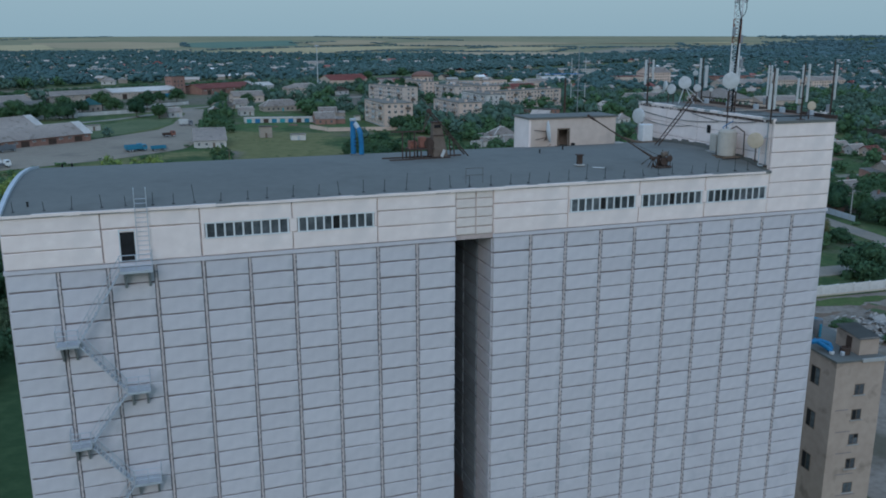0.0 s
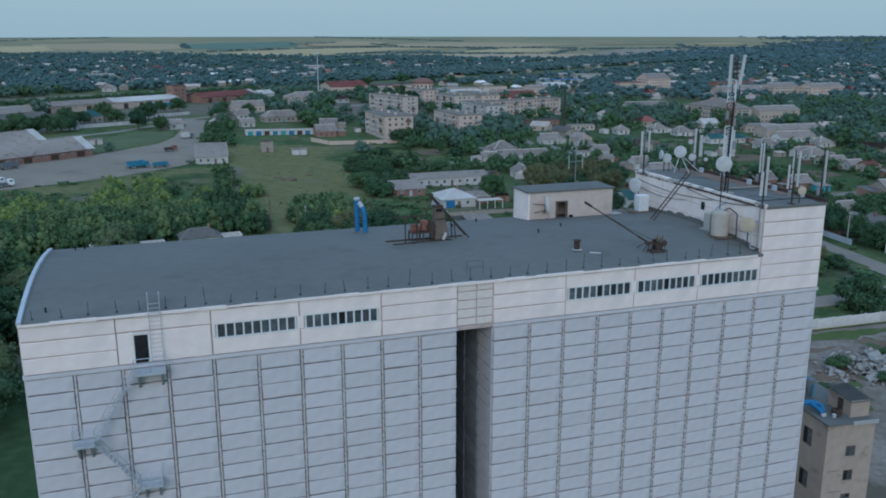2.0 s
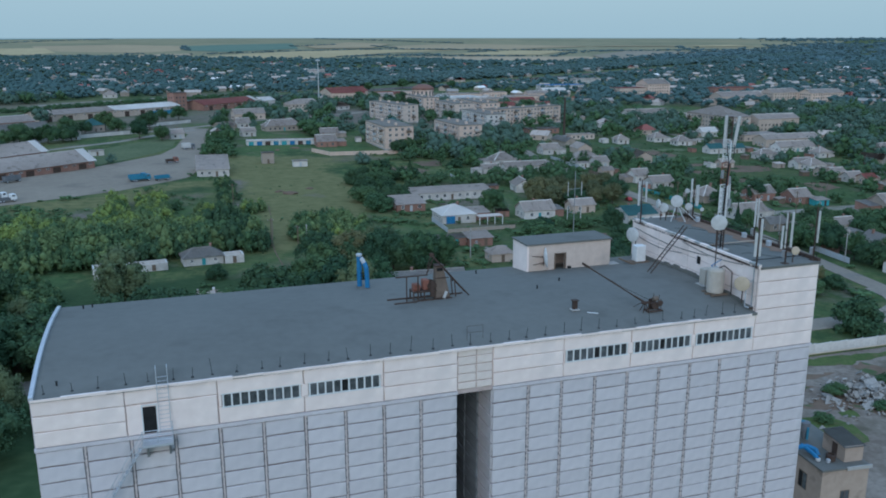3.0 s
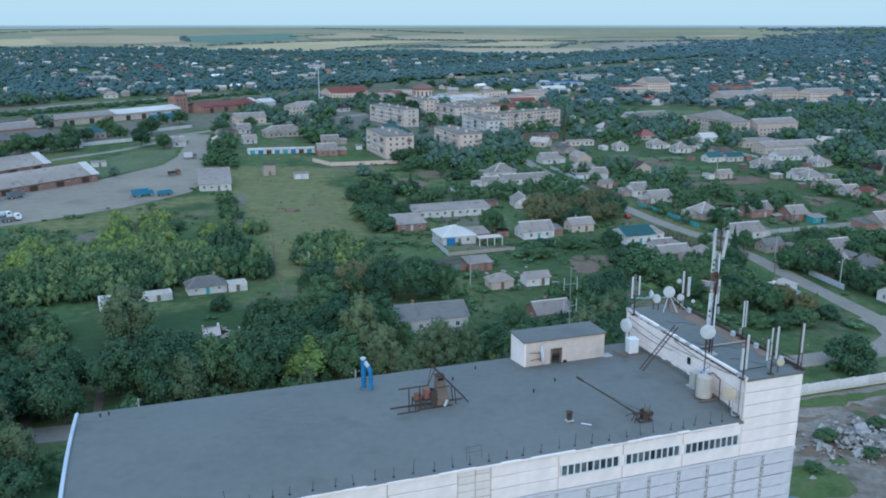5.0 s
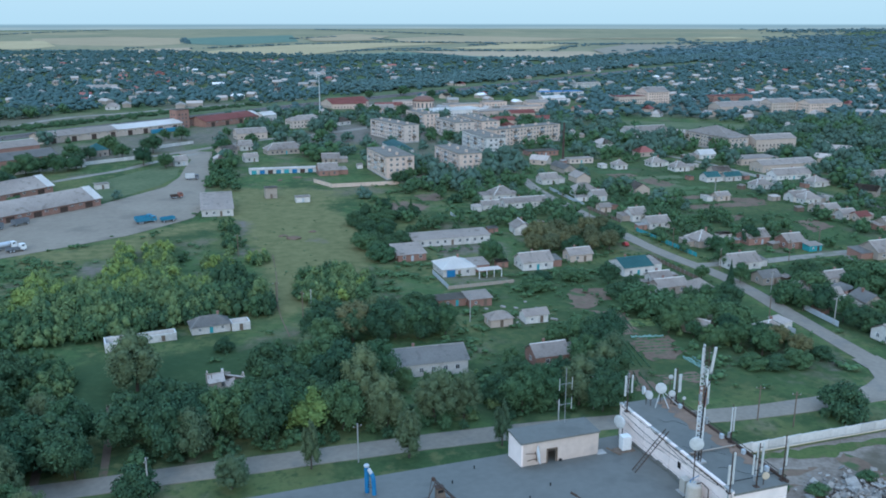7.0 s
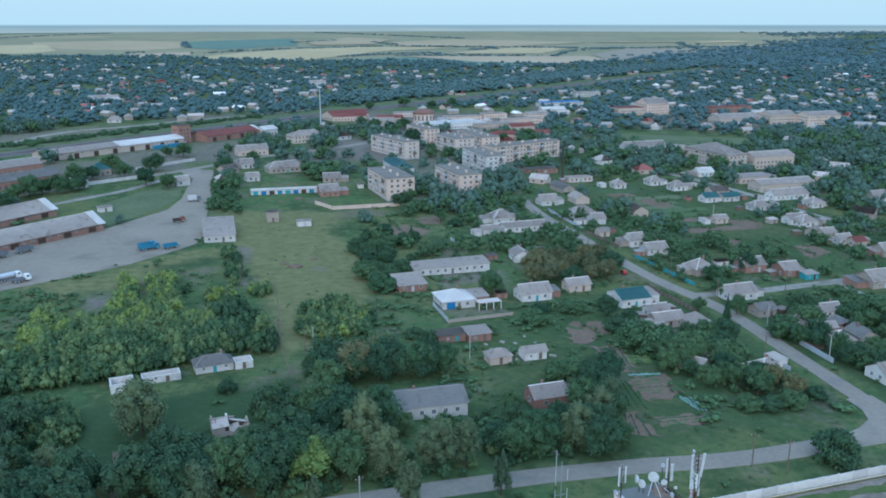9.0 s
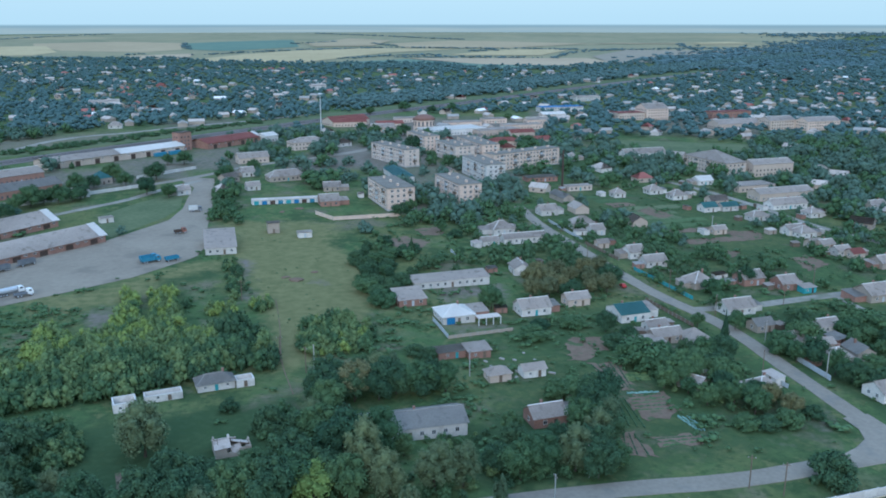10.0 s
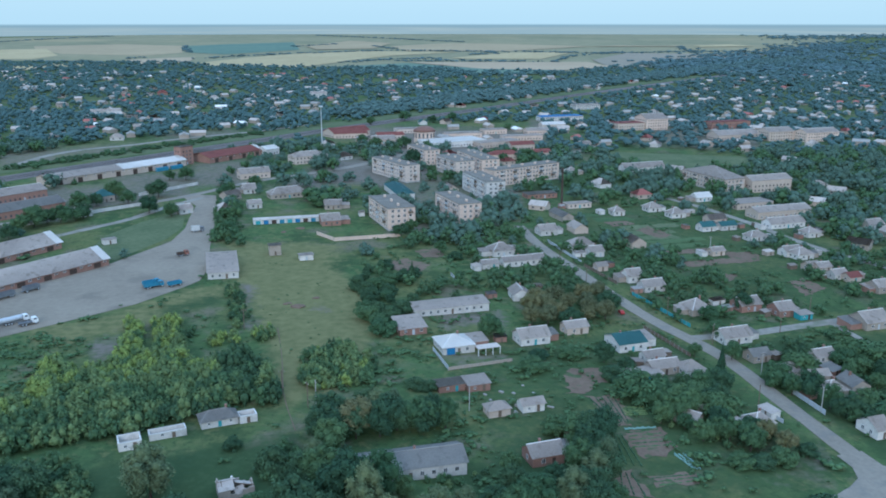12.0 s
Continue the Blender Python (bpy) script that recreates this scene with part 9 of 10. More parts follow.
def head_wall_things():
    t = thing("water_tank", pose(45.1, 59.2, roof_z(59.2)), "cream round tank standing against the white head wall", "tank")
    t.scale = (0.86, 0.86, 0.9)
    part("shell", turned([(0.78, 0.15), (0.86, 0.2), (0.87, 0.9), (0.89, 0.93), (0.87, 0.96), (0.88, 1.5), (0.9, 1.53), (0.88, 1.56), (0.85, 2.35), (0.72, 2.55), (0.2, 2.64)], 18), M["tank_cream"], t)
    part("pallet", boxes((-1.05, 0.95, -0.95, -0.7, 0.0, 0.15), (-1.15, 0.95, -0.2, 0.1, 0.0, 0.15), (-1.0, 0.95, 0.65, 0.9, 0.0, 0.15)), M["wood"], t, "grey weathered boards under the tank")
    part("valve", turned([(0.12, 2.63), (0.13, 2.76), (0.05, 2.82)], 10), M["galv"], t)
    part("hose", rods([((-0.1, 0, 2.4), (-0.4, 0.3, 2.75)), ((-0.4, 0.3, 2.75), (0.1, 0.4, 2.95)), ((0.1, 0.4, 2.95), (0.7, 0.2, 3.3))], 0.04, 6), M["blue_paint"], t)
    part("pipe", rods([((0.0, 0, 2.45), (0.5, -0.6, 2.9)), ((0.5, -0.6, 2.9), (0.95, -1.3, 2.4)), ((0.95, -1.3, 2.4), (0.95, -1.4, 0.1))], 0.06, 7), M["rust"], t)
    c = thing("equipment_cabinet", pose(45.5, 61.2, roof_z(61.2)), "white metal equipment cabinet against the head wall", "cabinet")
    part("body", bevelled(boxes((-0.35, 0.5, -0.45, 0.45, 0.1, 1.55)), 0.04), M["tank_cream"], c)
    part("plinth", boxes((-0.55, 0.55, -0.65, 0.65, 0, 0.1)), M["concrete"], c)
    c2 = thing("equipment_cabinet", pose(44.7, 71.2, roof_z(71.2)), "white cabinet standing on loose boards", "cabinet")
    part("body", bevelled(boxes((-0.55, 0.55, -0.45, 0.45, 0.14, 1.75)), 0.05), M["white_paint"], c2)
    part("board", boxes((-1.3, 0.9, -0.7, 0.5, 0.0, 0.13)), M["wood"], c2)
    tp = thing("timber", pose(43.4, 70.4, roof_z(70.4) + 0.02, 0, -14, 130), "long weathered timber leaning on the boards", "timber")
    part("beam", boxes((-1.2, 1.4, -0.07, 0.07, 0, 0.12)), M["wood"], tp)
    lad = thing("leaning_ladder", pose(0, 0, 0), "rusty ladder leaning from the roof to the head", "ladder")
    a, b = Vector((42.85, 66.3, roof_z(66.3))), Vector((46.15, 65.7, 42.3))
    side = Vector((0, 0.28, 0))
    for s in (-1, 1):
        part("stile", rods([(tuple(a + side * s), tuple(b + side * s))], 0.055, 5), M["rust"], lad)
    for k in range(1, 15):
        p = a.lerp(b, k / 15)
        part("rung", rods([(tuple(p - side), tuple(p + side))], 0.03, 5), M["rust"], lad)
    pipe = thing("down_pipe", pose(46.0, 55.35, roof_z(55.4)), "rusty bent pipes at the corner of the head", "pipe")
    part("riser", rods([((0, 0, 0), (0, 0, 4.2))], 0.05, 8), M["radio_grey"], pipe)
    part("branch", rods([((-0.35, 0.4, 0.3), (-0.35, 0.4, 2.2)), ((-0.35, 0.4, 2.2), (0, 0.1, 2.7)), ((-0.35, 0.4, 0.3), (0, 0, 0.25))], 0.045, 7), M["galv"], pipe)
    part("flange", turned([(0.16, 0.2), (0.16, 0.32), (0.05, 0.33)], 10), M["rust"], pipe)
    for y0, y1, z in ((57.0, 66.0, 40.75), (62.0, 74.5, 40.3), (66.0, 74.5, 39.6)):
        cb = thing("wall_cable", pose(XT - 0.1, 0, 0), "sagging dark cable along the head wall", "cable", "cables on the head wall")
        n = 8
        pts = [(0, y0 + (y1 - y0) * i / n, z - 0.35 * math.sin(math.pi * i / n)) for i in range(n + 1)]
        part("run", tube(pts, 0.026, 5), M["dark"], cb)
    tray = thing("cable_tray", pose(0, 0, Z_HEAD), "rusty cable tray crossing the head roof", "tray")
    part("beam", boxes((46.8, 52.2, 62.47, 62.58, 0.15, 0.24)), M["plaster"], tray)
    part("foot", boxes((46.9, 47.1, 62.35, 62.75, 0, 0.15)), M["wood"], tray)
    part("foot", boxes((51.7, 51.9, 62.35, 62.75, 0, 0.15)), M["wood"], tray)
    for y in (57.5, 61.0, 64.5, 68.5, 72.0):
        pst = thing("parapet_box", pose(52.0, y, Z_HEAD), "small grey junction box by the parapet", "box", "junction boxes by the parapet")
        part("box", bevelled(boxes((-0.2, 0.12, -0.22, 0.22, 0, 0.5)), 0.03), M["fence_grey"], pst)
    rail = thing("parapet_rail", pose(0, 0, Z_HEAD + 0.28), "low dark pipe rail on the parapet", "rail")
    part("pipe", rods([((52.35, YF + 0.2, 0.3), (52.35, YB - 0.2, 0.3)), ((46.5, YF + 1.6, -0.1), (52.3, YF + 1.6, -0.1))], 0.04, 5), M["dark"], rail)
    for k in range(9):
        y = YF + 0.4 + k * 2.4
        part("post", rods([((52.35, y, 0), (52.35, y, 0.3))], 0.035, 5), M["dark"], rail)


head_wall_things()

# ---- the old tower, the wall and the rubble beside the elevator ----
def broken_window(parent, x, y, z, turn, w, h, k):
    """A weathered wooden window with some of its glass gone."""
    win = part("window", boxes((-w / 2, -w / 2 + 0.06, -0.03, 0.05, 0, h), (w / 2 - 0.06, w / 2, -0.03, 0.05, 0, h), (-w / 2 + 0.06, w / 2 - 0.06, -0.03, 0.05, 0, 0.06), (-w / 2 + 0.06, w / 2 - 0.06, -0.03, 0.05, h - 0.06, h), (-0.025, 0.025, -0.02, 0.04, 0.06, h - 0.06)), M["wood"], parent, "weathered window with broken panes")
    win.location, win.rotation_euler.z = (x, y, z), radians(turn)
    part("opening", boxes((-w / 2 + 0.06, w / 2 - 0.06, -0.004, 0.03, 0.06, h - 0.06)), M["dark"], win)
    for i, (a, b) in enumerate(((-w / 2 + 0.07, -0.03), (0.03, w / 2 - 0.07))):
        if k != 1 or i:
            part("pane", boxes((a, b, -0.014, -0.006, 0.07, h * (0.6 if (k + i) % 4 == 3 else 0.93))), M["glass"], win)


def old_tower():
    z = ground_z(64, 65)
    t = thing("old_tower", pose(61.75, 61.35, z, 0, 0, -6), "beige plastered industrial tower with broken windows", "tower")
    h, w, d = 16.2 - z, 5.5, 10.0
    part("wall", boxes((0, w, 0, d, -1, h)), M["tower_plaster"], t)
    part("roof", boxes((-0.15, w + 0.15, -0.15, d + 0.1, h + 0.002, h + 0.18)), M["roof_felt"], t, "dark grey felt roof")
    part("parapet_edge", boxes((w * 0.5, w + 0.22, -0.22, -0.05, h - 0.1, h + 0.26)), M["concrete"], t)
    for k in range(6):
        zz = h - 3.6 - 2.72 * k
        if zz < 0.5:
            break
        broken_window(t, 2.9, 0, zz, 0, 1.1, 1.15, k)
        part("sill", boxes((2.2, 3.6, -0.12, 0.05, zz - 0.1, zz - 0.01)), M["concrete"], t)
    for zz in (h - 3.4, h - 8.2, h - 13.0):
        broken_window(t, 0, 3.0, zz, -90, 1.4, 1.9, 1)
    for k in range(5):
        part("wall_crack", boxes((0.4 + 0.3 * k, 1.9 + 0.5 * k, -0.012, 0.02, h - 5.2 - 2.4 * k, h - 5.1 - 2.4 * k)), M["joint"], t)
    hut = thing("lift_hut", t.matrix_world @ pose(3.2, 1.0, h + 0.18), "small brown hut with a slanting felt roof on the tower", "hut")
    part("wall", boxes((0, 2.2, 0, 3.6, 0, 1.75)), M["tower_plaster"], hut)
    rb = bmesh.new()
    q = [rb.verts.new(p) for p in ((-0.2, -0.2, 1.72), (2.4, -0.2, 1.72), (2.4, 3.8, 2.1), (-0.2, 3.8, 2.1))]
    bmesh.ops.solidify(rb, geom=[rb.faces.new(q)], thickness=0.14)
    part("roof", rb, M["roof_felt"], hut)
    part("door", boxes((-0.04, 0.02, 1.2, 2.0, 0.0, 1.5)), M["rust"], hut)
    duct = thing("blue_duct", t.matrix_world @ pose(0.2, 3.4, h + 0.18), "blue bent air duct on the tower roof", "duct")
    part("run", rods([((-4.2, 0.6, 0.6), (0.6, 0.4, 0.75)), ((0.55, 0.4, 0.75), (1.15, -0.2, 0.6)), ((1.15, -0.15, 0.65), (1.25, -0.55, 0.1))], 0.24, 12), M["blue_paint"], duct)
    part("branch", rods([((0.2, 0.9, 0.7), (0.5, -0.9, 0.45)), ((0.5, -0.85, 0.45), (0.55, -1.5, 0.2))], 0.22, 12), M["blue_paint"], duct)
    part("outlet", turned([(0.2, 0), (0.26, 0.05), (0.26, 0.3), (0.2, 0.32)], 12, (0.55, -1.5, 0.0)), M["antenna"], duct)
    fan = thing("roof_fan", t.matrix_world @ pose(2.1, 1.7, h + 0.18), "rusty round fan housing on the tower roof", "fan")
    part("housing", turned([(0.42, 0), (0.5, 0.1), (0.5, 0.7), (0.36, 0.75), (0.36, 0.5), (0.1, 0.5)], 18), M["rust"], fan)
    part("motor", bevelled(boxes((-0.7, -0.35, -0.5, -0.15, 0, 0.4)), 0.04), M["galv"], fan)
    mach = thing("dust_cyclone", t.matrix_world @ pose(1.2, 7.2, h + 0.18), "grey, green and blue dust collecting machinery on the tower", "machine")
    part("cone", turned([(0.15, 0), (0.6, 1.2), (0.65, 1.3), (0.65, 2.4), (0.3, 2.5)], 16), M["teal_paint"], mach)
    part("cone", turned([(0.15, 0), (0.5, 1.0), (0.55, 1.1), (0.55, 2.0), (0.3, 2.1)], 16, (1.25, -0.4, 0)), M["truck_grey"], mach)
    part("box", bevelled(boxes((-1.4, -0.7, -0.6, 0.5, 0, 1.9)), 0.05), M["truck_grey"], mach)
    part("pipe", rods([((0, 0, 2.3), (1.25, -0.4, 2.0)), ((1.25, -1.0, 0.2), (1.25, -1.0, 1.6)), ((-1.0, 0, 1.9), (0, 0, 2.3))], 0.14, 10), M["truck_blue"], mach)


old_tower()


def boundary_wall():
    wall = tagged(new("boundary_wall"), "long whitewashed concrete boundary wall with a pipe along it", "wall", "", "structure")
    x = 92.0
    k = 0
    while x < 260:
        y0, y1 = 125.6 + 0.012 * (x - 92), 125.6 + 0.012 * (x + 3.9 - 92)
        z = ground_z(x + 2, y0)
        b = bmesh.new()
        add_box(b, 0, 3.9, -0.1, 0.1, -0.6, 2.1 + random.uniform(-0.04, 0.04))
        add_box(b, -0.1, 0.12, -0.16, 0.16, -0.6, 2.25)
        ob = part("wall_slab", b, M["whitewash"], wall)
        ob.location = (x, y0, z)
        ob.rotation_euler.z = math.atan2(y1 - y0, 3.9)
        x += 4.0
    pipe = tagged(part("gas_pipe", rods([((92, 124.4, ground_z(92, 124) + 0.55), (176, 125.5, ground_z(176, 125) + 0.55)), ((176, 125.5, ground_z(176, 125) + 0.55), (260, 126.5, ground_z(260, 126) + 0.55))], 0.13, 8), M["dish_cream"]), "pale yellow gas pipe along the boundary wall", "pipe", "", "structure")


boundary_wall()


def rubble_heap():
    """Broken concrete heaped on the apron, past counting."""
    rnd = random.Random(12)
    bm = bmesh.new()
    for k in range(760):
        a, r = rnd.uniform(0, 6.28), abs(rnd.gauss(0, 1))
        x, y = (115 + math.cos(a) * r * 7.0, 105 + math.sin(a) * r * 5.0) if k % 3 else (121 + math.cos(a) * r * 4.0, 101.5 + math.sin(a) * r * 3.0)
        hgt = max(0, 1.7 - 0.85 * r)
        s = rnd.uniform(0.1, 0.45) if k % 7 else rnd.uniform(0.5, 1.15)
        m = pose(x, y, ground_z(x, y) + 0.06 + rnd.uniform(0, hgt), rnd.uniform(-40, 40), rnd.uniform(-40, 40), rnd.uniform(0, 360))
        d, t = s * rnd.uniform(0.5, 1.0), rnd.uniform(0.08, 0.3)
        v = [bm.verts.new(m @ Vector((px * s + rnd.uniform(-0.2, 0.2) * s, py * d + rnd.uniform(-0.2, 0.2) * s, pz * t))) for pz in (-0.5, 0.5) for px, py in ((-1, -1), (1, -1), (1, 1), (-1, 1))]
        for f in ((3, 2, 1, 0), (4, 5, 6, 7), (0, 1, 5, 4), (1, 2, 6, 5), (2, 3, 7, 6), (3, 0, 4, 7)):
            bm.faces.new([v[i] for i in f])
    tagged(part("rubble_heap", bm, M["rubble"]), "heap of broken pale concrete slabs on the apron", "rubble", "", "stuff")


rubble_heap()
for x, y, h in ((109, 108.5, 2.0), (112, 101, 1.6), (104, 112, 1.3), (122, 110, 1.8), (99, 100, 1.5), (120, 99, 1.4)):
    plant("shrub", x, y, h, 1.3)


# ---- vehicles ----
def wheel(parent, x, y, r, w=0.28):
    t = part("wheel", turned([(r * 0.75, -w / 2), (r, -w / 2 + 0.03), (r, w / 2 - 0.03), (r * 0.75, w / 2)], 16, (x, y, r), (0, 1, 0)), M["rubber"], parent)
    part("rim", turned([(r * 0.2, -w / 2 - 0.02), (r * 0.6, -w / 2 - 0.01), (r * 0.6, w / 2 + 0.01), (r * 0.2, w / 2 + 0.02)], 12, (x, y, r), (0, 1, 0)), M["galv"], t)


def lorry(x, y, rot, cab_mat, bed_mat, label, bed=5.2, high=1.0, tank=False):
    v = thing("truck", on_ground(x, y, rot, -0.1), label, "truck", "vehicles in the yard")
    part("chassis", boxes((-bed - 0.3, 2.2, -0.45, 0.45, 0.65, 0.9)), M["truck_grey"], v)
    cab = bmesh.new()
    lo = [cab.verts.new(p) for p in ((0.5, -1.2, 0.7), (2.5, -1.2, 0.7), (2.5, 1.2, 0.7), (0.5, 1.2, 0.7))]
    mid = [cab.verts.new(p) for p in ((0.5, -1.2, 1.7), (2.55, -1.2, 1.7), (2.55, 1.2, 1.7), (0.5, 1.2, 1.7))]
    hi = [cab.verts.new(p) for p in ((0.55, -1.1, 2.6), (2.2, -1.1, 2.6), (2.2, 1.1, 2.6), (0.55, 1.1, 2.6))]
    cab.faces.new(lo[::-1])
    cab.faces.new(hi)
    for a, b in ((lo, mid), (mid, hi)):
        for i in range(4):
            cab.faces.new((a[i], a[(i + 1) % 4], b[(i + 1) % 4], b[i]))
    body = part("cab", bevelled(cab, 0.05), M[cab_mat], v)
    part("windscreen", boxes((2.36, 2.46, -0.95, 0.95, 1.8, 2.4)), M["glass"], body)
    part("side_window", boxes((0.9, 1.9, -1.19, -1.13, 1.8, 2.4)), M["glass"], body)
    part("side_window", boxes((0.9, 1.9, 1.13, 1.19, 1.8, 2.4)), M["glass"], body)
    if tank:
        part("tank", turned([(0.3, -bed), (0.95, -bed + 0.15), (1.0, -bed + 0.4), (1.0, -0.2), (0.95, 0.1), (0.3, 0.25)], 20, (0, 0, 1.9), (1, 0, 0)), M[bed_mat], v, "pale cylindrical tank")
    else:
        part("bed_floor", boxes((-bed, 0.3, -1.2, 1.2, 0.9, 1.05)), M[bed_mat], v)
        for b in ((-bed, 0.3, -1.25, -1.15), (-bed, 0.3, 1.15, 1.25), (-bed - 0.05, -bed + 0.05, -1.15, 1.15), (0.22, 0.32, -1.15, 1.15)):
            part("bed_side", boxes((*b, 1.05, 1.05 + high)), M[bed_mat], v)
    for wx in (1.6, -bed + 1.0, -bed + 2.1):
        for wy in (-1.0, 1.0):
            wheel(v, wx, wy, 0.5)
    return v


def trailer(x, y, rot, bed_mat, label, bed=5.0, high=1.0, tank=False):
    v = thing("trailer", on_ground(x, y, rot, -0.1), label, "trailer", "vehicles in the yard")
    part("chassis", boxes((-bed / 2, bed / 2 + 1.2, -0.4, 0.4, 0.65, 0.9)), M["truck_grey"], v)
    if tank:
        part("tank", turned([(0.3, -bed / 2), (0.95, -bed / 2 + 0.15), (1.0, -bed / 2 + 0.4), (1.0, bed / 2 - 0.4), (0.95, bed / 2 - 0.1), (0.3, bed / 2)], 20, (0, 0, 1.9), (1, 0, 0)), M[bed_mat], v)
    else:
        part("bed_floor", boxes((-bed / 2, bed / 2, -1.2, 1.2, 0.9, 1.05)), M[bed_mat], v)
        for b in ((-bed / 2, bed / 2, -1.25, -1.15), (-bed / 2, bed / 2, 1.15, 1.25), (-bed / 2 - 0.05, -bed / 2 + 0.05, -1.15, 1.15), (bed / 2 - 0.05, bed / 2 + 0.05, -1.15, 1.15)):
            part("bed_side", boxes((*b, 1.05, 1.05 + high)), M[bed_mat], v)
    for wx in (-bed / 2 + 0.8, bed / 2 - 0.8):
        for wy in (-1.0, 1.0):
            wheel(v, wx, wy, 0.5)
    return v


lorry(-5.5, 362.5, 20, "truck_blue", "truck_blue", "blue open-bed truck parked in the yard", 5.5, 1.3)
trailer(1.5, 362.0, 22, "truck_blue", "blue open trailer parked in the yard", 5.6, 1.0)
lorry(-7.0, 365.8, 20, "truck_blue", "truck_blue", "second blue truck parked close by", 4.5, 1.2)
lorry(-66.0, 362.0, 218, "car_paint", "truck_grey", "truck with a red cab and grey bed by the warehouse", 6.5, 1.5)
trailer(-55.0, 371.0, 218, "truck_grey", "grey covered trailer by the warehouse", 6.5, 1.5)
lorry(-54.0, 331.5, 30, "white_paint", "galv", "tanker truck with a pale tank in the yard", 6.0, 1.0, True)
trailer(-62.0, 327.0, 30, "galv", "long pale tank trailer in the yard", 8.0, 1.0, True)
lorry(-50.5, 327.5, 25, "white_paint", "truck_grey", "grey flatbed truck beside the tanker", 4.0, 0.4)
lorry(7.0, 411.0, 15, "rust_red", "rust", "rusty brown tractor-like truck on the yard", 3.0, 0.7)
lorry(17.0, 458.5, 8, "truck_grey", "antenna", "truck with a white box body at the gate", 4.0, 2.2)


def red_car(x, y, rot):
    v = thing("car", on_ground(x, y, rot, -0.14), "small red car standing beside the street", "car")
    bm = bmesh.new()
    rows = []
    for px, w, z0, z1 in ((-2.0, 0.75, 0.35, 0.8), (-1.5, 0.82, 0.3, 0.95), (-0.9, 0.72, 0.3, 1.42), (0.4, 0.72, 0.3, 1.42), (1.0, 0.82, 0.3, 0.98), (1.9, 0.78, 0.32, 0.8)):
        rows.append([bm.verts.new(p) for p in ((px, -0.82, z0), (px, 0.82, z0), (px, w, z1), (px, -w, z1))])
    for a, b in zip(rows, rows[1:]):
        for i in range(4):
            bm.faces.new((a[i], b[i], b[(i + 1) % 4], a[(i + 1) % 4]))
    bm.faces.new(rows[0])
    bm.faces.new(rows[-1][::-1])
    bmesh.ops.recalc_face_normals(bm, faces=bm.faces)
    b = part("body", bevelled(bm, 0.05), M["car_paint"], v)
    part("side_glass", boxes((-0.85, 0.4, -0.8, -0.74, 0.98, 1.3)), M["glass"], b)
    part("side_glass", boxes((-0.85, 0.4, 0.74, 0.8, 0.98, 1.3)), M["glass"], b)
    for wx in (-1.25, 1.2):
        for wy in (-0.78, 0.78):
            wheel(v, wx, wy, 0.3, 0.2)


red_car(169.0, 279.5, 80)


# ---- poles, masts and fences ----
def power_pole(x, y, h=8.5, arm=True, lean=0.0):
    p = thing("power_pole", pose(x, y, ground_z(x, y) - 0.3, lean, lean * 0.6, random.uniform(0, 180)), "weathered grey power pole with a crossarm", "pole", "power poles")
    part("shaft", rods([((0, 0, 0), (0, 0, h))], 0.14, 7), M["concrete"] if random.random() < 0.5 else M["wood"], p)
    if arm:
        part("crossarm", boxes((-0.9, 0.9, -0.06, 0.06, h - 0.7, h - 0.58)), M["wood"], p)
        for k in (-0.8, 0, 0.8):
            part("insulator", turned([(0.03, h - 0.58), (0.07, h - 0.5), (0.07, h - 0.4), (0.03, h - 0.36)], 8, (k, 0, 0)), M["antenna"], p)


for x, y in ((86.3, 152.0), (-7.2, 141.4), (31.1, 144.0), (118.6, 137.4), (72.9, 142.5), (124.0, 132.5), (181.2, 183.0), (185.3, 272.0), (34.9, 228.7), (37.5, 229.5), (29.0, 239.4), (182.5, 212.0), (183.5, 240.0), (172.0, 315.0), (174.0, 345.0), (240.5, 256.0), (216.0, 243.5), (164.0, 190.0), (-38, 144), (262, 352), (80.0, 213.5), (24.0, 300.0)):
    power_pole(x, y)


def chimney_stack(x, y, h, r, label):
    c = thing("chimney", on_ground(x, y), label, "chimney")
    part("shaft", turned([(r * 1.2, -0.5), (r * 1.15, 1.5), (r, 2.0), (r * 0.75, h), (r * 0.6, h + 0.05)], 14), M["rust"], c)
    part("base", boxes((-1.6, 1.6, -1.6, 1.6, -0.5, 1.2)), M["brick"], c)


chimney_stack(239.6, 476.0, 24, 0.75, "tall dark steel chimney of the boiler house")
mast = thing("radio_mast", on_ground(139.6, 752.0), "tall thin pale mast with a light platform", "mast")
part("shaft", turned([(0.5, 0), (0.4, 20), (0.3, 36)], 10), M["antenna"], mast)
part("platform", turned([(0.6, 35.5), (2.2, 36), (2.2, 36.6), (0.6, 37)], 12), M["antenna"], mast)


def fence(ax, ay, bx, by, h, mat, label):
    n = max(1, int(math.hypot(bx - ax, by - ay) / 2.5))
    f = thing("fence", pose(0, 0, 0), label, "fence", "fences of the town")
    a = math.atan2(by - ay, bx - ax)
    L = math.hypot(bx - ax, by - ay) / n
    for i in range(n):
        x, y = ax + (bx - ax) * i / n, ay + (by - ay) * i / n
        p = part("fence_panel", boxes((0.08, L - 0.02, -0.03, 0.03, 0.05, h)), M[mat], f)
        p.location, p.rotation_euler.z = (x, y, ground_z(x, y)), a
        q = part("fence_post", boxes((-0.05, 0.06, -0.06, 0.06, -0.3, h + 0.12)), M["concrete"], f)
        q.location, q.rotation_euler.z = (x, y, ground_z(x, y)), a


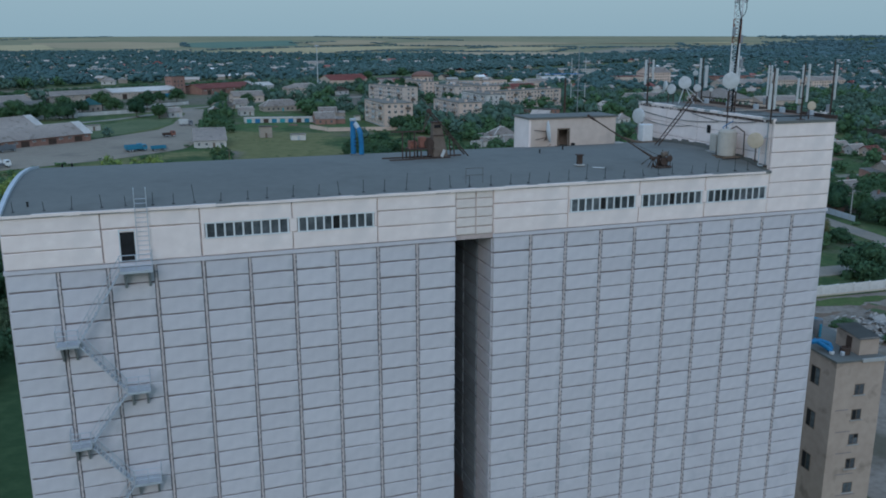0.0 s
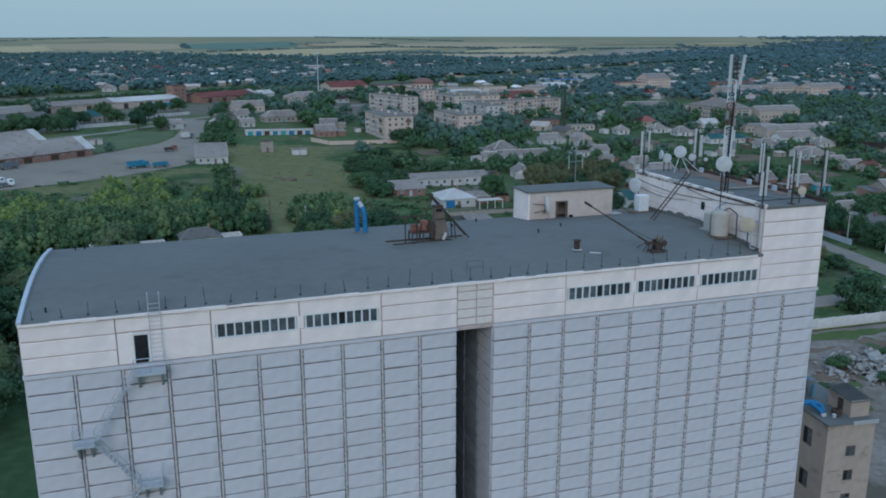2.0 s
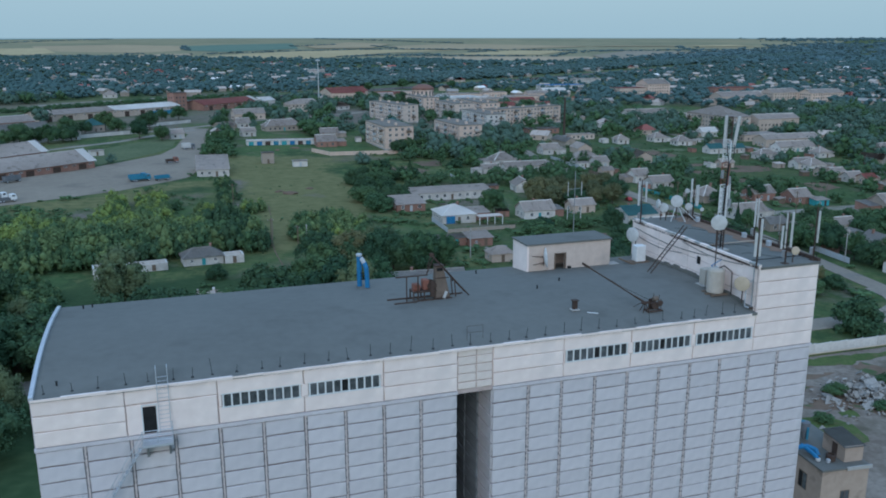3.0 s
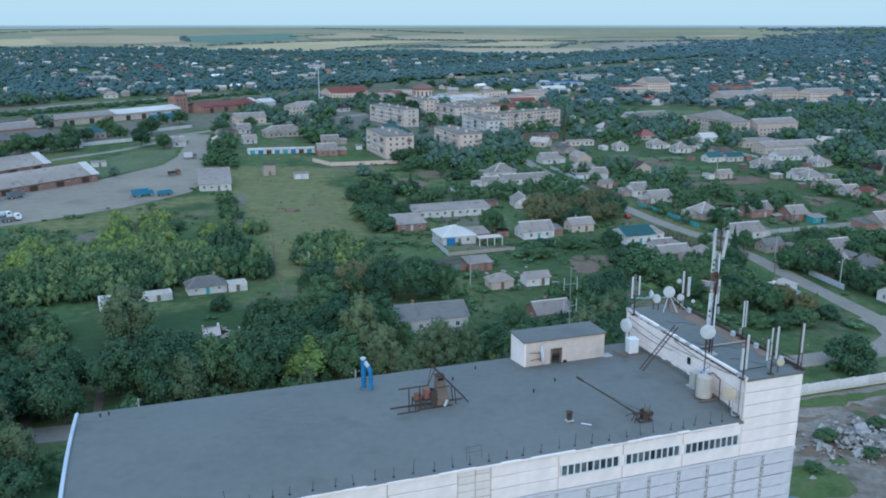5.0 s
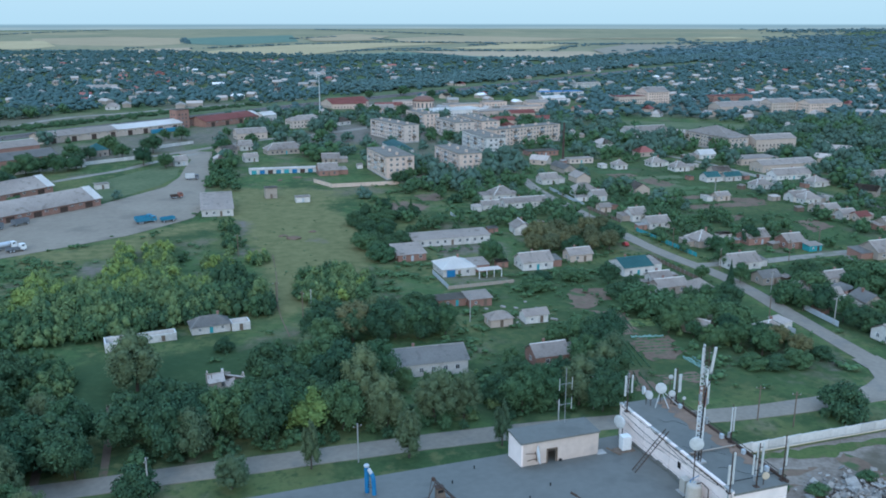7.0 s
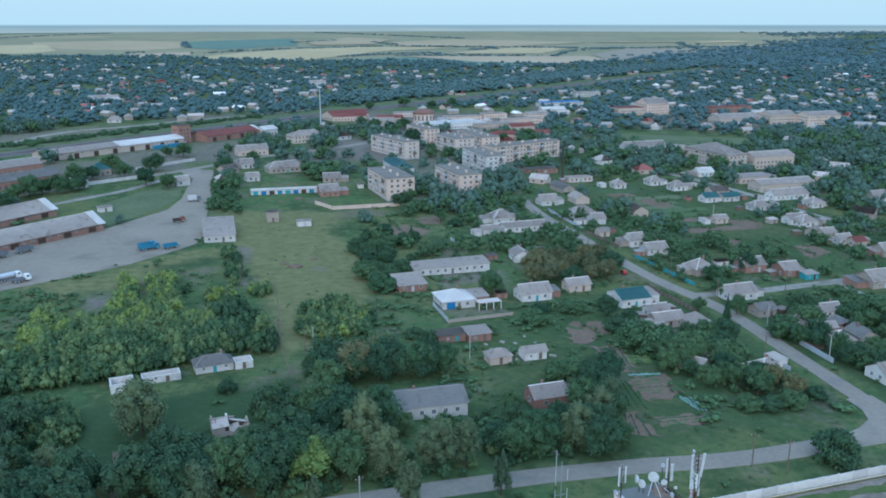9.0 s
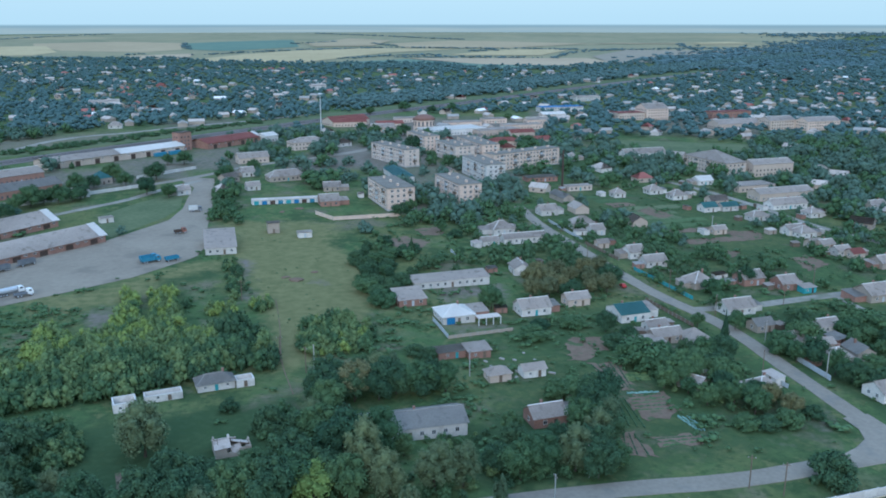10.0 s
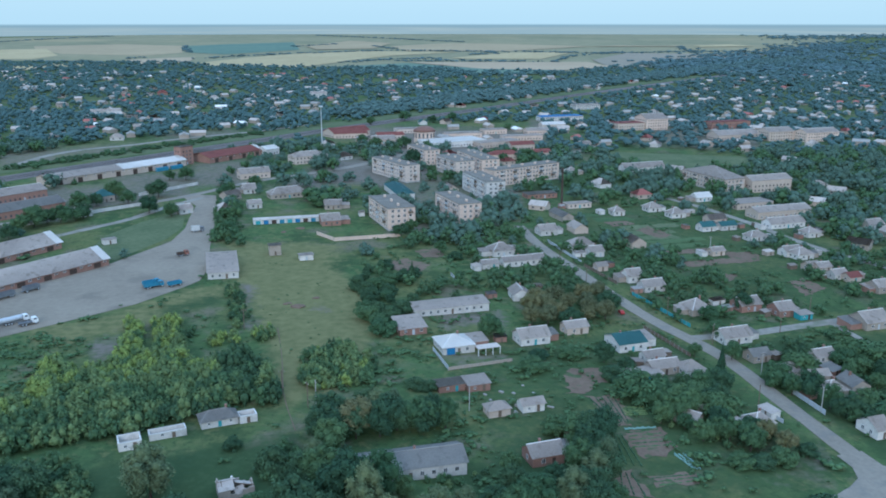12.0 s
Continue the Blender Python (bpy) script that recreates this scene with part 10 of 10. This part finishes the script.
for args in ((186, 300, 186.5, 258, 1.6, "teal_paint", "long teal painted fence along the street"), (182.5, 197, 181, 181, 1.7, "fence_grey", "pale grey slab fence beside the street"), (83.8, 243.8, 107.3, 245.4, 1.2, "plaster", "low brown wall below the white-roofed house"), (84.5, 262, 84.0, 244, 1.5, "fence_grey", "grey sheet fence beside the white-roofed house"),
             (82, 420, 118, 421, 2.0, "block_wall", "long pale block wall before the flats"), (76, 436, 82, 421, 2.0, "block_wall", "pale block wall end before the flats"), (-46, 516, -10, 537, 2.0, "whitewash", "long white concrete wall of the yard"), (-110, 470, -46, 516, 2.0, "whitewash", "white concrete wall beyond the warehouses"), (164.2, 190, 165, 180, 1.4, "fence_grey", "grey sheet fence in a garden"), (120.5, 347, 120, 334, 1.4, "fence_grey", "grey fence along a garden"),
             (-14, 566, 24, 596, 2.0, "whitewash", "white concrete wall before the railway warehouse"), (187.5, 315, 187, 345, 1.5, "wood", "brown wooden fence along the street"), (188, 350, 190, 392, 1.5, "fence_grey", "grey fence along the street"), (168.5, 262, 169, 232, 1.4, "wood", "wooden fence before the teal-roofed house")):
    fence(*args)


def garage_row():
    for i in range(9):
        x = 49 + 4.4 * i
        g = thing("garage", on_ground(x, 470, 1), "pale flat-roofed garage with a coloured gate in a row", "garage", "row of garages")
        keep_free(x, 470, 0, 4.4, 6)
        part("wall", boxes((-2.15, 2.15, -3, 3, -0.4, 2.5)), M["whitewash"], g)
        part("roof", boxes((-2.18, 2.18, -3.2, 3.1, 2.503, 2.63)), M["slate"], g)
        part("gate", boxes((-1.35, 1.35, -3.06, -2.9, 0, 2.1)), M[["teal_paint", "blue_paint", "rust", "truck_blue"][i % 4]], g)


garage_row()


def porch_and_gates():
    """The porch of the white-roofed house and the doors of the long garage."""
    g = thing("porch", on_ground(102, 255.3), "open porch with white posts under a pale roof", "porch")
    part("roof", boxes((-4.2, 4.2, -2.6, 1.4, 2.6, 2.74)), M["slate"], g)
    for x in (-4, -1.3, 1.3, 4):
        part("post", boxes((x - 0.1, x + 0.1, -2.5, -2.3, -0.3, 2.6)), M["white_paint"], g)
    d = thing("garage_gate", on_ground(89.3, 256.75), "bright blue double gate of the white-roofed house", "gate")
    part("leaf", boxes((-1.5, -0.02, -0.08, 0.0, 0, 2.4)), M["blue_paint"], d)
    part("leaf", boxes((0.02, 1.5, -0.08, 0.0, 0, 2.4)), M["blue_paint"], d)


porch_and_gates()
rnd_bits = random.Random(61)
for k in range(16):
    x, y = 84 + rnd_bits.uniform(0, 22), 212 + rnd_bits.uniform(-6, 14)
    if free_of_buildings(x, y, 1.0):
        s = thing("stone_block", on_ground(x, y, rnd_bits.uniform(0, 180)), "pale broken block lying in the grass", "block", "loose blocks in the grass")
        part("block", bevelled(boxes((-rnd_bits.uniform(0.4, 1.4), rnd_bits.uniform(0.3, 0.9), -0.4, 0.4, -0.1, rnd_bits.uniform(0.2, 0.6))), 0.05), M["rubble"], s)


def earth_heap(x, y, w, h, seed):
    """A low uneven heap of dug earth."""
    rnd = random.Random(seed)
    bm = bmesh.new()
    bmesh.ops.create_icosphere(bm, subdivisions=3, radius=1)
    for v in bm.verts:
        k = 1 + 0.35 * noise.noise((v.co.x * 2 + seed, v.co.y * 2, v.co.z * 2))
        v.co = Vector((v.co.x * w * k, v.co.y * w * 0.7 * k, max(-0.2, v.co.z * h * k)))
    ob = thing("earth_heap", on_ground(x, y, rnd.uniform(0, 180)), "low brown heap of dug earth on the meadow", "heap", "earth heaps")
    part("earth", bm, M["soil"], ob)


for x, y, w, h in ((46.9, 321.0, 3.0, 0.9), (43.5, 325.5, 1.8, 0.6), (56.0, 330.0, 1.6, 0.5), (70, 452, 2.5, 0.8), (60, 446, 2.0, 0.6)):
    earth_heap(x, y, w, h, int(x))
